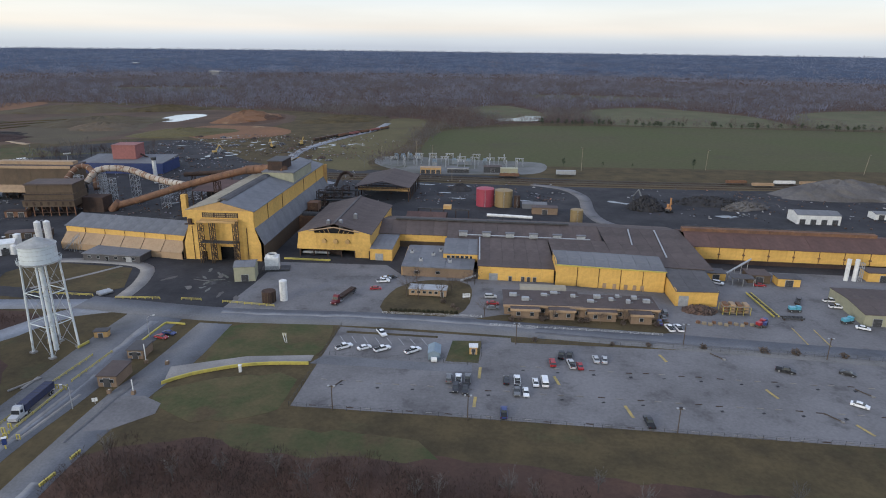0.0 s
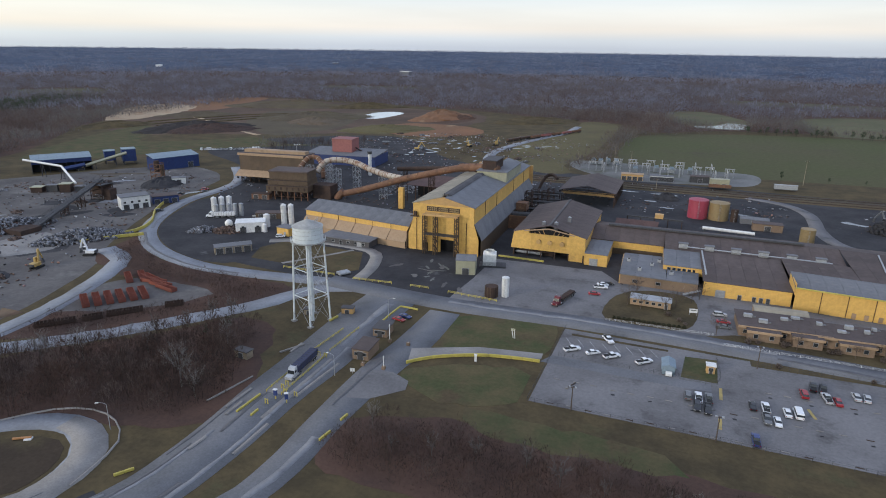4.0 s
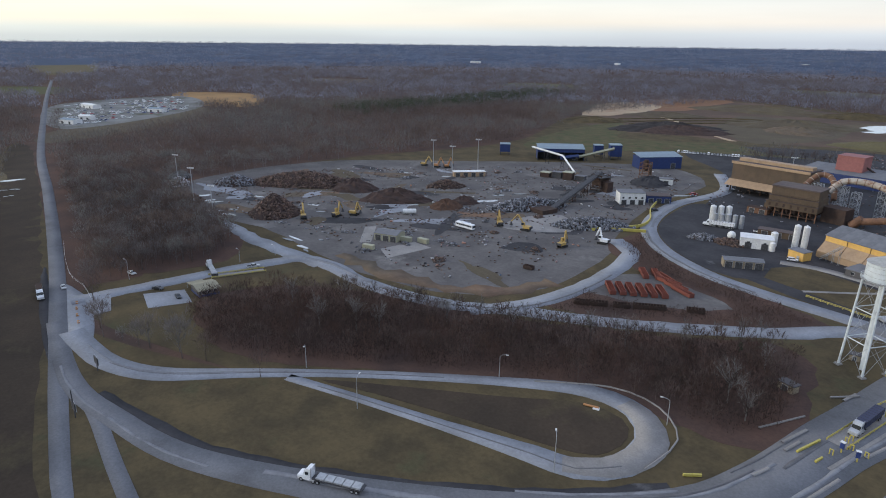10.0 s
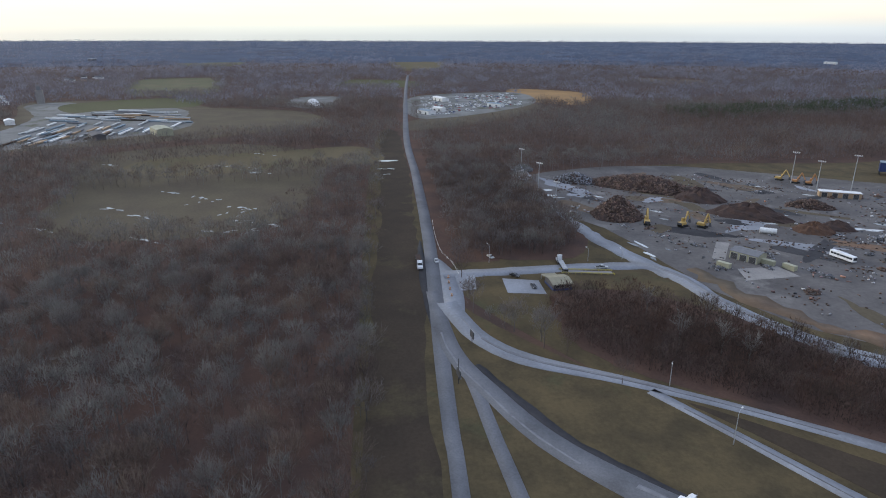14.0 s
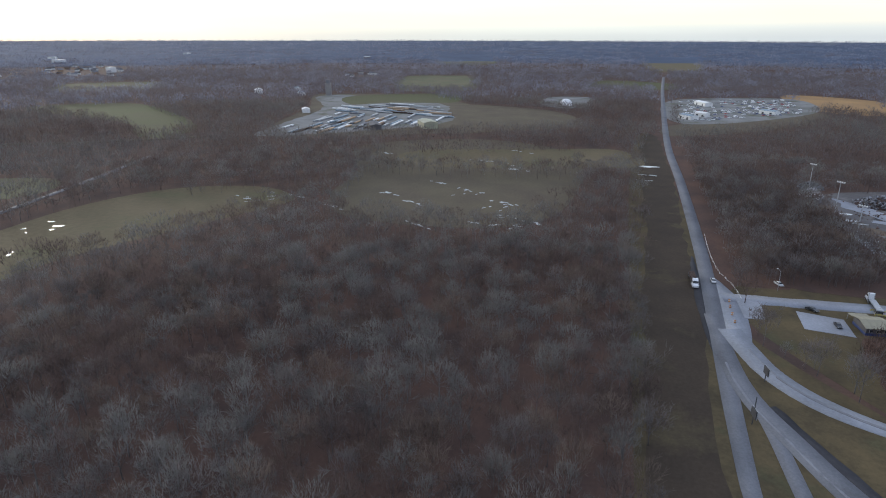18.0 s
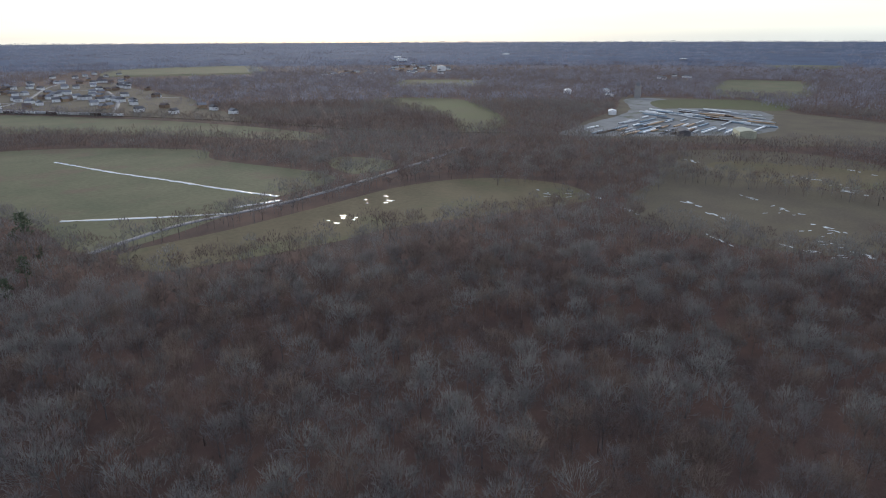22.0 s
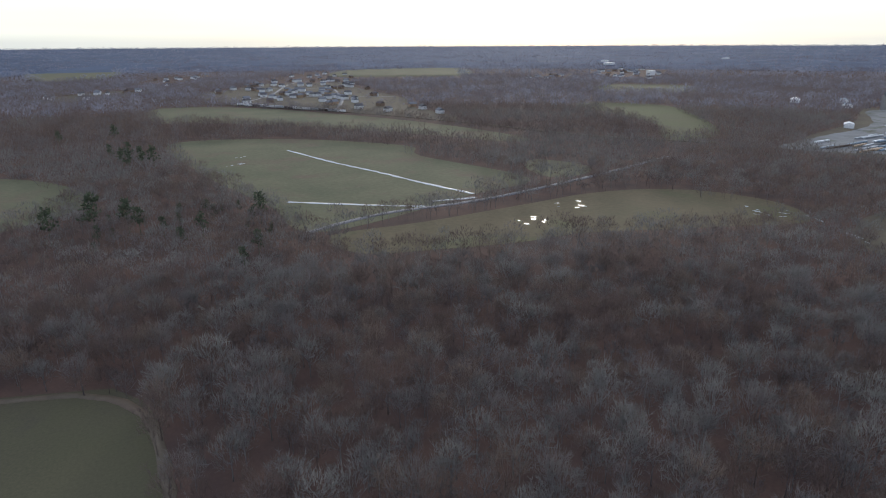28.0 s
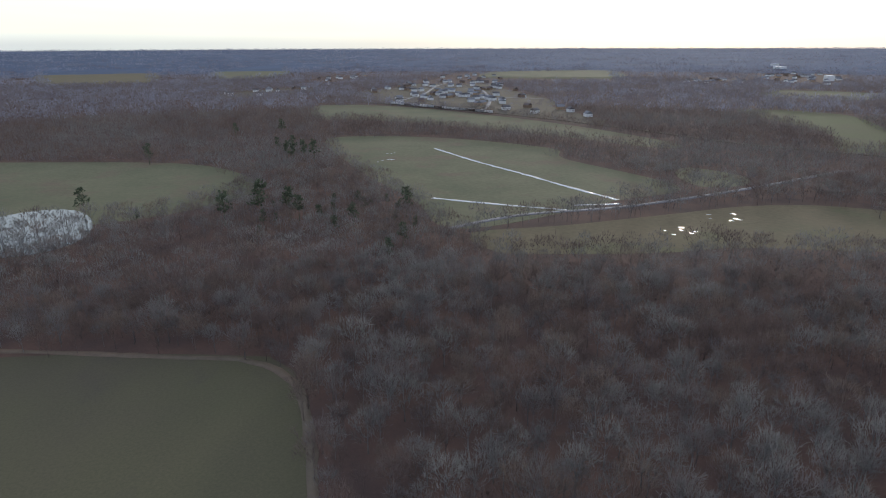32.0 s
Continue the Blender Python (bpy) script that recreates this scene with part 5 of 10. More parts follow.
def mid_hall():
    b = thing("mid_hall", -66.2, 277.5, -2.0, 0, "yellow gabled mill hall with brown roof and open truss vent", "factory hall")
    W, L, E, R = 17.0, 58.0, 11.6, 16.2
    Z = 3.6
    # flared front over an open ground floor
    for i in range(4):
        x0, x1 = -W + i * W / 2, -W + (i + 1) * W / 2
        lo0, lo1 = (x0 - 1.2 if i == 0 else x0 + 0.03), (x1 + 0.5 if i == 3 else x1 - 0.03)
        part("front_panel", solid(([(lo0, -0.15, Z), (lo1, -0.15, Z), (x1 - 0.03, -0.15, E), (x0 + 0.03, -0.15, E)], [(lo0, 0.15, Z), (lo1, 0.15, Z), (x1 - 0.03, 0.15, E), (x0 + 0.03, 0.15, E)])), M["yellow"], b)
    # black panel stands for the shade behind the truss
    vent = part("gable_vent", solid(([(-10, 0.7, E), (10, 0.7, E), (0, 0.7, R - 1.6)], [(-10, 0.9, E), (10, 0.9, E), (0, 0.9, R - 1.6)])), M["dark"], b, "gable vent with a black panel as its shade")
    for s in (-1, 1):
        part("gable_panel", solid(([(s * W, -0.15, E + 0.02), (s * 9.5, -0.15, E + 0.02), (s * 9.5, -0.15, E + 1.9)], [(s * W, 0.15, E + 0.02), (s * 9.5, 0.15, E + 0.02), (s * 9.5, 0.15, E + 1.9)])), M["yellow"], b)
        part("truss_chord", bar((s * 12, -0.3, E + 0.9), (0, -0.3, R - 1.6), 0.45), M["tan"], vent, "pale truss chord")
        for k in range(4):
            part("truss_web", bar((s * (2 + 2 * k), -0.2, E), (s * (3 + 2 * k), -0.2, R - 2.4 - 0.75 * k), 0.2), M["yellow_old"], vent)
    for x in (-4.7, 0.7, 6.4):
        f = part("exhaust_fan", cyl((x, -0.9, 8.0), (x, -0.1, 8.0), 0.95, n=14), M["rust_dark"], b, "round rusty exhaust fan")
        part("hood", cyl((x, -1.1, 8.0), (x, -0.85, 8.0), 1.1, 0.95, n=14), M["yellow_old"], f)
    for x in (-16.6, -10, -3.4, 3.2, 9.6, 16.6):
        part("column", box(x - 0.25, x + 0.25, -0.3, 0.3, 0, Z), M["rust_dark"], b)
    # shade of the open floor, built as a black block
    part("interior", box(-W + 0.4, W - 0.4, 8, 9, 0.05, Z + 2), M["dark"], b, "black block as the open ground floor's shade")
    part("ground_panel", box(9.8, W, -0.12, 0.12, 0, Z - 0.02), M["yellow"], b)
    for k in range(5):
        part("roller", cyl((-16 + k * 2.6, 2, 1.3), (-13.6 + k * 2.6, 2, 1.3), 0.7, n=10), M["steel"], b)
    part("machine", box(-15, 2, 3.5, 6, 0.1, 2.2), M["rust_dark"], b)
    wall(b, (W, 0.2), (W, L), 0, E, 8, M["yellow"], 0.25, "side_panel")
    wall(b, (-W, 0.2), (-W, L), 0, E, 8, M["brown"], 0.25, "side_panel")
    gable_wall(b, -W, W, L, E, R, M["brown"], 0.3, z0=0, name="back_wall")
    roof(b, (W + 0.7, 0.3, E - 0.1), (W + 0.7, L + 0.5, E - 0.1), (0, L + 0.5, R), (0, 0.3, R), 10, M["roof_brown"])
    roof(b, (-W - 0.7, L + 0.5, E - 0.1), (-W - 0.7, 0.3, E - 0.1), (0, 0.3, R), (0, L + 0.5, R), 10, M["roof_brown"])
    part("ridge_cap", box(-0.5, 0.5, 0.3, L + 0.5, R - 0.1, R + 0.35), M["roof_dark"], b)
    for x, y in ((-3.5, 4), (2.2, 5), (6.5, 17)):
        v = part("roof_fan", box(x - 0.9, x + 0.9, y - 0.9, y + 0.9, R - 3.2, R + 0.6), M["roof_grey"], b)
        part("fan_cap", cyl((x, y, R + 0.6), (x, y, R + 1.0), 0.8, 0.3, n=10), M["steel"], v)
    kerb = thing("concrete_kerb", -78, 272.0, -3, 0, "long yellow-painted concrete kerb before the mill hall", "kerb")
    part("body", box(-11, 11, -0.5, 0.5, 0, 0.7, bevel=0.06), M["safety"], kerb)
    a = thing("annex", -43.2, 285.5, -2.0, 0, "yellow annex with grey roof and a roller door", "building")
    H = 5.6
    wall(a, (-5.3, -11), (5, -11), 0, H, 2, M["yellow"], 0.25)
    wall(a, (5, -11), (5, 12), 0, H, 4, M["yellow"], 0.25, "side_panel")
    part("back_wall", box(-5.3, 5, 11.9, 12.1, 0, H), M["yellow_old"], a)
    roof(a, (-5.4, -11.4, H + 0.2), (5.3, -11.4, H + 0.2), (5.3, 12.3, H + 0.6), (-5.4, 12.3, H + 0.6), 4, M["roof_grey"])
    door(a, -1.0, -11.15, 3.4, 3.2, M["steel"], label="grey roller door")


mid_hall()


def open_shed():
    b = thing("open_shed", -61, 392, -3, 0, "open-sided brown-roofed crane shed", "shed")
    W, L, E, R = 18.0, 46.0, 9.0, 13.0
    roof(b, (W, 0, E), (W, L, E), (0, L, R), (0, 0, R), 8, M["roof_brown"])
    roof(b, (-W, L, E), (-W, 0, E), (0, 0, R), (0, L, R), 8, M["roof_brown"])
    for i in range(7):
        for s in (-1, 1):
            part("column", box(s * (W - 0.8) - 0.3, s * (W - 0.8) + 0.3, i * L / 6 - 0.3, i * L / 6 + 0.3, 0, E - 0.3), M["rust_dark"], b)
        bm = bmesh.new()
        bar((-W, i * L / 6, E - 0.6), (W, i * L / 6, E - 0.6), 0.3, bm)
        for k in range(6):
            for s in (-1, 1):
                bar((s * 3 * k, i * L / 6, E - 0.6), (s * 3 * (k + 0.5), i * L / 6, E - 0.6 + (R - E) * (1 - (k + 0.5) / 6)), 0.14, bm)
        part("truss", bm, M["rust_dark"], b)
    part("crane_girder", box(-W + 1, W - 1, 5, 6.6, 5.6, 7.0), M["yellow_old"], b, "yellow crane girder")
    part("crane_girder", box(-W + 1, W - 1, 8.5, 9.6, 5.8, 7.0), M["yellow_old"], b)


open_shed()


def rolling_mill():
    b = thing("rolling_mill", 0, 0, 0, 0, "long rolling mill with brown and grey roofs and yellow walls", "factory hall")
    # west wing: yellow strip and brown roof up to the ridge
    wall(b, (-48.8, 297.5), (-14.2, 296.0), 3.0, 6.5, 5, M["yellow"], 0.25)
    part("lower_wall", box(-48.8, -14.2, 296.5, 296.8, 0, 3.0), M["brown"], b)
    roof(b, (-49, 297.0, 6.6), (-14, 295.5, 6.6), (-14, 307.0, 11), (-49, 308.5, 11), 5, M["roof_brown"])
    roof(b, (-14, 287.6, 7.6), (60, 284.4, 7.6), (60, 303.8, 11), (-14, 307.0, 11), 12, M["roof_brown"])
    roof(b, (60, 325, 7), (-49, 329.7, 7), (-49, 308.5, 11), (60, 303.8, 11), 12, M["roof_brown"], label="brown north slope")
    wall(b, (60, 325), (-49, 329.7), 0, 7, 10, M["brown"], 0.25, "north_panel")
    part("ridge_gutter", slab((-41, 307.2, 12.0), (46, 303.5, 12.0), (46, 305.2, 12.0), (-41, 308.9, 12.0), 0.8), M["steel_dark"], b, "dark ridge ventilator")
    # roof vents and their walkway
    part("walkway", slab((-8, 289.2, 9.4), (54, 285.8, 9.4), (54, 286.8, 9.4), (-8, 290.2, 9.4), 0.25), M["steel"], b, "grey steel roof walkway")
    for i in range(6):
        x = -6 + i * 11.2
        y = 290.8 - i * 0.55
        v = part("roof_vent", box(x - 1.9, x + 1.9, y - 0.9, y + 0.9, 8.2, 10.3), M["steel"], b)
        part("vent_cap", box(x - 2.2, x + 2.2, y - 1.2, y + 1.2, 10.3, 10.7), M["roof_grey"], v)
    # two-storey grey-roofed block with yellow window band
    wall(b, (-14.2, 267.2), (2.0, 266.4), 3.2, 6.9, 3, M["yellow"], 0.25)
    part("side_wall", box(-14.4, -14.1, 267.2, 290, 3.2, 7.0), M["yellow_old"], b)
    roof(b, (-14.5, 266.8, 7.0), (2.2, 266.0, 7.0), (2.2, 287.2, 7.8), (-14.5, 288.0, 7.8), 3, M["roof_grey"])
    window_row(b, -13, 1.4, 266.6, 5.3, 7, 1.3, 1.3)
    # low grey-roofed office
    for i in range(5):
        x0 = -32 + i * 6.3
        part("roof_panel", slab((x0 + 0.03, 255.0 - 0.45 * i, 4.6), (x0 + 6.27, 254.6 - 0.45 * i, 4.6), (x0 + 6.27 + 0.6, (284.5 if i < 3 else 266.8) - 0.1 * i, 4.9), (x0 + 0.63, (284.5 if i < 3 else 266.8) - 0.1 * i, 4.9), 0.4), M["roof_grey"], b)
    wall(b, (-31.6, 255.4), (-0.6, 253.2), 0, 4.3, 6, M["brick"], 0.25, "brick_panel", "tan brick wall")
    part("parapet", box(-31.9, -31.5, 255.2, 284.8, 0, 4.3), M["yellow_old"], b)
    window_row(b, -30, -2, 254.15, 2.2, 3, 1.8, 1.2)
    for x, y in ((-24, 262), (-19, 270), (-16, 276), (-11, 261), (-12, 278), (-29, 273)):
        v = part("rooftop_unit", box(x - 0.8, x + 0.8, y - 0.7, y + 0.7, 4.6, 5.8), M["steel"], b)
        part("fan", cyl((x, y, 5.8), (x, y, 6.1), 0.5, n=10), M["steel_dark"], v)
    part("ramp", slab((-6, 252.2, 0.2), (-6, 250.2, 0.2), (0.5, 250.2, 2.6), (0.5, 252.2, 2.6), 0.2), M["steel"], b, "grey steel ramp")
    # yellow wall with its low roof
    wall(b, (1.4, 253.4), (33.6, 251.8), 0, 6.2, 6, M["yellow"], 0.25)
    roof(b, (1.0, 253.0, 6.3), (34, 251.4, 6.3), (34, 286.0, 8.6), (1.0, 287.6, 8.6), 6, M["roof_brown"])
    part("pipe_rack", box(1.6, 2.2, 254, 287, 8.6, 9.1), M["steel"], b)
    for x in (8.0, 15.2, 20.5, 23.0, 25.5):
        y = 253.1 - (x - 1.4) * 0.05
        door(b, x, y - 0.05, 3.4 if x < 10 else 1.2, 3.0 if x < 10 else 2.1, M["steel"] if x < 10 else M["steel_dark"])
    # taller box
    wall(b, (34, 249.6), (77.6, 244.0), 0, 9.0, 5, M["yellow"], 0.25)
    wall(b, (34, 262.6), (34, 249.8), 6, 10.6, 2, M["yellow"], 0.25, "side_panel")
    wall(b, (77.6, 244.2), (77.6, 257.0), 0, 9.0, 2, M["yellow"], 0.25, "side_panel")
    roof(b, (33.7, 249.0, 9.1), (77.9, 243.3, 9.1), (77.9, 257.0, 11.4), (33.7, 262.7, 11.4), 8, M["roof_grey"])
    part("eave_trim", slab((33.8, 248.9, 9.35), (77.9, 243.2, 9.35), (77.9, 243.6, 9.35), (33.8, 249.3, 9.35), 0.5), M["safety"], b, "yellow eave trim")
    for x in (54, 58, 62.5, 66, 69):
        y = 249.6 - (x - 34) * 0.1285
        part("louvre", box(x - 0.7, x + 0.7, y - 0.4, y - 0.05, 0.3, 2.4), M["tan"], b)
    for i in range(1, 5):
        x = 34 + i * 8.72
        part("downpipe", cyl((x, 249.3 - i * 1.12, 0.1), (x, 249.3 - i * 1.12, 8.9), 0.11, n=6), M["rust_dark"], b)
    # roofs behind the box and the east wing
    roof(b, (34, 257.0, 8.6), (60, 254.0, 8.6), (60, 284.4, 9.6), (34, 286.0, 9.6), 4, M["roof_brown"])
    roof(b, (60, 254.0, 8.4), (99, 250.0, 8.4), (99, 299.8, 11), (60, 303.8, 11), 6, M["roof_brown"])
    part("roof_seam", slab((71, 277, 10.3), (71.6, 277, 10.3), (74.6, 300, 11.3), (74, 300, 11.3), 0.25), M["steel"], b)
    part("roof_seam", slab((82.5, 262, 9.6), (83.1, 262, 9.6), (87, 299, 11.3), (86.4, 299, 11.3), 0.25), M["steel"], b)
    roof(b, (99, 321, 7), (60, 325, 7), (60, 303.8, 11), (99, 299.8, 11), 5, M["roof_brown"])
    # gatehouse box with the roller door
    wall(b, (78.3, 230.4), (94.3, 230.8), 0, 6.1, 2, M["yellow"], 0.25)
    wall(b, (78.3, 255.0), (78.3, 230.6), 0, 6.6, 3, M["yellow"], 0.25, "side_panel")
    wall(b, (94.3, 231.0), (98.6, 282.0), 0, 6.4, 5, M["yellow_old"], 0.25, "side_panel")
    roof(b, (77.8, 229.9, 6.3), (94.8, 230.3, 6.3), (95.5, 257.4, 8.5), (78.5, 257.0, 8.5), 3, M["roof_dark"])
    door(b, 81.2, 230.35, 3.4, 4.2, M["steel"], label="grey roller door")


rolling_mill()


def east_hall():
    b = thing("east_hall", 99.0, 284.0, -3.2, 0, "very long yellow hall with a red-brown roof and ridge vent", "factory hall")
    L, E, R = 330.0, 8.4, 12.6
    wall(b, (0, 0), (L, 0), 2.4, E, 30, M["yellow"], 0.25)
    wall(b, (4, 0.6), (L, 0.6), 0, 2.5, 20, M["rust_dark"], 0.2, "lower_panel")
    for i in range(30):
        part("downpipe", cyl((i * 11 + 3, -0.25, 2.5), (i * 11 + 3, -0.25, E), 0.14, n=6), M["rust_dark"], b)
        part("bracket", box(i * 11 + 2.4, i * 11 + 3.6, -0.5, -0.13, 4.6, 5.2), M["rust"], b)
    roof(b, (-0.5, -0.7, E), (L, -0.7, E), (L, 11, R), (-0.5, 11, R), 30, M["roof_red"])
    roof(b, (L, 32, E - 1), (-0.5, 32, E - 1), (-0.5, 11, R), (L, 11, R), 30, M["roof_red"])
    part("back_wall", box(0, L, 31.5, 31.8, 0, E - 1), M["brown"], b)
    part("end_wall", box(L - 0.3, L, 0, 31.5, 0, E - 1), M["yellow_old"], b)
    for i in range(11):
        v = part("ridge_ventilator", box(-1 + i * 8 + 0.05, 7 + i * 8 - 0.05, 10.6, 13.6, R - 0.6, R + 1.4), M["rust"], b, "rusty red ridge ventilator")
        part("vent_slot", box(-1 + i * 8 + 0.2, 7 + i * 8 - 0.2, 13.55, 13.9, R + 0.3, R + 1.8), M["steel_dark"], v)


east_hall()


def ridge_of_crates(name, spots, size, m, label, category, group=""):
    for x, y, rz in spots:
        o = thing(name, x, y, rz, 0, label, category, group)
        sx, sy, sz = size
        part("body", box(-sx / 2, sx / 2, -sy / 2, sy / 2, 0.1, sz, bevel=0.04), m, o)
        for k in range(int(sx / 0.9)):
            part("rib", box(-sx / 2 + 0.3 + k * 0.9, -sx / 2 + 0.45 + k * 0.9, -sy / 2 - 0.06, sy / 2 + 0.06, 0.15, sz - 0.05), m, o)


def shed(x, y, rz, sx, sy, h, m, roof_m, label, rise=0.8, name="shed", doors=1, flat=False, windows=0):
    o = thing(name, x, y, rz, 0, label, "shed")
    n = max(2, int(sx / 6))
    wall(o, (-sx / 2, -sy / 2), (sx / 2, -sy / 2), 0, h, n, m, 0.15)
    wall(o, (sx / 2, sy / 2), (-sx / 2, sy / 2), 0, h, n, m, 0.15)
    for s in (-1, 1):
        ring = [(-sy / 2 + 0.1, 0), (sy / 2 - 0.1, 0), (sy / 2 - 0.1, h), (0, h + (0 if flat else rise)), (-sy / 2 + 0.1, h)]
        part("end_wall", solid(([(s * sx / 2 - 0.08, a, z) for a, z in ring], [(s * sx / 2 + 0.08, a, z) for a, z in ring])), m, o)
    if flat:
        part("roof", box(-sx / 2 - 0.3, sx / 2 + 0.3, -sy / 2 - 0.3, sy / 2 + 0.3, h, h + 0.3), roof_m, o)
    else:
        roof(o, (-sx / 2 - 0.3, -sy / 2 - 0.3, h), (sx / 2 + 0.3, -sy / 2 - 0.3, h), (sx / 2 + 0.3, 0, h + rise), (-sx / 2 - 0.3, 0, h + rise), n, roof_m, 0.15)
        roof(o, (sx / 2 + 0.3, sy / 2 + 0.3, h), (-sx / 2 - 0.3, sy / 2 + 0.3, h), (-sx / 2 - 0.3, 0, h + rise), (sx / 2 + 0.3, 0, h + rise), n, roof_m, 0.15)
    for i in range(doors):
        door(o, -sx / 2 + sx * (i + 0.5) / doors, -sy / 2 - 0.08, min(3.0, sx / 3), min(h - 0.5, 3.0), M["steel_dark"])
    if windows:
        window_row(o, -sx / 2, sx / 2, -sy / 2 - 0.08, h * 0.6, windows, 1.2, 1.0)
    return o


# office building of tan brick with a dark flat roof and many roof units
def office():
    o = thing("office", 0, 0, 0, 0, "low tan-brick office with dark flat roof and rooftop units", "building")
    blocks = ((11.5, 40, 217, 232, 3.8), (36, 68, 216, 229, 3.9), (14, 24, 213.6, 218, 3.6), (28, 37, 213.2, 219, 3.7), (42, 52, 213, 218, 3.6), (57, 64.5, 211.6, 218, 3.7))
    for x0, x1, y0, y1, h in blocks:
        body = part("block", box(x0, x1, y0, y1, 0, h - 0.3), M["brick"], o)
        part("roof", box(x0 - 0.4, x1 + 0.4, y0 - 0.4, y1 + 0.4, h - 0.3, h + 0.15), M["roof_brown"], body)
        part("parapet", box(x0 - 0.5, x1 + 0.5, y0 - 0.55, y0 - 0.35, h - 0.5, h + 0.35), M["tan"], body)
        k = max(1, int((x1 - x0) / 4))
        window_row(o, x0, x1, y0 - 0.02, 1.9, k, 1.3, 1.3)
    rs = np.random.RandomState(4)
    for x, y in ((15, 226), (19.5, 222), (27, 227), (31, 229.5), (38, 226.5), (44, 222), (47, 226), (52, 224), (55, 227.5), (58, 222), (61, 226), (65, 223)):
        s = rs.uniform(0.7, 1.4)
        u = part("rooftop_unit", box(x - s, x + s, y - 0.7, y + 0.7, 3.9, 3.9 + rs.uniform(0.8, 1.5)), M["steel"], o)
        part("duct", box(x + s, x + s + 1.2, y - 0.25, y + 0.25, 3.95, 4.4), M["roof_grey"], u)
    t = thing("annex_trailer", 27.5, 237.5, -1, 0, "long pale grey-roofed trailer building behind the office", "trailer")
    part("body", box(-9, 9, -3, 3, 0.4, 3.2), M["tan"], t)
    part("roof", solid(([(-9.2, -3.2, 3.2), (9.2, -3.2, 3.2), (9.2, 3.2, 3.2), (-9.2, 3.2, 3.2)], [(-9.2, -1.8, 3.9), (9.2, -1.8, 3.9), (9.2, 1.8, 3.9), (-9.2, 1.8, 3.9)])), M["roof_cream"], t)
    t = thing("site_trailer", -18.5, 234.3, -3, 0, "long tan site trailer with a pale roof under bare trees", "trailer")
    part("body", box(-7.5, 7.5, -2.6, 2.6, 0.4, 3.0), M["tan"], t)
    part("roof", box(-7.8, 7.8, -2.9, 2.9, 3.0, 3.25), M["steel"], t)
    window_row(t, -7, 7, -2.6, 1.9, 6, 1.2, 0.9)
    door(t, 5.9, -2.65, 1.0, 2.1, M["steel_dark"])


office()
shed(104.5, 264, -3, 8, 6.5, 3.2, M["yellow"], M["roof_dark"], "yellow hut with a dark roof beside the long hall", windows=1, flat=True)
shed(133, 258.5, -3, 9, 6, 3.4, M["yellow"], M["roof_dark"], "yellow hut with a wide dark opening", flat=True)
shed(122, 262.5, -3, 9, 8, 3.6, M["brown"], M["roof_brown"], "brown lean-to workshop beside the shops", flat=True)
shed(177, 268, -3, 13, 7, 4.0, M["yellow"], M["roof_brown"], "yellow workshop beside the long hall", flat=True)
shed(160.5, 229.5, -3, 36, 27, 4.6, M["pale_green"], M["roof_brown"], "pale olive metal warehouse with a brown roof", rise=0.9, doors=4)
sil = thing("silo_pair", 163.5, 265, -3, 0, "pair of tall white silos with an open ladder frame", "silo")
for dx in (-2.2, 1.2):
    part("silo", cyl((dx, 0, 0.2), (dx, 0, 10.0), 0.9, n=14), M["white"], sil)
truss_tower(sil, 3.4, 0.4, 0, 8.4, 1.6, M["steel"], t=0.16, stages=4)
cv = thing("conveyor", 113.5, 257, -3, 0, "open steel shelter with an inclined conveyor", "conveyor")
part("roof", box(-4.6, 4.6, -3, 3, 3.4, 3.7), M["roof_dark"], cv)
for px in (-4.3, 0, 4.3):
    for py in (-2.7, 2.7):
        part("post", bar((px, py, 0), (px, py, 3.4), 0.2), M["steel"], cv)
part("belt", slab((-5, 4, 3.2), (-5, 5.2, 3.2), (6, 9.2, 9.0), (6, 8.0, 9.0), 0.4), M["steel"], cv)
for k in range(4):
    part("leg", bar((-4 + 3 * k, 5 + 1.2 * k, 0), (-4 + 3 * k, 5 + 1.2 * k, 3.2 + 1.6 * k), 0.16), M["steel"], cv)
# apron objects before the tall hall
shed(-97.5, 246.5, 12, 8.5, 9, 6.6, M["pale_green"], M["roof_grey"], "pale metal shed with a low gable", rise=1.2, doors=1)
ct = thing("cooling_tower", -89.6, 257.5, 12, 0, "white box cooling tower with a round fan stack", "cooling tower")
part("basin", box(-4.6, 7.5, -3.0, 3.0, 0.05, 0.9), M["steel_dark"], ct)
part("casing", box(-3, 3, -2.8, 2.8, 0.9, 6.4, bevel=0.08), M["white"], ct)
part("fan_stack", cyl((0, 0, 6.4), (0, 0, 7.6), 2.3, 2.1, n=18, caps=False), M["white"], ct)
part("fan_deck", cyl((0, 0, 6.4), (0, 0, 6.55), 2.2, n=18), M["steel_dark"], ct)
for k in range(5):
    part("louvre", box(-3.05, 3.05, -2.95, -2.8, 1.1 + k * 0.35, 1.3 + k * 0.35), M["steel"], ct)
tank("silo", -74.3, 223.5, 1.5, 8.2, M["white"], "upright white silo on the works apron", cone=0.5, category="silo", bands=2)
dt = thing("dark_tank", -79.5, 221.5, 8, 0, "dark vertical slatted tank beside the white silo", "tank")
part("shell", cyl((0, 0, 0), (0, 0, 4.6), 2.6, n=16), M["rust_dark"], dt)
for k in range(12):
    a = 2 * math.pi * k / 12
    part("stave", bar((2.65 * math.cos(a), 2.65 * math.sin(a), 0), (2.65 * math.cos(a), 2.65 * math.sin(a), 4.6), 0.12), M["brown"], dt)


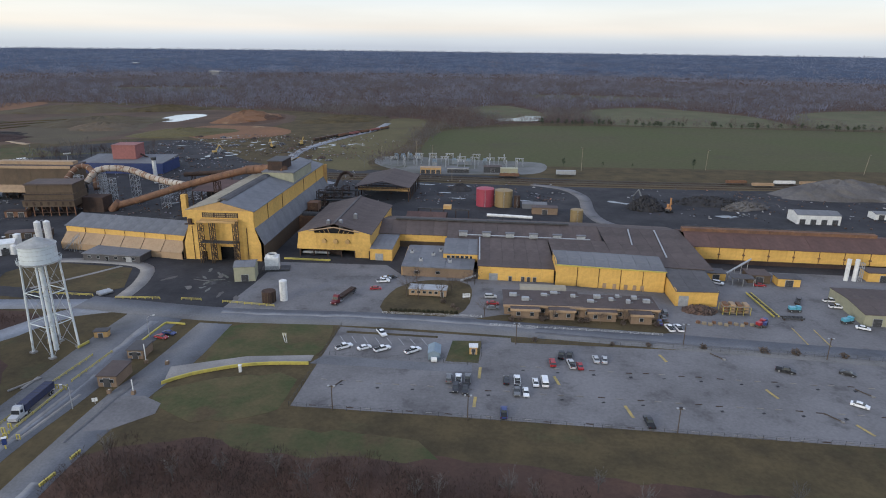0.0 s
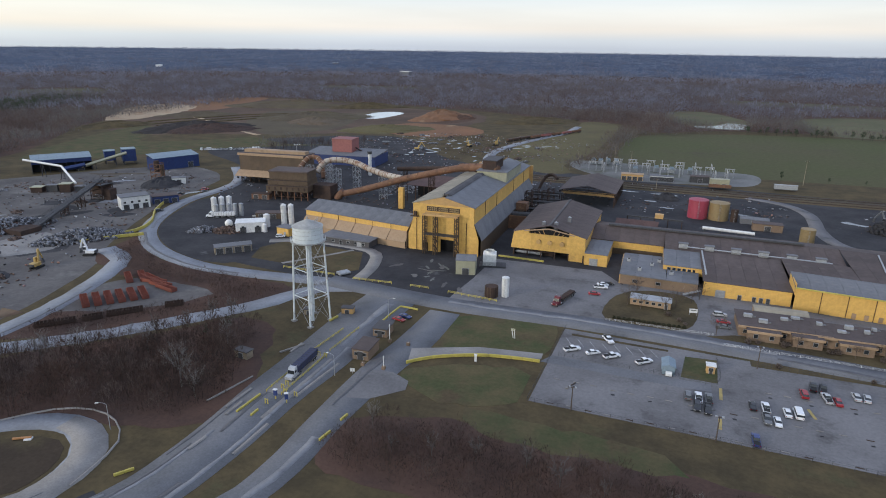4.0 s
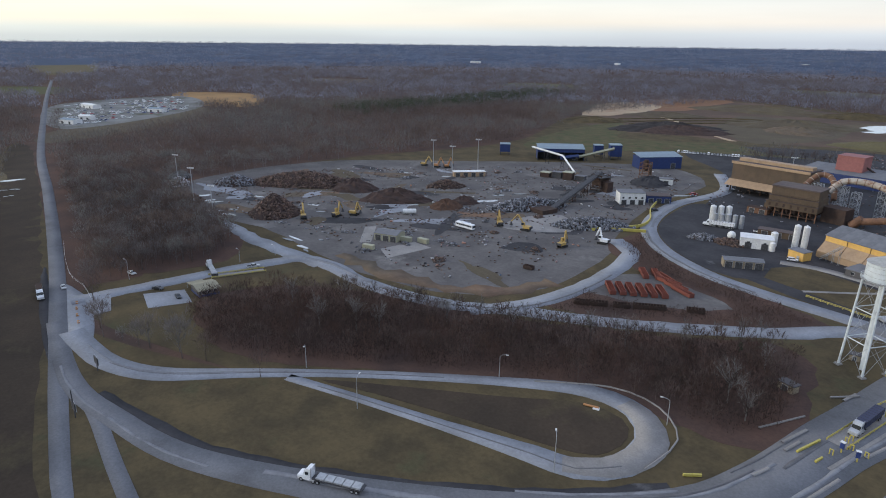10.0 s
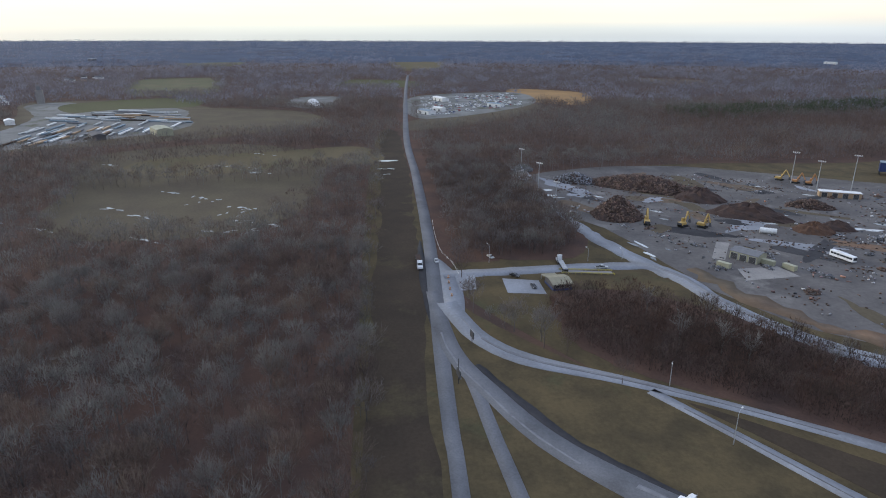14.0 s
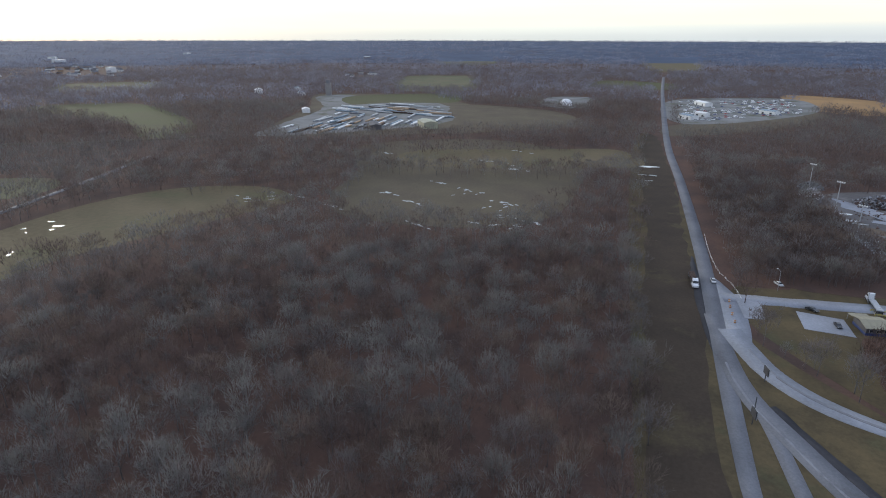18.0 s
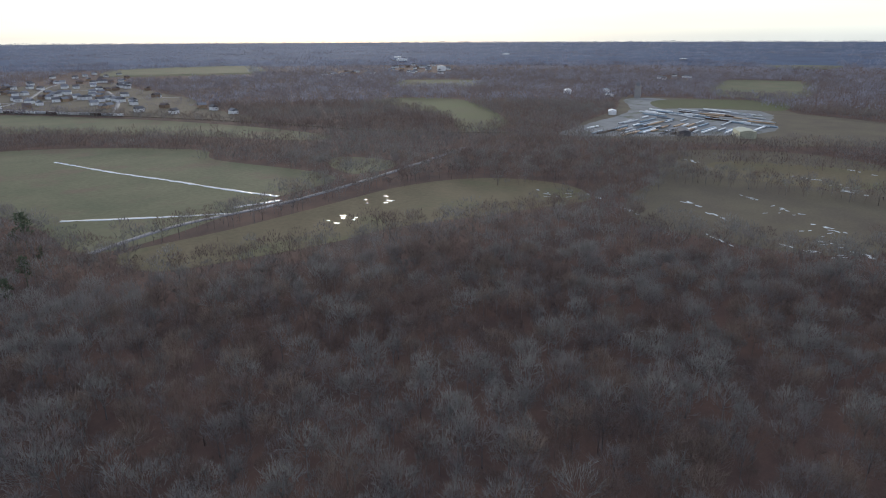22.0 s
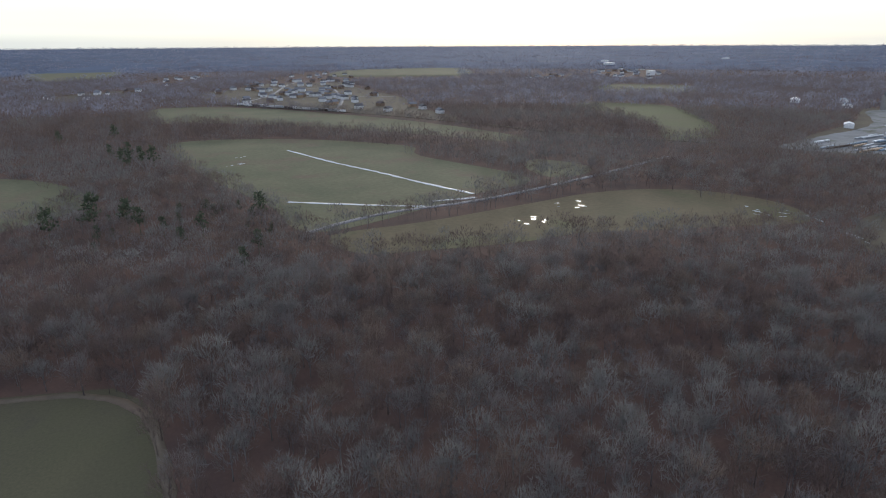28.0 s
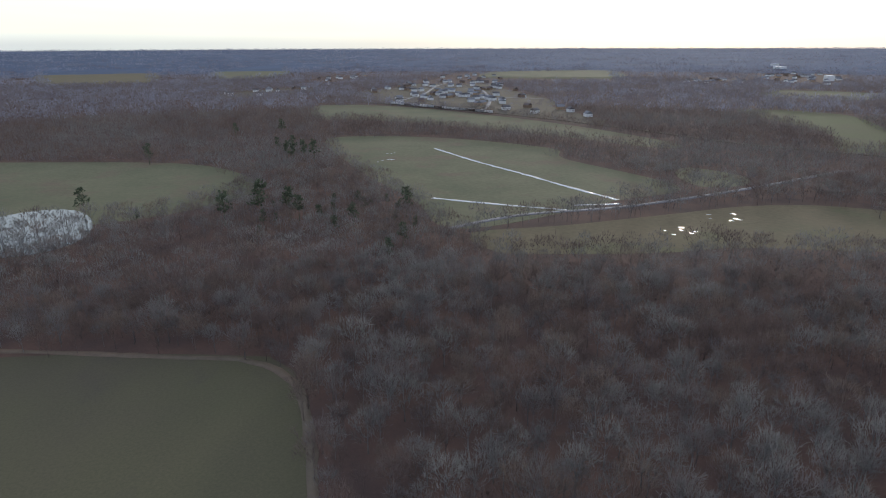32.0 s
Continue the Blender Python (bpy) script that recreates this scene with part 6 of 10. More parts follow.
# ---------------------------------------------------------------- water tower
def water_tower():
    o = thing("water_tower", -135.0, 176.3, -21, 0, "old white steel water tower with a grey conical roof", "water tower")
    R, Z0, Z1 = 5.25, 30.6, 36.0
    part("tank", cyl((0, 0, Z0), (0, 0, Z1), R, n=28), M["tank_white"], o)
    part("bowl", cyl((0, 0, Z0 - 1.8), (0, 0, Z0), 1.6, R, n=28), M["tank_white"], o)
    part("roof", cyl((0, 0, Z1), (0, 0, Z1 + 2.2), R + 0.25, 0.5, n=28), M["tank_roof"], o)
    part("finial", cyl((0, 0, Z1 + 2.2), (0, 0, Z1 + 3.0), 0.25, n=8), M["steel"], o)
    bal = part("balcony", cyl((0, 0, Z0 - 0.1), (0, 0, Z0 + 0.05), R + 0.9, n=28), M["tank_roof"], o)
    bm = bmesh.new()
    for i in range(28):
        a, b = 2 * math.pi * i / 28, 2 * math.pi * (i + 1) / 28
        p, q = ((R + 0.85) * math.cos(a), (R + 0.85) * math.sin(a)), ((R + 0.85) * math.cos(b), (R + 0.85) * math.sin(b))
        bar((*p, Z0), (*p, Z0 + 1.1), 0.06, bm)
        for z in (0.55, 1.1):
            bar((*p, Z0 + z), (*q, Z0 + z), 0.05, bm)
    part("railing", bm, M["tank_white"], bal)
    for k in range(3):
        part("seam", cyl((0, 0, Z0 + 1.4 + 1.5 * k), (0, 0, Z0 + 1.46 + 1.5 * k), R + 0.03, n=28), M["tank_roof"], o)
    part("riser", cyl((0, 0, 0), (0, 0, Z0 - 1.5), 0.75, n=14), M["tank_white"], o, "thick white riser pipe")
    legs = []
    for i in range(4):
        a = math.pi / 4 + i * math.pi / 2
        foot, head = Vector((6.5 * math.cos(a), 6.5 * math.sin(a), 0)), Vector((R * math.cos(a), R * math.sin(a), Z0 + 0.4))
        legs.append((foot, head))
        part("leg", cyl(foot, head, 0.36, 0.32, n=8), M["tank_white"], o)
        part("footing", box(foot.x - 0.9, foot.x + 0.9, foot.y - 0.9, foot.y + 0.9, 0, 0.5), M["concrete"], o)
    at = lambda i, f: legs[i % 4][0].lerp(legs[i % 4][1], f)
    for lo, hi in ((0.0, 0.33), (0.33, 0.66), (0.66, 0.97)):
        for i in range(4):
            part("strut", cyl(at(i, hi), at(i + 1, hi), 0.17, n=6), M["tank_white"], o)
            part("rod", cyl(at(i, lo), at(i + 1, hi), 0.06, n=5), M["steel"], o)
            part("rod", cyl(at(i + 1, lo), at(i, hi), 0.06, n=5), M["steel"], o)
            part("rod", cyl(at(i, hi), (0, 0, at(i, hi).z), 0.05, n=5), M["steel"], o)
    v = shed(-139.5, 181.5, 20, 3.0, 2.4, 2.0, M["wood"], M["roof_dark"], "small weathered pump hut under the tower", flat=True, name="pump_hut")
    shed(-126, 187, 10, 4.2, 2.6, 2.2, M["yellow_old"], M["roof_dark"], "small yellow equipment shed beside the tower", flat=True, name="equipment_shed")
    s = shed(-141.4, 144.2, -8, 5.0, 2.8, 2.4, M["wood"], M["roof_dark"], "weathered wooden garden shed on the grass", flat=True, name="wooden_shed")


water_tower()


# ---------------------------------------------------------------- filter house, ducts and the rest of the melt works
def filter_house():
    o = thing("filter_house", -284, 386, 4, 0, "large dark brown filter house with hoppers and vents", "filter house")
    for i in range(6):
        part("wall_panel", box(-25 + i * 8.4 + 0.04, -25 + (i + 1) * 8.4 - 0.04, -9, -8.8, 6, 20), M["brown"], o)
    part("body", box(-25, 25.4, -8.8, 9, 6, 19.8), M["brown"], o)
    part("roof", box(-25.6, 26, -9.6, 9.6, 19.8, 20.6), M["roof_brown"], o)
    part("ridge_duct", box(-24, 24.5, -3, 3, 20.6, 22.6), M["tan"], o, "pale roof duct")
    part("cornice", box(-25.8, 26.2, -9.9, -9.5, 19.2, 20.9), M["tan"], o)
    roof(o, (-26, -15, 5.2), (8, -15, 5.2), (8, -9, 8.6), (-26, -9, 8.6), 6, M["tan"], 0.3, "canopy_panel", "pale lean-to canopy")
    for i in range(8):
        part("hopper", cyl((-22 + i * 6.4, -4, 1.8), (-22 + i * 6.4, -4, 6), 0.5, 2.6, n=4), M["rust_dark"], o)
        part("column", box(-25 + i * 7.1, -24.4 + i * 7.1, -8.8, -8.2, 0, 6), M["rust_dark"], o)
        part("window", box(-24.4 + i * 4.2, -22.6 + i * 4.2, -15.1, -14.9, 3.2, 4.6), M["dark"], o)
    # black box under the filter body in place of real shade
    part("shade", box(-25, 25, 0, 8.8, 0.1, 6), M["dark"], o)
    f = thing("filter_house", -245.5, 344, 8, 0, "stepped brown filter house above rusty hoppers", "filter house")
    for z0, z1, y0, ex in ((12.6, 17.8, -6, 0), (9.4, 12.6, -7.5, 0.6), (5.6, 9.4, -9, 1.2)):
        for i in range(4):
            part("wall_panel", box(-13 - ex + i * (26 + 2 * ex) / 4 + 0.03, -13 - ex + (i + 1) * (26 + 2 * ex) / 4 - 0.03, y0 - 0.2, y0, z0, z1), M["brown"], f)
        part("tier", box(-13 - ex, 13 + ex, y0, 9, z0, z1), M["brown"], f)
        part("ledge", box(-13.4 - ex, 13.4 + ex, y0 - 0.9, y0 + 0.2, z1 - 0.25, z1), M["roof_brown"], f)
    part("roof", box(-13.5, 13.5, -6.5, 9.5, 17.8, 18.3), M["roof_brown"], f)
    bm = bmesh.new()
    for i in range(14):
        bar((-13 + i * 2, -9.8, 9.4), (-13 + i * 2, -9.8, 10.5), 0.07, bm)
        bar((-13 + i * 2, -8.3, 12.6), (-13 + i * 2, -8.3, 13.7), 0.07, bm)
    for y, z in ((-9.8, 10.5), (-8.3, 13.7)):
        bar((-13.5, y, z), (13.5, y, z), 0.07, bm)
    part("railing", bm, M["rust_dark"], f)
    for i in range(6):
        for y in (-6.5, 1, 6.5):
            part("hopper", cyl((-11 + i * 4.4, y, 2.0), (-11 + i * 4.4, y, 5.6), 0.4, 2.4, n=4), M["rust_dark"], f)
    for i in range(7):
        for y in (-8.5, 8):
            part("column", box(-13.6 + i * 4.5, -13.1 + i * 4.5, y - 0.25, y + 0.25, 0, 5.6), M["rust"], f)
        part("vent_door", box(-12 + i * 4 - 0.6, -12 + i * 4 + 0.6, -9.3, -9.15, 6.4, 8.4), M["rust_dark"], f)
    part("screw", cyl((-13, -6.5, 1.6), (13, -6.5, 1.6), 0.5, n=8), M["rust_dark"], f)
    shed(-262, 333, 8, 12, 5, 3.4, M["rust"], M["rust_dark"], "rusty red metal container shed", flat=True, name="container_shed", doors=2)
    shed(-262, 350, 4, 9, 6, 4.0, M["brown"], M["roof_dark"], "small brown motor house", flat=True, name="motor_house")


filter_house()


def ducts():
    o = thing("exhaust_duct", 0, 0, 0, 0, "huge rusty exhaust duct on steel supports", "duct")
    pipe("duct", [(-131, 345, 27.5), (-150, 346, 22.5), (-170, 348, 16.8), (-195, 350, 8.6), (-216, 351.5, 2.6)], 2.0, M["rust"], o, 14, rings=7.0)
    pipe("duct", [(-106, 336, 29.6), (-118, 341, 29.2), (-131, 345, 27.5)], 2.4, M["rust"], o, 14, rings=5.0)
    part("elbow", cyl((-217, 350.5, 0.2), (-212, 351, 5.5), 2.6, 2.2, n=12), M["rust"], o)
    part("dust_chamber", box(-232, -219, 346, 356, 0.1, 9), M["rust_dark"], o, "dark rusty dust chamber")
    for x, z in ((-150, 20), (-171, 14.5)):
        truss_tower(o, x, 347.5, 0, z, 3.0, M["rust_dark"], "duct_support", t=0.32, stages=4)
    part("yellow_post", box(-169.5, -166.5, 341, 344, 0, 13), M["yellow"], o, "yellow clad support post")
    w = thing("exhaust_duct", 0, 0, 0, 0, "flaking pale exhaust duct arching on lattice supports", "duct")
    pipe("duct", [(-170, 348.5, 17.5), (-184, 357, 17), (-200, 366, 18), (-212, 371, 20.4), (-224, 372, 21.6), (-234, 369, 20.5), (-238, 363, 14)], 1.9, M["flaking"], w, 14, rings=4.5, ring_m=M["rust"])
    pipe("duct", [(-238, 372, 8), (-241, 376, 16), (-246, 379, 20.5), (-252, 377, 20.5), (-255, 371, 15), (-256, 366, 10)], 1.7, M["rust"], w, 12, rings=4.0, ring_m=M["flaking"])
    for x, y, z in ((-188, 360, 15), (-212, 371, 18.5), (-232, 369, 18), (-222, 362, 17), (-246, 368, 17), (-253, 375, 16), (-240, 382, 16)):
        truss_tower(w, x, y, 0, z, 4.0, M["steel"], "lattice_support", t=0.24, stages=5)
    d = thing("exhaust_duct", 0, 0, 0, 0, "dark soot-black overhead duct", "duct")
    pipe("duct", [(-196, 404, 12), (-165, 404, 14.5), (-140, 400, 17), (-128, 396, 17.2)], 1.5, M["rust_dark"], d, 12, rings=9)
    for x in (-190, -165, -140):
        truss_tower(d, x, 404 - (3 if x > -150 else 0), 0, 12.5, 2.2, M["rust_dark"], "duct_support", t=0.26, stages=3)
    s = thing("exhaust_stack", -230, 430, 0, 0, "white exhaust stack with a dark cap", "chimney")
    part("shaft", cyl((0, 0, 0), (0, 0, 16.5), 1.5, 1.35, n=14), M["white"], s)
    part("cap", cyl((0, 0, 16.5), (0, 0, 18.6), 1.7, 1.9, n=14), M["steel_dark"], s)
    # low dark hall behind the duct, open to the south
    h = thing("scrap_bay", -150, 372, -2, 0, "long dark-roofed open bay between the ducts", "shed")
    roof(h, (-22, -12, 11), (20, -12, 11), (20, 16, 12.6), (-22, 16, 12.6), 7, M["roof_red"])
    for i in range(8):
        part("column", box(-21.6 + i * 5.9, -21.1 + i * 5.9, -11.6, -11.1, 0, 10.8), M["rust_dark"], h)
    part("back_wall", box(-22, 20, 15.6, 15.9, 0, 12), M["brown"], h)
    # black wall standing in for the bay's inner shade
    part("shade", box(-21, 19, 6, 7, 0.1, 9), M["dark"], h)
    # steelwork east of the hall
    e = thing("pipe_gantry", -84, 372, -2, 0, "rusty pipe gantry and platforms behind the hall", "gantry")
    for k in range(4):
        truss_tower(e, -6 + (k % 2) * 8, -20 + k * 9, 0, 15 - k, 4.0, M["rust_dark"], "gantry_tower", t=0.3, stages=4)
    for k in range(5):
        part("pipe", cyl((-11, -26 + k * 9, 6 + k % 3 * 2.5), (9, -24 + k * 9, 6 + k % 3 * 2.5), 0.7, n=8), M["steel_dark"], e)
    pipe("pipe", [(-9, 24, 8), (-6, 27, 15), (-1, 25, 17.5), (3, 20, 16)], 1.0, M["rust_dark"], e, 10)
    part("dust_box", box(-10, -4, -34, -28, 6.5, 11), M["rust"], e)
    for px, py in ((-9.6, -33.6), (-4.4, -33.6), (-4.4, -28.4), (-9.6, -28.4)):
        part("post", bar((px, py, 0), (px, py, 6.5), 0.3), M["rust_dark"], e)
    part("horizontal_tank", cyl((-11, -42, 6.2), (6, -42, 6.2), 1.8, n=14), M["steel_dark"], e)
    for px in (-9, 4):
        part("saddle", box(px - 0.6, px + 0.6, -43.6, -40.4, 0, 5.4), M["rust_dark"], e)
    part("brown_wall", box(-12.5, 3, -50, -49.6, 0, 7.6), M["rust"], e)


ducts()


def back_works():
    o = thing("red_house", -276, 480, 4, 0, "tall faded-red box house on a blue-walled hall", "building")
    part("house", box(-9, 9, -8, 8, 9, 19.5), M["red_sheet"], o)
    part("house_roof", box(-9.3, 9.3, -8.3, 8.3, 19.5, 20.0), M["red_sheet"], o)
    roof(o, (-30, -20, 8.2), (34, -20, 8.2), (34, 12, 10), (-30, 12, 10), 8, M["roof_grey"])
    wall(o, (-30, -20), (34, -20), 0, 8, 8, M["blue"], 0.3)
    part("end_wall", box(33.8, 34.1, -20, 12, 0, 8.2), M["blue"], o)
    part("chute", bar((9, 0, 12), (16, 0, 8.5), 1.0), M["rust_dark"], o)
    blue = ((-460, 358, 52, 40, 16, 10.2, "large blue metal hall with a pale roof"), (-390, 400, 64, 36, 14, 9.8, "blue metal hall with a pale roof"))
    for x, y, rz, sx, sy, h, label in blue:
        b = thing("blue_hall", x, y, rz, 0, label, "factory hall")
        n = 7
        wall(b, (-sx / 2, -sy / 2), (sx / 2, -sy / 2), 0.0 if sx < 38 else h - 3.2, h, n, M["blue"], 0.2)
        if sx >= 38:
            for i in range(n + 1):
                part("column", box(-sx / 2 + i * sx / n - 0.2, -sx / 2 + i * sx / n + 0.2, -sy / 2 - 0.1, -sy / 2 + 0.3, 0, h - 3.2), M["steel_dark"], b)
            # hall's inside shade, added as a black sheet
            part("shade", box(-sx / 2, sx / 2, -1, 0, 0.1, h - 1), M["dark"], b)
        wall(b, (sx / 2, sy / 2), (-sx / 2, sy / 2), 0, h, n, M["blue"], 0.2)
        for s in (-1, 1):
            part("end_wall", box(s * sx / 2 - 0.1, s * sx / 2 + 0.1, -sy / 2 + 0.1, sy / 2 - 0.1, 0, h), M["blue"], b)
        roof(b, (-sx / 2 - 0.4, -sy / 2 - 0.4, h), (sx / 2 + 0.4, -sy / 2 - 0.4, h), (sx / 2 + 0.4, sy / 2 + 0.4, h + 2.0), (-sx / 2 - 0.4, sy / 2 + 0.4, h + 2.0), n, M["pale_blue"])
        door(b, sx * 0.3, -sy / 2 - 0.1, 4, 4.5, M["steel_dark"])
    for x, y, s, h in ((-503, 331, 9, 9.6), (-449, 394, 8, 10.6), (-434, 399, 10, 12.6)):
        t = thing("blue_tower", x, y, 52, 0, "blue metal transfer tower with a pale top", "tower", "blue transfer towers")
        part("body", box(-s / 2, s / 2, -s / 2, s / 2, 3, h), M["blue"], t)
        part("top", box(-s / 2 - 0.2, s / 2 + 0.2, -s / 2 - 0.2, s / 2 + 0.2, h, h + 0.5), M["pale_blue"], t)
        for px in (-1, 1):
            for py in (-1, 1):
                part("leg", box(px * s * 0.42 - 0.3, px * s * 0.42 + 0.3, py * s * 0.42 - 0.3, py * s * 0.42 + 0.3, 0, 3), M["steel_dark"], t)
    c = thing("conveyor", -431, 378, 0, 0, "pale inclined conveyor between blue towers", "conveyor")
    part("gallery", bar((-14, -16, 3.0), (2, 14, 10.5), 1.8), M["pale_green"], c)
    part("chute", bar((-22, -26, 2.2), (-12, -14, 4.5), 2.4), M["blue"], c)
    for f in (0.3, 0.75):
        part("trestle", bar((-14 + 16 * f, -16 + 30 * f, 0), (-14 + 16 * f, -16 + 30 * f, 3 + 7.5 * f), 0.5), M["steel_dark"], c)
    # shredder works
    s = thing("shredder", -356, 296, 0, 0, "dark rusty shredder tower with inclined conveyors", "shredder")
    truss_tower(s, 0, 0, 0, 11, 9, M["rust_dark"], "frame", t=0.5, stages=4)
    part("mill_box", box(-4, 4, -4, 4, 3.5, 9.6), M["rust_dark"], s)
    part("platform", box(-6, 6, -6, 6, 9.6, 10.0), M["steel_dark"], s)
    part("motor_house", box(3.5, 9, -2.5, 3, 0, 7), M["rust_dark"], s)
    infeed = part("infeed_conveyor", slab((23.0, -69.5, 2.4), (26.5, -67.5, 2.4), (-2.0, 4.0, 12.0), (-5.5, 2.0, 12.0), 1.1), M["steel_dark"], s, "long dark infeed conveyor")
    for side in (0, 1):
        bm = bmesh.new()
        a, b_ = Vector((23.0 + 3.5 * side, -69.5 + 2 * side, 2.4)), Vector((-5.5 + 3.5 * side, 2 + 2 * side, 12.0))
        for k in range(24):
            p, q = a.lerp(b_, k / 24), a.lerp(b_, (k + 1) / 24)
            bar(p, p + Vector((0, 0, 1.5)), 0.14, bm)
            bar(p + Vector((0, 0, 1.5)), q + Vector((0, 0, 1.5)), 0.12, bm)
            bar(p, q + Vector((0, 0, 1.5)), 0.09, bm)
        part("side_truss", bm, M["steel_dark"], infeed)
    for f in (0.15, 0.4, 0.65):
        p = Vector((24.7, -68.5, 2.4)).lerp(Vector((-3.7, 3, 12)), f)
        truss_tower(s, p.x, p.y, 0, p.z - 1.0, 3, M["rust_dark"], "trestle", t=0.35, stages=2)
    part("feed_deck", box(17, 29, -80, -68, 0.1, 2.6), M["rust_dark"], s, "rusty feed deck")
    w = thing("stacker_conveyor", 0, 0, 0, 0, "long white stacking conveyor on a tall boom", "conveyor")
    part("boom", bar((-471, 335, 11.0), (-430, 332, 9.6), 1.2), M["white"], w)
    part("boom", bar((-430, 332, 9.6), (-398, 314, 3.0), 1.2), M["white"], w)
    for p in ((-450, 333.5, 10.2), (-430, 332, 9.4), (-412, 322, 5.8)):
        part("trestle", bar((p[0] - 2, p[1], 0), p, 0.4), M["steel_dark"], w)
        part("trestle", bar((p[0] + 2, p[1], 0), p, 0.4), M["steel_dark"], w)
    k = thing("sorting_line", -398, 300, 25, 0, "low grey sorting line with pale canopies", "machine")
    for i in range(4):
        part("unit", box(-16 + i * 9, -9 + i * 9, -3 + i % 2 * 2, 3, 0.2, 3.4 + i % 3), M["steel_dark"] if i % 2 else M["rust_dark"], k)
        part("canopy", box(-16.4 + i * 9, -8.6 + i * 9, -3.4 + i % 2 * 2, 3.4, 3.6 + i % 3, 3.9 + i % 3), M["roof_grey"] if i % 2 else M["pale_green"], k)
    p = shed(-321, 286, 55, 16, 11, 7.4, M["white"], M["roof_grey"], "two-storey pale blue-white control building", flat=True, name="control_building", doors=3, windows=4)
    shed(-313, 303, 50, 15, 9, 4.6, M["blue"], M["roof_brown"], "low blue workshop with a brown roof", flat=True, name="workshop", doors=3)
    r = thing("rust_tower", -366, 356, 20, 0, "rusty separator tower with pipes", "tower")
    truss_tower(r, 0, 0, 0, 12, 7, M["rust"], "frame", t=0.4, stages=4)
    part("cyclone", cyl((0, 0, 6), (0, 0, 14), 1.8, n=12), M["rust_dark"], r)
    part("cyclone", cyl((3, 1, 3), (3, 1, 11), 1.2, n=12), M["brown"], r)
    shed(-344, 352, 40, 9, 6, 4.2, M["white"], M["roof_grey"], "small white cabin with a grey roof", flat=True, name="cabin")


back_works()


# ---------------------------------------------------------------- gas plant, tanks and stores
for dx, dy in ((-263, 287), (-260, 290), (-257, 293)):
    tank("gas_tank", dx, dy, 1.6, 10.4, M["white"], "tall white gas tank of a row", cone=0.8, group="tall white gas tanks", bands=1, n=14)
for i in range(5):
    tank("gas_tank", -259 + i * 2.8, 283.5 + i * 2.0, 1.3, 7.4, M["steel"], "grey steel gas tank of a row", cone=0.5, group="grey gas tanks", bands=1, n=12, ladder=False)
for dx, dy in ((-211.6, 279.5), (-207.9, 281.0)):
    tank("gas_tank", dx, dy, 1.5, 12.6, M["white"], "tall white twin gas tank", cone=0.9, group="twin white tanks", bands=2, n=16)
tank("gas_tank", -221, 277, 1.7, 7.0, M["white"], "short white gas tank by the plant house", cone=0.6, n=14)
tank("gas_tank", -216.5, 268, 1.4, 4.2, M["white"], "small white round tank", cone=0.8, n=14, ladder=False)
bt = thing("ball_tank", -237.5, 266, 0, 0, "round white ball tank on legs", "tank")
bm = bmesh.new()
bmesh.ops.create_uvsphere(bm, u_segments=14, v_segments=9, radius=2.1, matrix=Matrix.Translation((0, 0, 3.2)))
part("shell", bm, M["white"], bt, smooth=True)
for a in range(4):
    part("leg", bar((1.6 * math.cos(a * 1.57), 1.6 * math.sin(a * 1.57), 0), (1.4 * math.cos(a * 1.57), 1.4 * math.sin(a * 1.57), 2.4), 0.2), M["steel"], bt)
shed(-225, 268, 32, 15, 9, 5.2, M["white"], M["white"], "white flat-roofed gas plant building", flat=True, name="gas_plant", doors=2, windows=2)
shed(-228, 295, 20, 20, 6, 3.2, M["brown"], M["roof_brown"], "long low brown store", flat=True, name="store", doors=3)
shed(-211.5, 234, 42, 17, 6, 3.6, M["wood"], M["roof_grey"], "long weathered shed with a grey roof", name="long_shed", doors=4, rise=0.8)
tank("oil_tank", 5.2, 387, 5.6, 11.0, M["red_tank"], "large faded red oil tank", cone=0.5, roof_m=M["red_tank"], n=26)
tank("oil_tank", 16.8, 386.5, 5.6, 10.2, M["ochre_tank"], "large ochre oil tank with a stained foot", cone=0.5, roof_m=M["ochre_tank"], n=26)
tank("oil_tank", 25.2, 384, 2.0, 7.4, M["rust_dark"], "narrow dark upright tank", cone=0.3, n=14)
shed(36, 384, -2, 15, 7, 3.0, M["roof_grey"], M["roof_grey"], "low grey tin shed by the tanks", name="tin_shed")
shed(41, 370, -2, 15, 6, 4.0, M["brick"], M["roof_brown"], "low tan block house by the tanks", name="block_house", flat=True)
tank("settling_tank", 57.5, 352, 3.6, 7.4, M["ochre_tank"], "round ochre settling tank", n=18, cone=0.2)
pr = thing("pipe_stack", 19, 348.5, -8, 0, "long pale steel pipe behind the mill", "pipe")
part("pipe", cyl((-13, 0, 3.4), (13, 0, 3.4), 0.9, n=10), M["white"], pr)
for k in range(4):
    part("saddle", box(-12 + k * 8, -11.4 + k * 8, -0.8, 0.8, 0, 2.8), M["steel_dark"], pr)
mc = thing("crane_bridge", -16, 352, -3, 0, "yellow travelling crane on a dark runway", "crane")
part("runway", box(-18, 12, -1, 0, 5.4, 6.2), M["steel_dark"], mc)
for k in range(5):
    part("post", box(-18 + k * 7.3, -17.5 + k * 7.3, -0.8, -0.3, 0, 5.4), M["rust_dark"], mc)
part("trolley", box(-3, 1.5, -2.2, 1.4, 6.2, 8.4), M["yellow_old"], mc)
shed(-28, 345, -3, 22, 12, 4.2, M["rust_dark"], M["roof_red"], "low rust-roofed store behind the mill", name="store", rise=1.6)
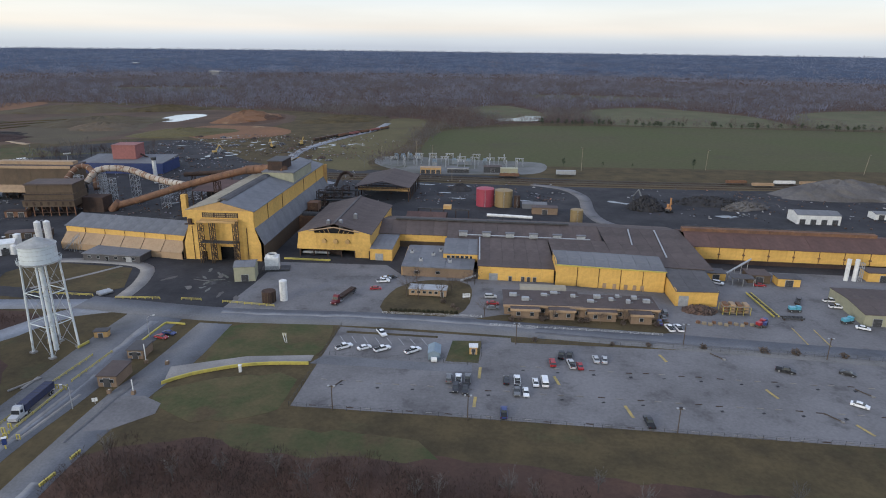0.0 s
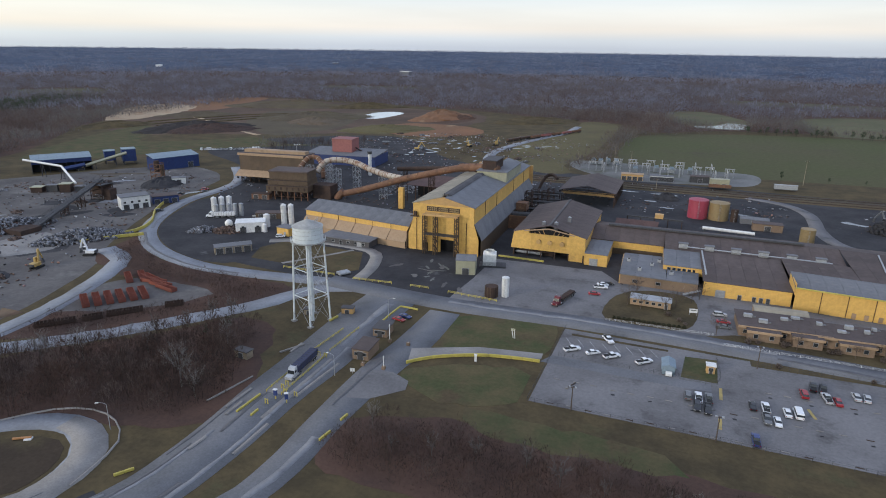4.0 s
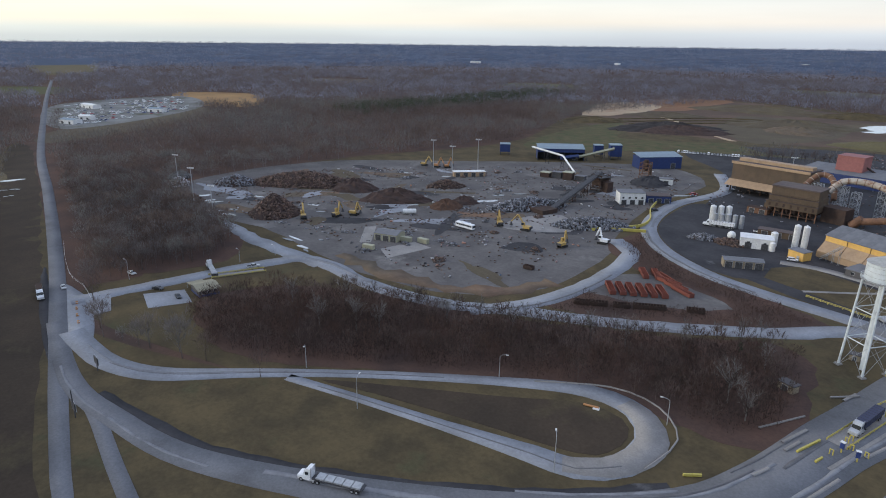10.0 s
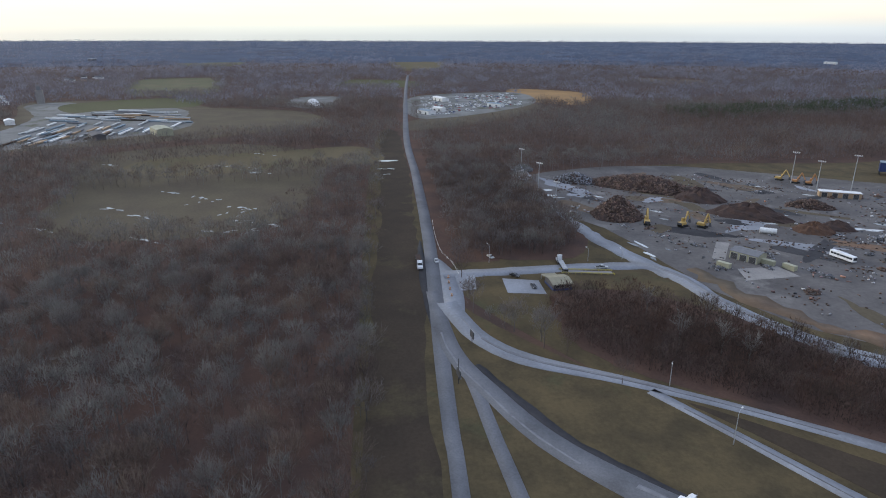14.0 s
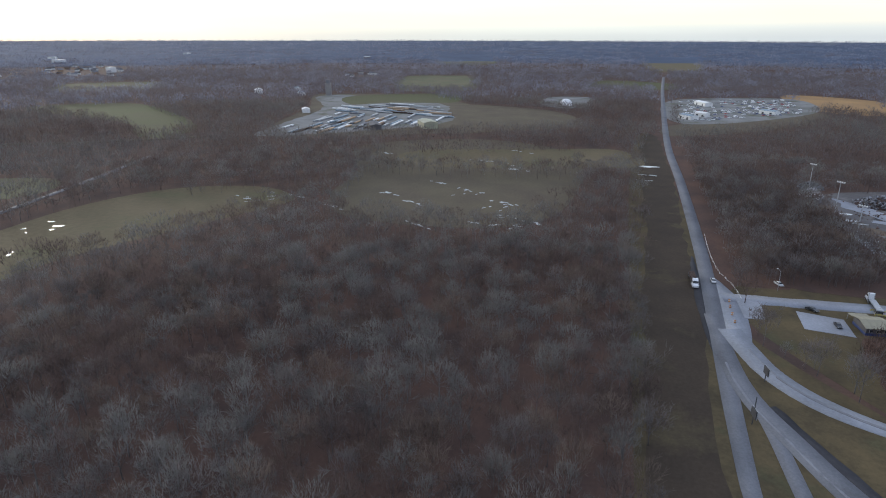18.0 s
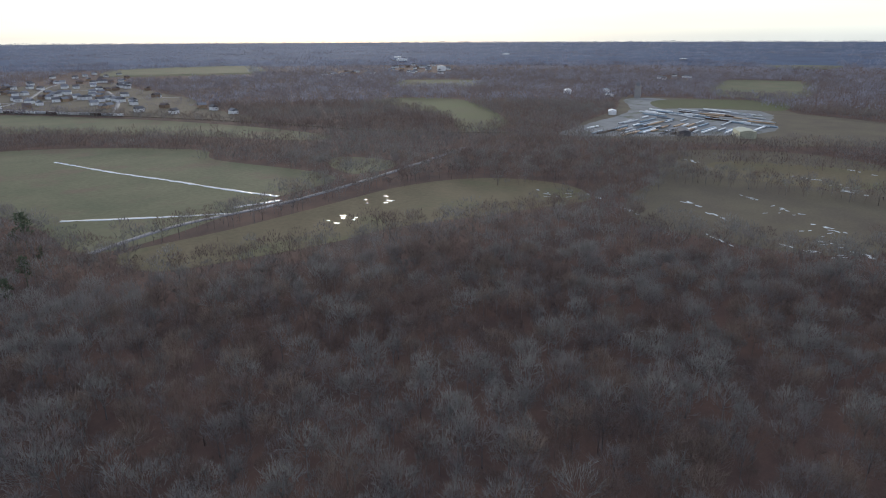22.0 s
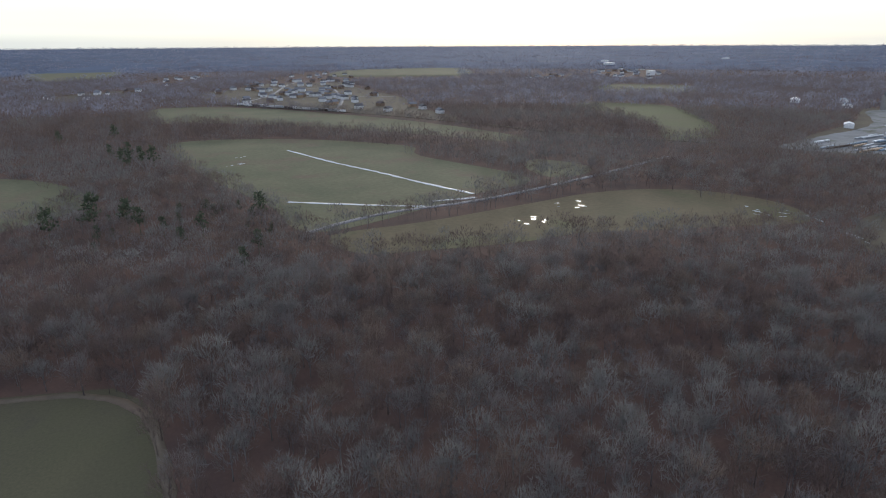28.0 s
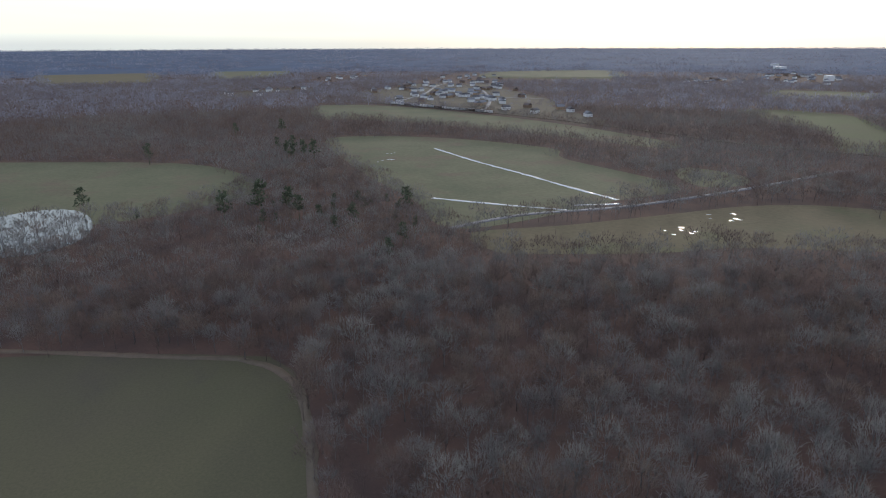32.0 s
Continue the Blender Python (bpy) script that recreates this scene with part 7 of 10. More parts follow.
shed(197, 366, -2, 24, 13, 5.6, M["white"], M["roof_grey"], "white metal workshop with a pale gabled roof", rise=1.4, name="workshop", doors=4)
shed(244, 378, -2, 14, 8, 3.6, M["white"], M["roof_grey"], "small white metal store", rise=0.8, name="store", doors=2)
ridge_of_crates("steel_bin", ((80, 311, -3),), (14, 4, 3.4), M["roof_grey"], "long grey steel bin behind the mill", "container")


# ---------------------------------------------------------------- substation and railway
def substation():
    patch("substation_yard", [(-90, 535), (-74, 508), (-46, 486), (9, 489), (49, 499), (55, 545), (3, 553), (-45, 562), (-86, 562)], 0.1, M["gravel"], "pale gravel substation yard", step=8)
    rs = np.random.RandomState(8)
    proto = thing("switch_gear", -70, 520, 0, 0.1, "grey lattice switch gear portal with insulators", "switch gear", "substation portals")
    truss_tower(proto, -3, 0, 0, 7, 0.6, M["steel"], "portal_leg", t=0.12, stages=4)
    truss_tower(proto, 3, 0, 0, 7, 0.6, M["steel"], "portal_leg", t=0.12, stages=4)
    part("beam", box(-3.6, 3.6, -0.25, 0.25, 6.8, 7.3), M["steel"], proto)
    for k in range(3):
        part("insulator", cyl((-2 + 2 * k, 0, 5.4), (-2 + 2 * k, 0, 6.8), 0.16, n=6), M["white"], proto)
    for i in range(26):
        x, y = -62 + (i % 9) * 12 + rs.uniform(-2, 2), 512 + (i // 9) * 15 + rs.uniform(-2, 2)
        copy_thing(proto, pose(x, y, 0.1, 0, 0, rs.choice([0, 90])))
    tr = thing("transformer", -72, 548, 0, 0.1, "grey-blue transformer with cooling fins", "transformer", "transformers")
    part("tank", box(-2, 2, -1.5, 1.5, 0.3, 4.2), M["pale_blue"], tr)
    for k in range(5):
        part("fin", box(-1.8 + k * 0.8, -1.4 + k * 0.8, -2.2, -1.5, 0.6, 3.8), M["steel"], tr)
    part("conservator", cyl((-1.6, 0, 5.0), (1.6, 0, 5.0), 0.6, n=10), M["pale_blue"], tr)
    for x, y in ((-66, 549), (-60, 551), (-53, 552), (-20, 530), (-8, 528), (6, 530), (-36, 520)):
        copy_thing(tr, pose(x, y, 0.1, 0, 0, 0))
    shed(-37, 490, 2, 16, 6, 4.6, M["yellow_old"], M["tan"], "ochre metal control house", flat=True, name="control_house", doors=4)
    shed(-15.5, 495, 2, 17, 5, 3.6, M["white"], M["roof_grey"], "long white switch house with dark doors", flat=True, name="switch_house", doors=6)
    shed(12, 500, 2, 14, 7, 4.6, M["steel_dark"], M["roof_brown"], "dark open equipment shed", flat=True, name="equipment_shed")
    shed(24.5, 485, 2, 13, 5, 6.0, M["pale_green"], M["pale_green"], "pale yellow box house by the railway", flat=True, name="box_house", doors=2)


substation()


def rail_car(x, y, rz, m, label, kind="gondola", name="rail_car"):
    o = thing(name, x, y, rz, 0.25, label, "rail car", "freight cars")
    part("frame", box(-7.5, 7.5, -1.3, 1.3, 0.9, 1.2), M["steel_dark"], o)
    if kind == "gondola":
        for s in (-1, 1):
            part("side", box(-7.5, 7.5, s * 1.4 - 0.08, s * 1.4 + 0.08, 1.2, 3.0), m, o)
            part("end", box(s * 7.5 - 0.08, s * 7.5 + 0.08, -1.3, 1.3, 1.2, 3.0), m, o)
        part("floor", box(-7.4, 7.4, -1.3, 1.3, 1.2, 1.3), M["rust_dark"], o)
    else:
        part("body", box(-7.5, 7.5, -1.45, 1.45, 1.2, 4.2, bevel=0.08), m, o)
        part("roof", box(-7.6, 7.6, -1.5, 1.5, 4.2, 4.35), M["steel"], o)
    for k in range(7):
        part("rib", box(-7.2 + k * 2.4 - 0.08, -7.2 + k * 2.4 + 0.08, -1.55, 1.55, 1.25, 2.9), m, o)
    for bx in (-5.2, 5.2):
        tr = part("truck", box(bx - 1.4, bx + 1.4, -1.1, 1.1, 0.45, 0.9), M["steel_dark"], o)
        for wx in (-0.9, 0.9):
            part("wheel", cyl((bx + wx, -0.8, 0.45), (bx + wx, 0.8, 0.45), 0.45, n=10), M["steel_dark"], tr)
    return o


def railway():
    ribbon("rail_bed", [(-140, 470), (-60, 468), (60, 462), (200, 462), (330, 470), (640, 500)], 26, 0.08, M["brush"], "brown rail yard ballast", "railway")
    for k in range(3):
        t = thing("track", 0, 0, 0, 0, "rusty rail track on dark ballast", "railway track", "yard tracks")
        ln = [(-140, 462 + 8 * k), (-60, 460 + 8 * k), (60, 454 + 8 * k), (200, 454 + 8 * k), (330, 462 + 8 * k), (640, 492 + 8 * k)]
        for s in (-0.75, 0.75):
            pts = [(x, y + s, 0.28) for x, y in ln]
            pipe("rail", pts, 0.1, M["rust_dark"], t, 4, step=20)
        bed = spline(ln, 3.0)
        bm = bmesh.new()
        for x, y in bed:
            box(x - 0.15, x + 0.15, y - 1.3, y + 1.3, 0.1, 0.2, bm)
        part("sleepers", bm, M["rust_dark"], t)
    rail_car(192, 470, 3, M["rust"], "rusty open gondola car with scrap")
    rail_car(208, 462, 2, M["tan"], "tan open gondola car")
    rail_car(228, 472, 4, M["white"], "pale flat-sided gondola car")
    rail_car(246, 471, 4, M["tan"], "tan open gondola car")
    rail_car(69, 489, 0, M["steel"], "grey box car on a siding", "box")
    rail_car(24.5, 478, 1, M["rust"], "rusty red gondola car")
    for k in range(5):
        rail_car(-149 + k * 9, 689 + k * 17, 62, M["red_sheet"] if k % 2 else M["rust"], "rust-red gondola car on the far siding")


railway()


# ---------------------------------------------------------------- scrap yard
def heap(name, x, y, rx, ry, h, rz, n, size, m, core_m, label, seed, category="scrap heap", flatten=1.6):
    """A mound with n loose angular pieces lying on it."""
    rs = np.random.RandomState(seed)
    o = thing(name, x, y, rz, 0, label, category)
    k, rings = 28, 7
    V, F = [(0, 0, h)], []
    for i in range(1, rings + 1):
        f = i / rings
        for j in range(k):
            a = 2 * np.pi * j / k
            w = 1 + rs.uniform(-0.09, 0.09)
            V.append((rx * f * np.cos(a) * w, ry * f * np.sin(a) * w, max(0.0, h * (1 - f ** flatten) * (1 + rs.uniform(-0.16, 0.16))) if i < rings else -0.1))
    F += [(0, 1 + j, 1 + (j + 1) % k) for j in range(k)]
    for i in range(rings - 1):
        a, b = 1 + i * k, 1 + (i + 1) * k
        F += [(a + j, b + j, b + (j + 1) % k, a + (j + 1) % k) for j in range(k)]
    core = new("mound", mesh_from("mound", V, F, core_m))
    core.parent = o
    if n:
        r, a = np.sqrt(rs.uniform(0, 1, n)), rs.uniform(0, 2 * np.pi, n)
        c = np.stack([rx * r * np.cos(a), ry * r * np.sin(a), h * (1 - r ** flatten) + 0.1], 1)
        d = rs.uniform(0.25, 1.0, (n, 3)) * size * np.array([1.0, 0.5, 0.4])
        q = rs.normal(0, 1, (n, 3, 3))
        q, _ = np.linalg.qr(q)
        cube = np.array([(sx, sy, sz) for sx in (-1, 1) for sy in (-1, 1) for sz in (-1, 1)], float)
        P = np.einsum("nij,nkj->nki", q, cube[None] * d[:, None]) + c[:, None]
        f = np.array([(0, 1, 3, 2), (4, 6, 7, 5), (0, 4, 5, 1), (2, 3, 7, 6), (0, 2, 6, 4), (1, 5, 7, 3)])
        ff = (f[None] + (np.arange(n) * 8)[:, None, None]).reshape(-1, 4)
        s = new("scrap", mesh_from("scrap", P.reshape(-1, 3), ff, m))
        s.parent = o
        s["kind"] = "stuff"
    return o


M["scrap"] = mat("mixed_scrap", (0.21, 0.215, 0.235), (0.025, 0.025, 0.027), 0.9, 0.6, fine=1.0, stain=(0.40, 0.42, 0.46), stain_scale=0.5, stain_lo=0.6, island=0.75)
M["scrap_rust"] = mat("rusty_scrap", (0.115, 0.07, 0.05), (0.07, 0.05, 0.042), 0.3, 0.8, fine=1.0, stain=(0.2, 0.2, 0.21), stain_scale=0.5, stain_lo=0.64, island=0.6)
M["shred"] = mat("shredded_iron", (0.075, 0.05, 0.042), (0.05, 0.038, 0.035), 0.3, 0.95, fine=0.8, bump=0.8, bump_scale=1.5)
M["shred_red"] = mat("red_brown_fines", (0.10, 0.058, 0.04), (0.075, 0.048, 0.036), 0.3, 0.95, fine=0.8, bump=0.6, bump_scale=1.5)
M["coal"] = mat("black_slag_heap", (0.035, 0.035, 0.038), (0.05, 0.048, 0.05), 0.2, 0.9, fine=0.7, bump=0.8, bump_scale=1.0)

heap("scrap_heap", -346, 220, 10, 26, 5.5, -20, 900, 1.5, M["scrap"], M["shred"], "long heap of crushed grey car bodies", 1)
heap("scrap_heap", -294, 223, 8, 23, 5.0, -40, 900, 1.5, M["scrap"], M["shred"], "heap of crushed cars beside a yellow barrier", 2)
heap("scrap_heap", -414, 84, 15, 15, 12.0, 0, 900, 1.2, M["scrap_rust"], M["shred"], "tall rusty heap of mixed scrap", 3, flatten=1.2)
heap("scrap_heap", -478, 128, 12, 42, 9.0, -38, 1500, 1.5, M["scrap_rust"], M["shred"], "long dark bank of heavy scrap", 4)
heap("scrap_heap", -505, 88, 10, 16, 6.0, -40, 400, 1.5, M["scrap"], M["shred"], "dark bank of loose scrap", 5)
heap("iron_heap", -445, 152, 11, 16, 7.5, -30, 0, 1, M["shred"], M["shred"], "dark brown heap of shredded iron", 6)
heap("iron_heap", -404, 160, 10, 24, 8.0, -35, 0, 1, M["shred"], M["shred"], "long dark heap of shredded iron", 7)
heap("iron_heap", -373, 178, 8, 11, 5.2, -30, 0, 1, M["shred_red"], M["shred_red"], "red-brown heap of fine scrap", 8)
heap("iron_heap", -376, 194, 7, 10, 4.6, -30, 0, 1, M["shred"], M["shred"], "dark heap of fine scrap", 9)
heap("scrap_heap", -420, 210, 7, 14, 4.5, -30, 300, 1.2, M["scrap_rust"], M["shred"], "low heap of loose scrap", 10)
heap("scrap_heap", -548, 60, 8, 8, 4.0, 0, 260, 1.5, M["scrap"], M["yard"], "low pale heap of bagged scrap", 31)
heap("iron_heap", -352, 345, 14, 18, 5.0, 10, 0, 1, M["coal"], M["coal"], "low black heap behind the shredder", 11)
heap("scrap_heap", -235, 262, 9, 6, 2.0, 20, 160, 1.2, M["scrap_rust"], M["shred"], "loose rusty machine scrap beside the road", 12)
heap("scrap_heap", -248, 258, 8, 5, 2.0, 40, 160, 1.2, M["scrap"], M["shred"], "loose dark machine scrap beside the road", 13)
heap("scrap_heap", 86, 226, 6.5, 4, 1.8, 0, 260, 0.9, M["scrap_rust"], M["shred"], "pile of rusty offcuts beside the roller door", 14)
heap("slag_heap", 106, 388, 11, 9, 7.5, 0, 240, 1.6, M["coal"], M["coal"], "black heap of slag and broken skulls", 15)
heap("slag_heap", 150, 405, 24, 10, 5, 0, 120, 1.6, M["coal"], M["coal"], "long black slag bank", 16)
heap("slag_heap", 170, 395, 18, 7, 4.0, 20, 120, 1.6, M["yard"], M["yard"], "grey slag bank with pale streaks", 17)
heap("sand_heap", 252, 440, 48, 22, 10.5, 4, 0, 1, M["yard"], M["yard"], "broad grey sand heap", 18, "sand heap")
heap("slag_heap", -12, 430, 9, 7, 4.6, 0, 0, 1, M["coal"], M["coal"], "small black coke heap", 19)
heap("slag_heap", -185, 392, 20, 12, 2.2, 10, 500, 1.0, M["scrap"], M["coal"], "low spread of grey slag and scrap", 20)
heap("slag_heap", -140, 420, 28, 10, 2.4, 0, 400, 1.0, M["scrap"], M["coal"], "low spread of grey slag and scrap", 21)
heap("earth_heap", -512, 600, 56, 26, 8, 45, 0, 1, M["shred"], M["shred"], "broad dark heap on the earthworks", 22, "earth heap")
heap("earth_heap", -630, 730, 60, 26, 5, 40, 0, 1, M["brush"], M["brush"], "broad brown spoil heap on stripped earth", 23, "earth heap")
heap("earth_heap", -440, 720, 40, 30, 7, 10, 0, 1, M["earth"], M["earth"], "grey-brown spoil heap on the earthworks", 24, "earth heap")
heap("earth_heap", -300, 850, 36, 24, 7, 10, 0, 1, M["shred_red"], M["shred_red"], "red earth heap beside the pond", 25, "earth heap")
rsy = np.random.RandomState(77)
for i in range(46):
    x, y = rsy.uniform(-500, -265), rsy.uniform(90, 300)
    if inside([(-345, 92), (-300, 100), (-262, 112), (-258, 150), (-275, 200), (-330, 300), (-400, 380), (-480, 250), (-520, 170), (-440, 80)], np.array([[x, y]]))[0]:
        heap("scrap_heap", x, y, rsy.uniform(1.5, 5), rsy.uniform(1.5, 4), rsy.uniform(0.5, 1.4), rsy.uniform(0, 180), int(rsy.uniform(15, 60)), 0.9, M["scrap"] if i % 2 else M["scrap_rust"], M["yard"], "small loose scatter of scrap on dirt", 100 + i)
for i in range(26):
    x, y = rsy.uniform(-190, -60), rsy.uniform(520, 700)
    heap("scrap_heap", -230 + (x + 125) * 1.6, y - 20, rsy.uniform(2, 7), rsy.uniform(2, 5), rsy.uniform(0.6, 2), rsy.uniform(0, 180), int(rsy.uniform(15, 50)), 1.1, M["scrap"] if i % 3 else M["scrap_rust"], M["slag"], "loose heap of slag and scrap", 200 + i)


# puddles and pads: mirroring water; the pale kind has sky brightness in its colour
def puddles(spots, label="shallow puddle mirroring the sky", m="water"):
    for i, (x, y, a, b, rz) in enumerate(spots):
        rs = np.random.RandomState(300 + i + int(abs(x)))
        c, s = math.cos(radians(rz)), math.sin(radians(rz))
        pts = []
        for k in range(9):
            t = 2 * math.pi * k / 9
            w = rs.uniform(0.55, 1.2)
            u, v = a * math.cos(t) * w, b * math.sin(t) * w
            pts.append((x + u * c - v * s, y + u * s + v * c))
        patch("puddle", pts, 0.19, M[m], label, "puddle", step=max(0.8, a / 6))


puddles([(-352, 214, 7, 3, 30), (-380, 225, 6, 2.5, 60), (-392, 205, 4, 2, 10), (-350, 245, 8, 3, 60), (-440, 100, 5, 1.5, 40), (-460, 62, 6, 2, 70), (-436, 66, 5, 1.6, 40), (-425, 62, 4, 1.3, 20), (-452, 50, 4, 1.5, 60),
         (-362, 72, 5, 1, 20), (-340, 73, 3, 1.2, 0), (-352, 86, 2, 1, 30), (-404, 108, 4, 1.4, 50), (-315, 330, 9, 2.2, 70), (-330, 340, 5, 1.4, 40), (-470, 200, 5, 1.6, 40), (-430, 180, 4, 1.4, 40), (-376, 240, 5, 1.6, 50)])
puddles([(92, 402, 8, 3, -30), (-38, 446, 8, 2, -4), (-14, 444, 9, 2.4, -6), (-12, 404, 5, 2, 0), (150, 372, 7, 3, 0), (162, 378, 5, 2, 20), (172, 402, 4, 2.4, 40), (30, 402, 8, 1.6, -8), (-20, 420, 6, 1.6, 0)])
rsp = np.random.RandomState(21)
puddles([(rsp.uniform(-300, -120), rsp.uniform(500, 660), rsp.uniform(2, 7), rsp.uniform(1, 2.6), rsp.uniform(0, 180)) for _ in range(34)])
puddles([(-160, 362, 5, 1.6, 10), (-190, 372, 4, 1.3, 30), (-205, 388, 5, 1.4, 0), (-150, 410, 5, 1.4, 10), (-176, 420, 6, 1.6, 0)])
# flooded ditches and pools in the meadows, the sky's reflection put in their colour
def broken_pools(spots, label):
    rs = np.random.RandomState(77)
    out = []
    for x, y, a, b, rz in spots:
        c, s = math.cos(radians(rz)), math.sin(radians(rz))
        for k in range(6 if a > 5 else 3):
            u, v = rs.uniform(-1.3, 1.3) * a, rs.normal(0, 0.8) * b
            out.append((x + u * c - v * s, y + u * s + v * c, rs.uniform(0.5, 1.0) * min(a, 6) * 0.42, rs.uniform(0.35, 0.8) * min(b, 1.6), rz + rs.uniform(-25, 25)))
    puddles(out, label, "ice")


ribbon("ditch_water", [(-250, -674), (-264, -593), (-279, -531), (-291, -472), (-303, -427)], 3.4, 0.12, M["ice"], "straight flooded ditch with the sky's reflection in its colour", "water", wobble=0.8)
ribbon("ditch_water", [(-186, -472), (-208, -453), (-232, -433), (-258, -414)], 3.0, 0.12, M["ice"], "straight flooded ditch with the sky's reflection in its colour", "water", wobble=0.8)
ribbon("ditch_water", [(-268, -424), (-284, -420), (-298, -417)], 4.0, 0.12, M["ice"], "flooded ditch with the sky's reflection in its colour", "water", wobble=0.6)
rsm = np.random.RandomState(5)
puddles([(cx + rsm.uniform(-14, 14), cy + rsm.uniform(-8, 8), rsm.uniform(0.8, 2.6), rsm.uniform(0.25, 0.55), rsm.uniform(115, 160)) for cx, cy in ((-290, -352), (-336, -368), (-430, -285), (-450, -140), (-415, -125), (-480, -165), (-570, -150)) for _ in range(6)], "thin meadow pool with the sky's reflection in its colour", "ice")
broken_pools([(-190, -626, 11, 3, 20), (-200, -660, 4, 2, 0), (-426, -296, 11, 1.4, 70), (-438, -270, 8, 1.2, 70), (-455, -137, 9, 2.0, 70),
         (-420, -122, 11, 2, 70), (-408, -140, 6, 1.2, 70), (-459, -210, 6, 2, 60), (-480, -160, 8, 1.4, 70), (-500, -190, 7, 1.2, 60), (-440, -190, 7, 1.2, 60), (-560, -140, 10, 2.4, 80), (-590, -180, 10, 2, 80), (-395, -175, 8, 1.2, 60), (-420, -235, 8, 1.2, 60),
         (-565, -46, 6, 1.2, 80), (-545, -50, 5, 1.2, 80), (-600, -260, 10, 2, 70), (-640, -150, 10, 2, 70)], "shallow meadow pool with the sky's reflection in its colour")
puddles([(-598, -44, 9, 3.4, 88)], "shallow flooded patch beside the highway", "ice")
patch("pond", [(82, -505), (62, -518), (40, -512), (24, -480), (22, -440), (40, -420), (70, -424), (92, -460)], 0.16, M["water"], "round pond mirroring the pale sky", "pond", step=6)
patch("pond", [(-424, 825), (-424, 875), (-402, 892), (-382, 875), (-384, 825), (-390, 795), (-412, 795)], 0.16, M["ice"], "small pond on the earthworks", "pond", step=8)
patch("pond", [(24, 880), (60, 872), (88, 884), (96, 930), (70, 946), (52, 910), (30, 900)], 0.16, M["water"], "pale lake arm among bare trees", "pond", step=8)
# bare and coloured earth of the workings
patch("earthworks", [(-690, 640), (-575, 540), (-500, 575), (-410, 610), (-300, 690), (-250, 780), (-270, 900), (-420, 960), (-560, 1000), (-720, 1000)], 0.09, M["dark_earth"], "brown stripped earth of the workings", step=16, wobble=3)
patch("bright_earth", [(-715, 650), (-790, 760), (-800, 840), (-745, 850), (-700, 800), (-672, 690), (-682, 632)], 0.13, M["cream_earth"], "pale cream stripped earth", step=14, wobble=4)
patch("orange_earth", [(-770, 800), (-815, 910), (-790, 1000), (-724, 1035), (-690, 930), (-660, 850), (-690, 760)], 0.12, M["red_soil"], "orange stripped earth with pale streaks", step=14, wobble=4)
patch("terrace_earth", [(-509, 663), (-573, 820), (-499, 852), (-434, 822), (-391, 698), (-410, 603), (-439, 603)], 0.105, M["brush"], "brown terraced earth of the workings", step=14, wobble=3)
patch("terrace_earth", [(-360, 690), (-330, 760), (-250, 760), (-215, 700), (-270, 650)], 0.115, M["red_soil"], "reddish terraced earth above the slag ground", step=14, wobble=3)
for i_, (dx, dy) in enumerate(((0, 0), (22, -16), (44, -30))):
    ribbon("terrace_bank", [(-640 + dx, 640 + dy), (-610 + dx, 700 + dy), (-570 + dx, 770 + dy), (-500 + dx, 815 + dy)], 7, 0.9, M["grass_dry"], "low grassy terrace bank across the workings", "bank", wobble=1.5)
ribbon("track", [(-740, 700), (-660, 720), (-590, 690), (-530, 640), (-440, 590)], 6, 0.16, M["cream_earth"], "pale dirt track over the workings", "track", wobble=1)
patch("red_earth", [(-330, 800), (-285, 780), (-262, 840), (-290, 915), (-335, 880)], 0.13, M["shred_red"], "red-brown stripped earth", step=10, wobble=2)
patch("knoll_grass", [(-532, 378), (-588, 481), (-615, 604), (-562, 575), (-521, 504), (-459, 545), (-435, 574), (-375, 545), (-330, 560), (-424, 490), (-487, 399)], 0.11, M["grass"], "green slope behind the works", step=14)
patch("curve_grass", [(-147, 545), (-156, 624), (-139, 695), (-116, 745), (-117, 874), (-72, 854), (-74, 668), (-83, 589), (-95, 531), (-84, 500), (-105, 490), (-135, 513)], 0.11, M["curve"], "pale grass inside the haul road's curve", step=14)
ribbon("road", [(-105, 440), (-140, 475), (-160, 520), (-168, 580), (-158, 640), (-140, 700), (-124, 750), (-118, 820)], 9, 0.14, M["haul"], "pale haul road curving behind the works")
ribbon("road", [(40, 455), (62, 440), (71, 415), (69, 380), (72, 355), (84, 338)], 8, 0.12, M["asphalt"], "pale haul road behind the mill")
patch("concrete_pad", [(-322, 180), (-304, 190), (-294, 206), (-302, 216), (-322, 226), (-330, 205)], 0.12, M["concrete"], "pale concrete pad between scrap heaps", step=6)
rsd = np.random.RandomState(71)
for k in range(16):
    x, y, a_ = -114 + rsd.normal(0, 8), 243 + rsd.normal(0, 8), rsd.uniform(0, 2 * math.pi)
    r_, q_ = rsd.uniform(1.5, 5.5), rsd.uniform(0.4, 1.3)
    patch("pale_dust", [(x + r_ * math.cos(t) * math.cos(a_) * w - q_ * math.sin(t) * math.sin(a_) * w, y + r_ * math.cos(t) * math.sin(a_) * w + q_ * math.sin(t) * math.cos(a_) * w)
                        for t, w in ((2 * math.pi * n / 9, rsd.uniform(0.5, 1.3)) for n in range(9))], 0.085 + 0.001 * k, M["gravel" if k % 3 else "yard"], "pale dusty traffic stain before the doors", step=1.2, wobble=0.15)
patch("works_lawn", [(-198, 229), (-150, 224.5), (-143, 231), (-152, 254), (-196, 259), (-203, 244)], 0.11, M["grass_dry"], "dry lawn before the flat building", smooth=False)
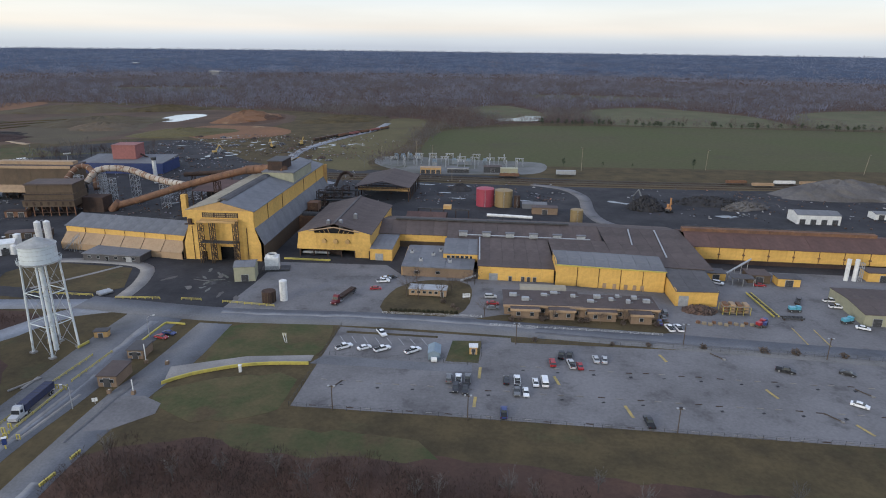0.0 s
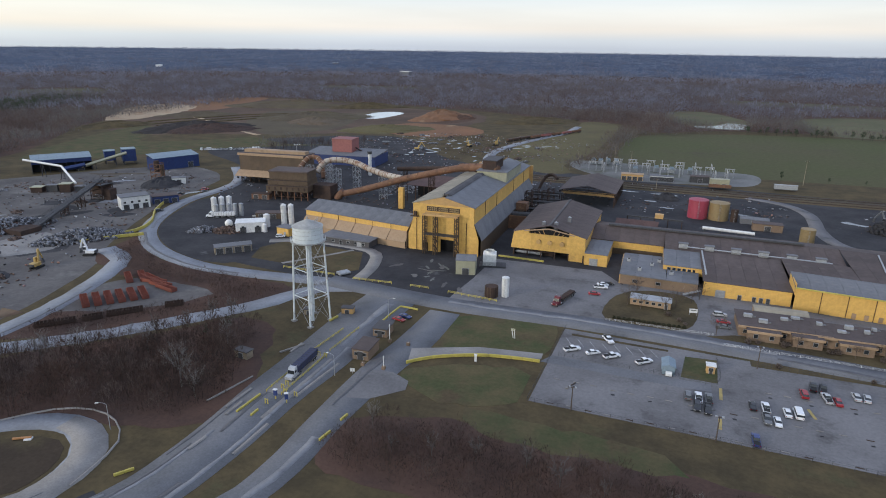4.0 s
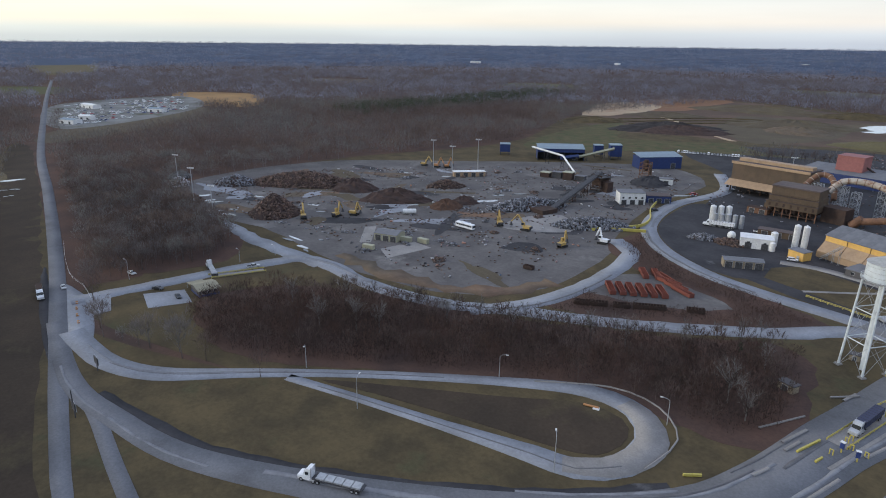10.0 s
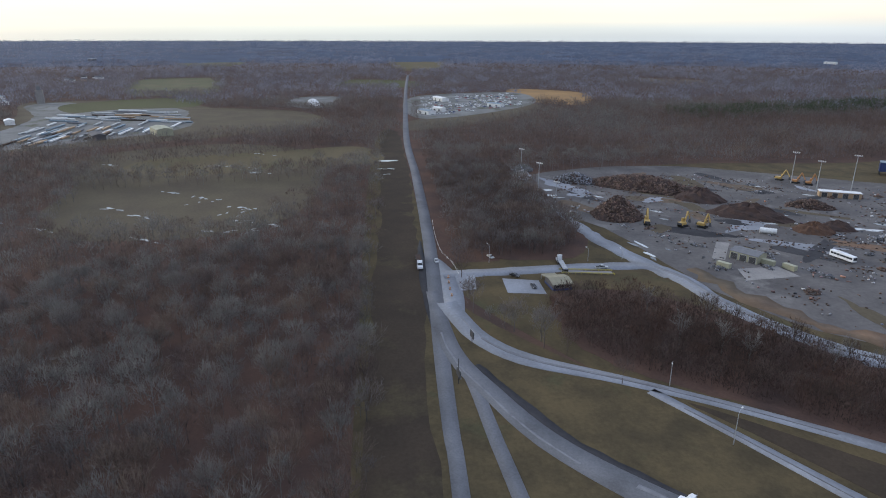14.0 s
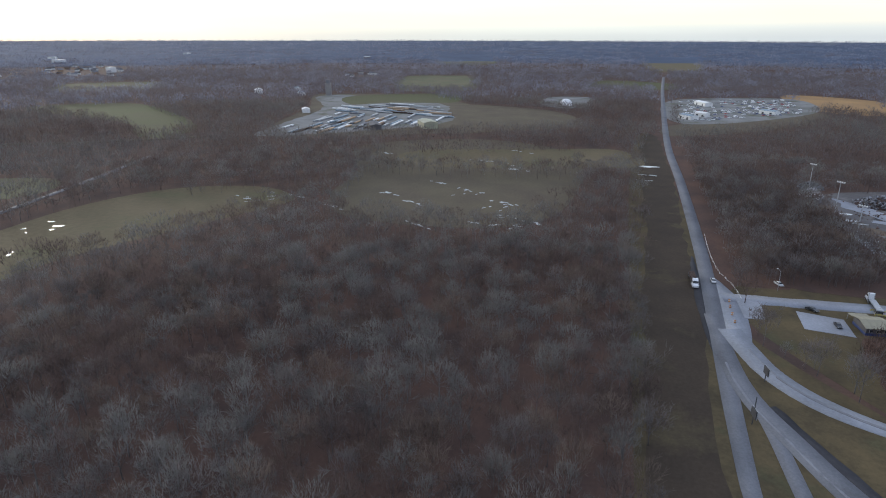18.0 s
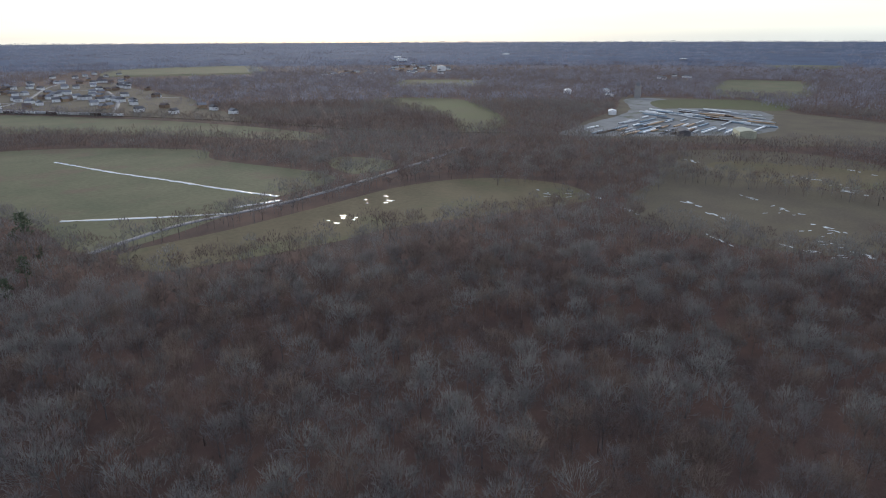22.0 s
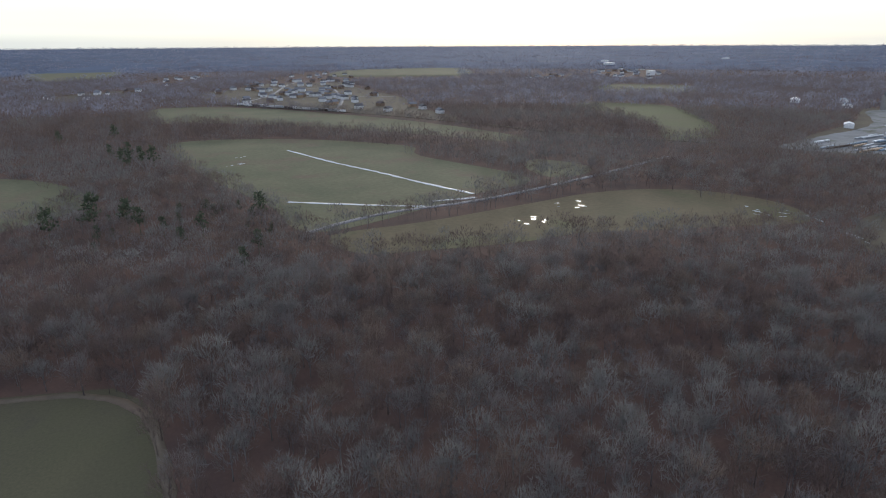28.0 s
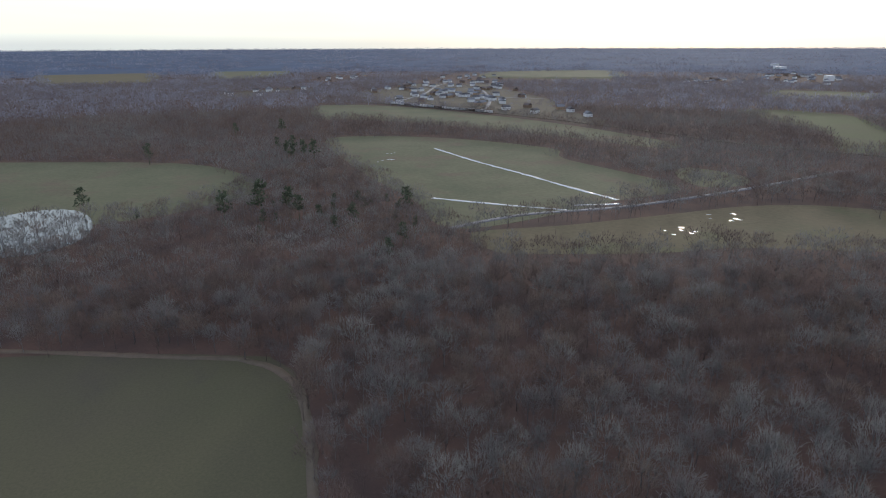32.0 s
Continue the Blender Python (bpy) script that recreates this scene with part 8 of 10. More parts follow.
ribbon("path", [(-180, 227), (-168, 242), (-158, 256)], 2.0, 0.14, M["concrete"], "pale concrete footpath across the lawn", "path")
ribbon("road", [(-138, 220), (-140, 240), (-150, 258), (-185, 262), (-205, 255)], 6, 0.13, M["concrete"], "pale concrete lane round the lawn")
patch("office_lawn", [(-34, 215), (-6, 215), (-2, 246), (-20, 250), (-32, 240)], 0.12, M["grass_dry"], "dry lawn round the site trailer", step=6)
patch("office_front", [(6, 207), (66, 203.5), (70, 212), (66, 216), (10, 216)], 0.115, M["grass_dry"], "dry lawn strip before the office", step=6)
patch("fence_strip", [(13, 193.2), (76, 191.8), (136, 188), (330, 172), (331, 175.5), (136, 191.5), (76, 195.4), (13, 196.8)], 0.13, M["grass_dry"], "grass strip between road and car park", smooth=False)
patch("lot_lawn", [(-8.5, 178.2), (2, 177.8), (3, 193.5), (-6.8, 193)], 0.13, M["grass"], "small lawn in the car park", smooth=False)
patch("lot_strip", [(-44, 196.2), (-12, 194.6), (-12, 196.0), (-44, 197.8)], 0.13, M["grass_dry"], "narrow grass strip by the car park", smooth=False)
patch("lot_lane", [(-51, 173.5), (-9, 171.5), (0, 172), (0, 176.5), (-9, 176.5), (-48, 179)], 0.12, M["road"], "smoother asphalt lane across the car park", smooth=False)
patch("gate_pad", [(-102.3, 149.5), (-92.5, 151.0), (-86.0, 147.5), (-85.0, 142.5), (-93.0, 134.5), (-99.4, 133.0)], 0.12, M["asphalt"], "asphalt turning pad by the gate", smooth=False)
patch("walk_path", [(-91, 160), (-71, 172), (-51, 175), (-51, 179), (-72, 176.5), (-93, 168)], 0.12, M["concrete"], "brown paved walk beside the yellow wall", smooth=False)
patch("loop_grass", [(-222, 30), (-204, 50), (-184, 71), (-170, 87), (-158, 90.5), (-151.5, 85), (-150, 76), (-155, 68.5), (-180, 55), (-206, 40)], 0.1, M["island"], "brown grass inside the loop road", step=6)


# loose pieces strewn over the yards
def strewn(name, outline, n, size, m, label, seed, z=0.1, clumps=14):
    """Loose angular pieces lying in clumps over a yard, one mesh."""
    rs = np.random.RandomState(seed)
    lo, hi = np.min(outline, axis=0), np.max(outline, axis=0)
    mid_ = rs.uniform(lo, hi, (clumps * 4, 2))
    c = mid_[rs.randint(len(mid_), size=n * 3)] + rs.normal(0, 1, (n * 3, 2)) * rs.choice([3, 7, 16], (n * 3, 1))
    loose = rs.uniform(0, 1, n * 3) < 0.3
    c[loose] = rs.uniform(lo, hi, (loose.sum(), 2))
    c = c[inside(outline, c)][:n]
    n = len(c)
    d = rs.uniform(0.2, 1.0, (n, 3)) ** 1.5 * size * np.array([1.0, 0.55, 0.3]) + 0.08
    a = rs.uniform(0, 2 * np.pi, n)
    tilt = rs.normal(0, 0.12, (n, 2))
    cube = np.array([(sx, sy, sz) for sx in (-1, 1) for sy in (-1, 1) for sz in (0, 2)], float)
    P = cube[None] * d[:, None]
    X = P[..., 0] * np.cos(a)[:, None] - P[..., 1] * np.sin(a)[:, None]
    Y = P[..., 0] * np.sin(a)[:, None] + P[..., 1] * np.cos(a)[:, None]
    Z = P[..., 2] + X * tilt[:, :1] * 0.3 + Y * tilt[:, 1:] * 0.3
    P = np.stack([X + c[:, :1], Y + c[:, 1:], Z + z], -1).reshape(-1, 3)
    f = np.array([(0, 1, 3, 2), (4, 6, 7, 5), (0, 4, 5, 1), (2, 3, 7, 6), (0, 2, 6, 4), (1, 5, 7, 3)])
    ff = (f[None] + (np.arange(n) * 8)[:, None, None]).reshape(-1, 4)
    tagged(new(name, mesh_from(name, P, ff, m)), label, "scrap", kind="stuff")


SCRAP_FIELD = [(-345, 92), (-300, 100), (-262, 112), (-256, 150), (-275, 200), (-310, 300), (-330, 380), (-400, 390), (-480, 250), (-530, 170), (-515, 70), (-440, 62), (-390, 75)]
SLAG_FIELD = [(-300, 505), (-180, 520), (-110, 540), (-80, 660), (-120, 700), (-260, 690), (-330, 620)]
WORKS_FIELD = [(-290, 320), (-150, 330), (-60, 380), (60, 400), (60, 470), (-100, 490), (-190, 510), (-300, 560), (-340, 420)]
EAST_FIELD = [(80, 380), (300, 330), (560, 320), (600, 430), (340, 455), (120, 450)]
M["pale_scrap"] = mat("pale_sheet_scrap", (0.36, 0.36, 0.37), (0.26, 0.25, 0.25), 0.4, 0.55, fine=1.0, island=0.6)
M["painted_scrap"] = mat("painted_scrap", (0.30, 0.13, 0.06), (0.09, 0.13, 0.2), 0.05, 0.6, fine=1.0, world_space=True, island=0.5)
for outline, n in ((SCRAP_FIELD, 1500), (SLAG_FIELD, 900), (WORKS_FIELD, 900), (EAST_FIELD, 600)):
    strewn("loose_scrap", outline, n, 0.75, M["scrap_rust"], "rusty scrap pieces strewn over dirt", n + len(outline))
    strewn("loose_scrap", outline, n // 3, 0.9, M["scrap"], "mixed grey scrap strewn over dirt", n + 7)
    strewn("loose_scrap", outline, n // 8, 0.9, M["pale_scrap"], "pale sheet scrap strewn over dirt", n + 11)
    strewn("loose_scrap", outline, n // 12, 1.0, M["painted_scrap"], "painted scrap pieces strewn over dirt", n + 19)

# the spur into the scrap yard, its pads and its puddles painted sky-bright
ribbon("road", [(-440, 50), (-429, 52.5), (-401, 54.5), (-366, 58.5), (-337, 66), (-317, 72)], 9, 0.127, M["haul"], "pale dusty haul road into the scrap yard", wobble=0.8, widths=[4, 6, 9, 10, 10])
patch("pad", [(-323, 105), (-324, 125), (-311, 127), (-309, 101)], 0.123, M["concrete"], "cracked pale concrete pad beside the workshop", smooth=False)
patch("pad", [(-338, 101), (-361, 116), (-359, 122), (-335, 106)], 0.124, M["concrete"], "pale concrete forecourt of the workshop", smooth=False)
puddles([(x, y, a, b, rz) for (x, y), a, b, rz in zip(((-481, 60), (-467, 58), (-438, 55.5), (-429, 58), (-459, 90), (-446, 93), (-474, 147), (-421, 111), (-389, 164), (-405, 181), (-374, 204), (-371, 212), (-365, 187), (-361, 76), (-346, 74), (-476, 212), (-449, 230)),
         (5, 6, 6, 5, 4, 4, 4, 5, 4, 4, 6, 6, 4, 7, 4, 4, 4), (2.2, 2.4, 2.0, 1.6, 1.3, 1.2, 1.2, 1.6, 1.4, 1.4, 2.4, 2.2, 1.3, 1.1, 1.3, 1.2, 1.2), (80, 70, 60, 40, 50, 30, 60, 40, 70, 60, 80, 70, 50, 10, 20, 60, 50))], "puddle on the scrap yard painted bright as reflected sky", "ice")
heap("scrap_heap", -523, 54, 9, 7, 5, 0, 420, 1.4, M["pale_scrap"], M["yard"], "pale blue-grey pile of sheet scrap", 61)
heap("scrap_heap", -473, 50, 11, 6, 4, 20, 300, 1.2, M["scrap_rust"], M["shred"], "dark pile of scrap beside the wood", 62)
heap("scrap_heap", -433, 45, 7, 5, 3, 20, 200, 1.2, M["scrap_rust"], M["shred"], "dark pile of scrap beside the wood", 63)

# rusty wagons and pools on the slag ground, sky brightness in the pools' colour
puddles([(rsm.uniform(-290, -110), rsm.uniform(520, 670), rsm.uniform(2, 7), rsm.uniform(0.7, 1.8), rsm.uniform(0, 60)) for _ in range(26)], "pool on the slag ground painted pale as reflected sky", "ice")
for i in range(8):
    x, y = -170 + i * 4.6, 652 + i * 10.4
    o = thing("slag_wagon", x, y, 66, 0.1, "rusty open wagon in a row on the slag ground", "wagon", "slag wagons")
    part("tub", solid(([(-3.6, -1.2, 1.0), (3.6, -1.2, 1.0), (3.6, 1.2, 1.0), (-3.6, 1.2, 1.0)], [(-4.2, -1.6, 3.0), (4.2, -1.6, 3.0), (4.2, 1.6, 3.0), (-4.2, 1.6, 3.0)])), M["scrap_rust"], o)
    part("frame", box(-4, 4, -1, 1, 0.5, 1.0), M["coal"], o)
    for k in (-2.6, 2.6):
        part("axle", cyl((k, -1.1, 0.5), (k, 1.1, 0.5), 0.45, n=8), M["coal"], o)

# broad mounds of the workings
for x, y, rx, ry, h, rz, m, label in ((-540, 606, 74, 30, 9, 58, "cinder", "long dark cinder mound on the workings"), (-470, 770, 80, 40, 9, 40, "brush", "broad brown earth mound of the workings"), (-640, 590, 50, 26, 6, 60, "grass_dry", "grassy mound beside the wood"), (-310, 840, 62, 30, 12, 70, "red_soil", "red-brown earth mound beside the pond"),
                                      (-590, 900, 110, 36, 10, 20, "brush", "long brown earth bank of the workings"), (-330, 690, 60, 34, 6, 40, "curve", "low grassy mound above the slag ground"), (-180, 850, 70, 34, 7, 40, "grass_dry", "low grassy mound above the haul road"),
                                      (-470, 940, 70, 26, 8, 30, "grass_dry", "grassy bank behind the pond")):
    heap("earth_mound", x, y, rx, ry, h, rz, 0, 1, M[m], M[m], label, int(rx + ry + h), "earth mound", 1.3)


# ---------------------------------------------------------------- vehicles
def paint(name, c, rough=0.3):
    return mat(name, c, tuple(v * 0.92 for v in c), 0.6, rough, fine=3.0, spec=0.5)


PAINT = dict(white=paint("white_car_paint", (0.72, 0.73, 0.74)), black=paint("black_car_paint", (0.018, 0.019, 0.022)), grey=paint("grey_car_paint", (0.13, 0.135, 0.14)), silver=paint("silver_car_paint", (0.42, 0.43, 0.44)),
             red=paint("red_car_paint", (0.30, 0.025, 0.03)), blue=paint("blue_car_paint", (0.03, 0.05, 0.16)), teal=paint("teal_truck_paint", (0.10, 0.33, 0.42)), yellow=paint("yellow_machine_paint", (0.40, 0.27, 0.085), 0.6),
             orange=paint("orange_machine_paint", (0.40, 0.19, 0.07), 0.6), navy=paint("navy_tarp", (0.03, 0.035, 0.075), 0.7))
M["lamp_glass"] = mat("lamp_glass", (0.6, 0.6, 0.58), None, 1.0, 0.15)
M["tail_glass"] = mat("tail_glass", (0.3, 0.01, 0.01), None, 1.0, 0.2)


def profile(pts, w, bm=None, inset=0.0):
    """A body from a side profile (x, z), w wide; the top narrows by inset."""
    zs = [z for _, z in pts]
    lo, hi = min(zs), max(zs)
    k = lambda z: w / 2 - inset * (z - lo) / max(hi - lo, 0.01)
    return solid(([(x, -k(z), z) for x, z in pts], [(x, k(z), z) for x, z in pts]), bm)


def wheels(o, xs, half, r, m=None):
    for x in xs:
        for s in (-1, 1):
            t = part("wheel", cyl((x, s * (half - 0.22), r), (x, s * half, r), r, n=12), M["black"], o)
            part("rim", cyl((x, s * (half - 0.02), r), (x, s * (half + 0.02), r), r * 0.58, n=10), M["steel"], t)


def car(kind, colour):
    m = PAINT[colour]
    label = dict(car="parked %s saloon car", pickup="parked %s pickup truck", suv="parked %s sport utility car", van="parked %s passenger van")[kind] % colour
    o = thing("car" if kind == "car" else "pickup_truck" if kind == "pickup" else "van" if kind == "van" else "car", 0, 0, 0, 0, label, "car" if kind in ("car", "suv") else kind, "parked vehicles")
    if kind == "car":
        part("body", profile([(-2.35, 0.3), (2.35, 0.3), (2.4, 0.65), (1.3, 0.92), (-1.6, 0.98), (-2.35, 0.85)], 1.8, inset=0.08), m, o)
        part("cabin_glass", profile([(1.25, 0.9), (0.55, 1.34), (-0.95, 1.36), (-1.75, 0.95)], 1.62, inset=0.2), M["glass"], o)
        part("roof", profile([(0.6, 1.33), (0.4, 1.43), (-0.8, 1.44), (-1.0, 1.34)], 1.28, inset=0.05), m, o)
        ws, half, fx, bx, hz = (1.45, -1.4), 0.88, 2.36, -2.36, 0.62
    elif kind == "pickup":
        part("body", profile([(-2.85, 0.45), (2.85, 0.45), (2.9, 0.95), (1.5, 1.12), (-2.85, 1.05)], 1.95, inset=0.05), m, o)
        part("cabin_glass", profile([(1.45, 1.1), (0.8, 1.72), (-0.6, 1.74), (-0.85, 1.08)], 1.75, inset=0.18), M["glass"], o)
        part("roof", profile([(0.8, 1.71), (0.65, 1.82), (-0.45, 1.82), (-0.6, 1.72)], 1.45, inset=0.05), m, o)
        part("bed", box(-2.75, -0.95, -0.82, 0.82, 1.04, 1.09), M["black"], o)
        ws, half, fx, bx, hz = (1.8, -1.75), 0.97, 2.86, -2.87, 0.85
    elif kind == "suv":
        part("body", profile([(-2.4, 0.4), (2.4, 0.4), (2.42, 0.9), (1.3, 1.08), (-2.4, 1.08)], 1.9, inset=0.05), m, o)
        part("cabin_glass", profile([(1.25, 1.07), (0.6, 1.62), (-2.05, 1.64), (-2.35, 1.07)], 1.72, inset=0.16), M["glass"], o)
        part("roof", profile([(0.65, 1.61), (0.4, 1.74), (-1.95, 1.74), (-2.1, 1.63)], 1.45, inset=0.05), m, o)
        ws, half, fx, bx, hz = (1.5, -1.45), 0.94, 2.4, -2.42, 0.8
    else:
        part("body", profile([(-2.9, 0.4), (2.7, 0.4), (2.8, 1.0), (2.2, 1.2), (-2.9, 1.2)], 2.0, inset=0.03), m, o)
        part("cabin_glass", profile([(2.15, 1.2), (1.6, 1.75), (-2.8, 1.8), (-2.88, 1.2)], 1.96, inset=0.08), M["glass"], o)
        part("roof", profile([(1.65, 1.74), (1.3, 2.12), (-2.7, 2.14), (-2.85, 1.8)], 1.86, inset=0.1), m, o)
        ws, half, fx, bx, hz = (1.75, -1.8), 0.98, 2.75, -2.92, 0.8
    wheels(o, ws, half, 0.34 if kind == "car" else 0.4)
    for s in (-1, 1):
        part("headlight", box(fx - 0.06, fx + 0.04, s * 0.65 - 0.18, s * 0.65 + 0.18, hz - 0.08, hz + 0.08), M["lamp_glass"], o)
        part("tail_light", box(bx - 0.03, bx + 0.06, s * 0.7 - 0.12, s * 0.7 + 0.12, hz - 0.06, hz + 0.12), M["tail_glass"], o)
    return o


PROTO = {}


def plain_car(kind, colour):
    """A car of a far vehicle yard: body, glass and roof."""
    key = (kind, colour, "far")
    if key not in PROTO:
        o = car(kind, colour)
        for ch in list(o.children):
            if ch.name.split(".")[0] not in ("body", "cabin_glass", "roof"):
                for g in list(ch.children):
                    bpy.data.objects.remove(g)
                bpy.data.objects.remove(ch)
        o["label"] = "stored %s vehicle on the gravel yard" % colour
        PROTO[key] = o
        return o, True
    return PROTO[key], False


def store(kind, colour, x, y, rz, z=0.1):
    o, fresh = plain_car(kind, colour)
    if fresh:
        o.matrix_basis = pose(x, y, z - 0.25, 0, 0, rz)
    else:
        copy_thing(o, pose(x, y, z - 0.25, 0, 0, rz))


def park(kind, colour, x, y, rz, z=0.1):
    key = (kind, colour)
    if key not in PROTO:
        PROTO[key] = car(kind, colour)
        PROTO[key].matrix_basis = pose(x, y, z, 0, 0, rz)
        return PROTO[key]
    return copy_thing(PROTO[key], pose(x, y, z, 0, 0, rz))


for kind, colour, x, y, rz in (
        ("pickup", "white", -42.4, 184.6, 35), ("car", "white", -35.6, 184.6, 35), ("pickup", "white", -29.6, 184.0, 35), ("pickup", "white", -19.5, 183.6, 38), ("pickup", "white", -31.6, 196.0, -60),
        ("suv", "grey", -6.8, 166.5, 90), ("pickup", "white", -4.0, 166.2, 90), ("pickup", "grey", -1.2, 166.5, 90), ("suv", "black", -4.6, 161.0, -90), ("pickup", "black", -1.8, 160.6, -90),
        ("car", "black", 10.3, 166.8, 90), ("pickup", "white", 13.6, 166.7, 90), ("car", "white", 19.0, 166.2, 90), ("van", "white", 21.7, 166.6, 90), ("pickup", "grey", 13.1, 160.8, -90), ("car", "white", 15.7, 160.3, -90),
        ("suv", "red", 25.3, 178.7, 90), ("pickup", "black", 28.7, 184.2, 80), ("pickup", "black", 31.4, 184.2, 80), ("pickup", "silver", 31.1, 178.3, 96), ("car", "red", 33.7, 177.4, 90),
        ("car", "silver", 39.5, 182.3, 90), ("car", "silver", 42.2, 182.2, 80), ("car", "white", 109.1, 160.4, -35), ("pickup", "black", 97.2, 179.3, -25), ("car", "black", 115.8, 179.0, -30), ("pickup", "black", 47.5, 147.2, 92),
        ("pickup", "blue", 9.0, 149.0, 88), ("pickup", "white", 69.9, 208.0, 96), ("pickup", "white", 73.0, 208.2, 96), ("car", "blue", 67.8, 213, 80), ("suv", "grey", 72.0, 222, 85), ("car", "grey", 70.4, 217.5, 85),
        ("car", "white", -38.0, 249.8, 15), ("car", "black", -35.8, 251.6, 15), ("pickup", "white", -38.6, 246.0, 12), ("car", "red", -40.4, 237.8, 10), ("suv", "silver", 6.6, 232.5, 5), ("car", "red", 7.3, 226.0, 3), ("car", "grey", 7.3, 221.3, 3),
        ("pickup", "white", 141.6, 239.2, 0), ("pickup", "white", 140.8, 233.0, -5), ("car", "white", 139.9, 213.8, -25), ("suv", "white", 103.6, 256.0, -35), ("car", "red", 120.7, 255.0, 0),
        ("car", "red", -105.4, 187.0, -15), ("car", "blue", -104.2, 190.2, -15), ("car", "silver", -347, -29, 2), ("suv", "white", -203, 262, 30), ("suv", "black", -299, 282, 60), ("suv", "black", -318, 322, 70),
        ("car", "grey", -309, 335, 60), ("pickup", "white", -238, 293, 30), ("pickup", "white", -224, 300, 20), ("suv", "red", -312, 340, 60), ("pickup", "silver", -330, 44, 85), ("car", "black", -325, 3, 40), ("car", "black", -312, 8, 0), ("car", "silver", -350, -3, 20)):
    park(kind, colour, x, y, rz)


def semi(x, y, rz, cab, load, label, trailer="tank"):
    o = thing("semi_truck", x, y, rz, 0.15, label, "truck")
    part("cab", profile([(5.2, 0.6), (8.6, 0.6), (8.7, 1.5), (7.1, 1.8), (6.8, 2.9), (6.2, 3.6), (5.2, 3.6)], 2.4, inset=0.12), PAINT[cab], o)
    part("windscreen", profile([(7.14, 1.85), (6.86, 2.85), (6.7, 2.85), (6.95, 1.85)], 2.1), M["glass"], o)
    for s in (-1, 1):
        part("side_window", box(5.7, 6.6, s * 1.16 - 0.03, s * 1.16 + 0.03, 2.0, 2.8), M["glass"], o)
        part("fuel_tank", cyl((4.2, s * 1.0, 0.8), (5.4, s * 1.0, 0.8), 0.32, n=10), M["steel"], o)
        part("exhaust", cyl((5.1, s * 1.0, 1.0), (5.1, s * 1.0, 3.9), 0.09, n=8), M["steel"], o)
        part("headlight", box(8.6, 8.75, s * 0.9 - 0.2, s * 0.9 + 0.2, 0.9, 1.2), M["lamp_glass"], o)
    part("frame", box(-7.5, 8.2, -0.5, 0.5, 0.75, 1.0), M["black"], o)
    if trailer == "tank":
        part("trailer", profile([(-7.6, 1.3), (4.6, 1.3), (4.8, 2.0), (4.8, 3.3), (-7.8, 3.3), (-7.8, 2.0)], 2.45, inset=0.0), PAINT[load], o, "tarpaulin-covered dump trailer")
        for k in range(9):
            part("bow", box(-7.4 + k * 1.45, -7.3 + k * 1.45, -1.27, 1.27, 1.4, 3.36), M["steel_dark"], o)
    else:
        part("trailer", box(-8.0, 4.8, -1.25, 1.25, 1.1, 1.35), M["steel_dark"], o, "flatbed trailer")
        for k in range(5):
            part("load", box(-7.4 + k * 2.3, -5.3 + k * 2.3, -1.1, 1.1, 1.36, 1.36 + (0.7 if load != "white" else 0.35)), M["steel"] if load == "white" else M["rust_dark"], o)
    wheels(o, (7.7, 4.6, 3.4, -5.4, -6.6), 1.22, 0.5)
    return o


semi(-119.6, 143.5, -88, "silver", "navy", "silver semi truck with a dark covered dump trailer on the scale")
semi(-176.5, 13.0, 217, "white", "white", "white semi truck with an open flatbed trailer on the road", "flat")
PAINT["maroon"] = paint("maroon_truck_paint", (0.12, 0.016, 0.02))
semi(-51.2, 227.5, -108, "maroon", "red", "dark red flatbed truck parked on the apron", "flat")
semi(-345, -37.3, 0, "white", "grey", "white semi truck standing on the highway verge", "flat")
semi(-256, 284, 203, "white", "white", "white tanker truck beside the gas tanks")
semi(-334.5, 27, 175, "white", "white", "white truck on the weighbridge", "flat")


def bus(x, y, rz):
    o = thing("bus", x, y, rz, 0.12, "white coach parked on the yard's dirt", "bus")
    part("body", box(-6.2, 6.2, -1.25, 1.25, 0.5, 3.2, bevel=0.12), PAINT["white"], o)
    for s in (-1, 1):
        for k in range(7):
            part("window", box(-5.4 + k * 1.6, -4.0 + k * 1.6, s * 1.26 - 0.02, s * 1.26 + 0.02, 1.7, 2.6), M["glass"], o)
    part("windscreen", box(6.18, 6.24, -1.05, 1.05, 1.4, 2.7), M["glass"], o)
    part("roof_unit", box(-3, -1, -0.8, 0.8, 3.2, 3.5), M["white"], o)
    wheels(o, (4.0, -3.6), 1.2, 0.5)


bus(-329.5, 161.2, 12)
for x, y, rz in ((-371, 150.5, 60),):
    t = thing("horizontal_tank", x, y, rz, 0, "white horizontal fuel tank on saddles", "tank")
    part("shell", cyl((-4, 0, 1.9), (4, 0, 1.9), 1.5, n=16), M["white"], t)
    for k in (-2.4, 2.4):
        part("saddle", box(k - 0.3, k + 0.3, -1.2, 1.2, 0, 0.9), M["concrete"], t)


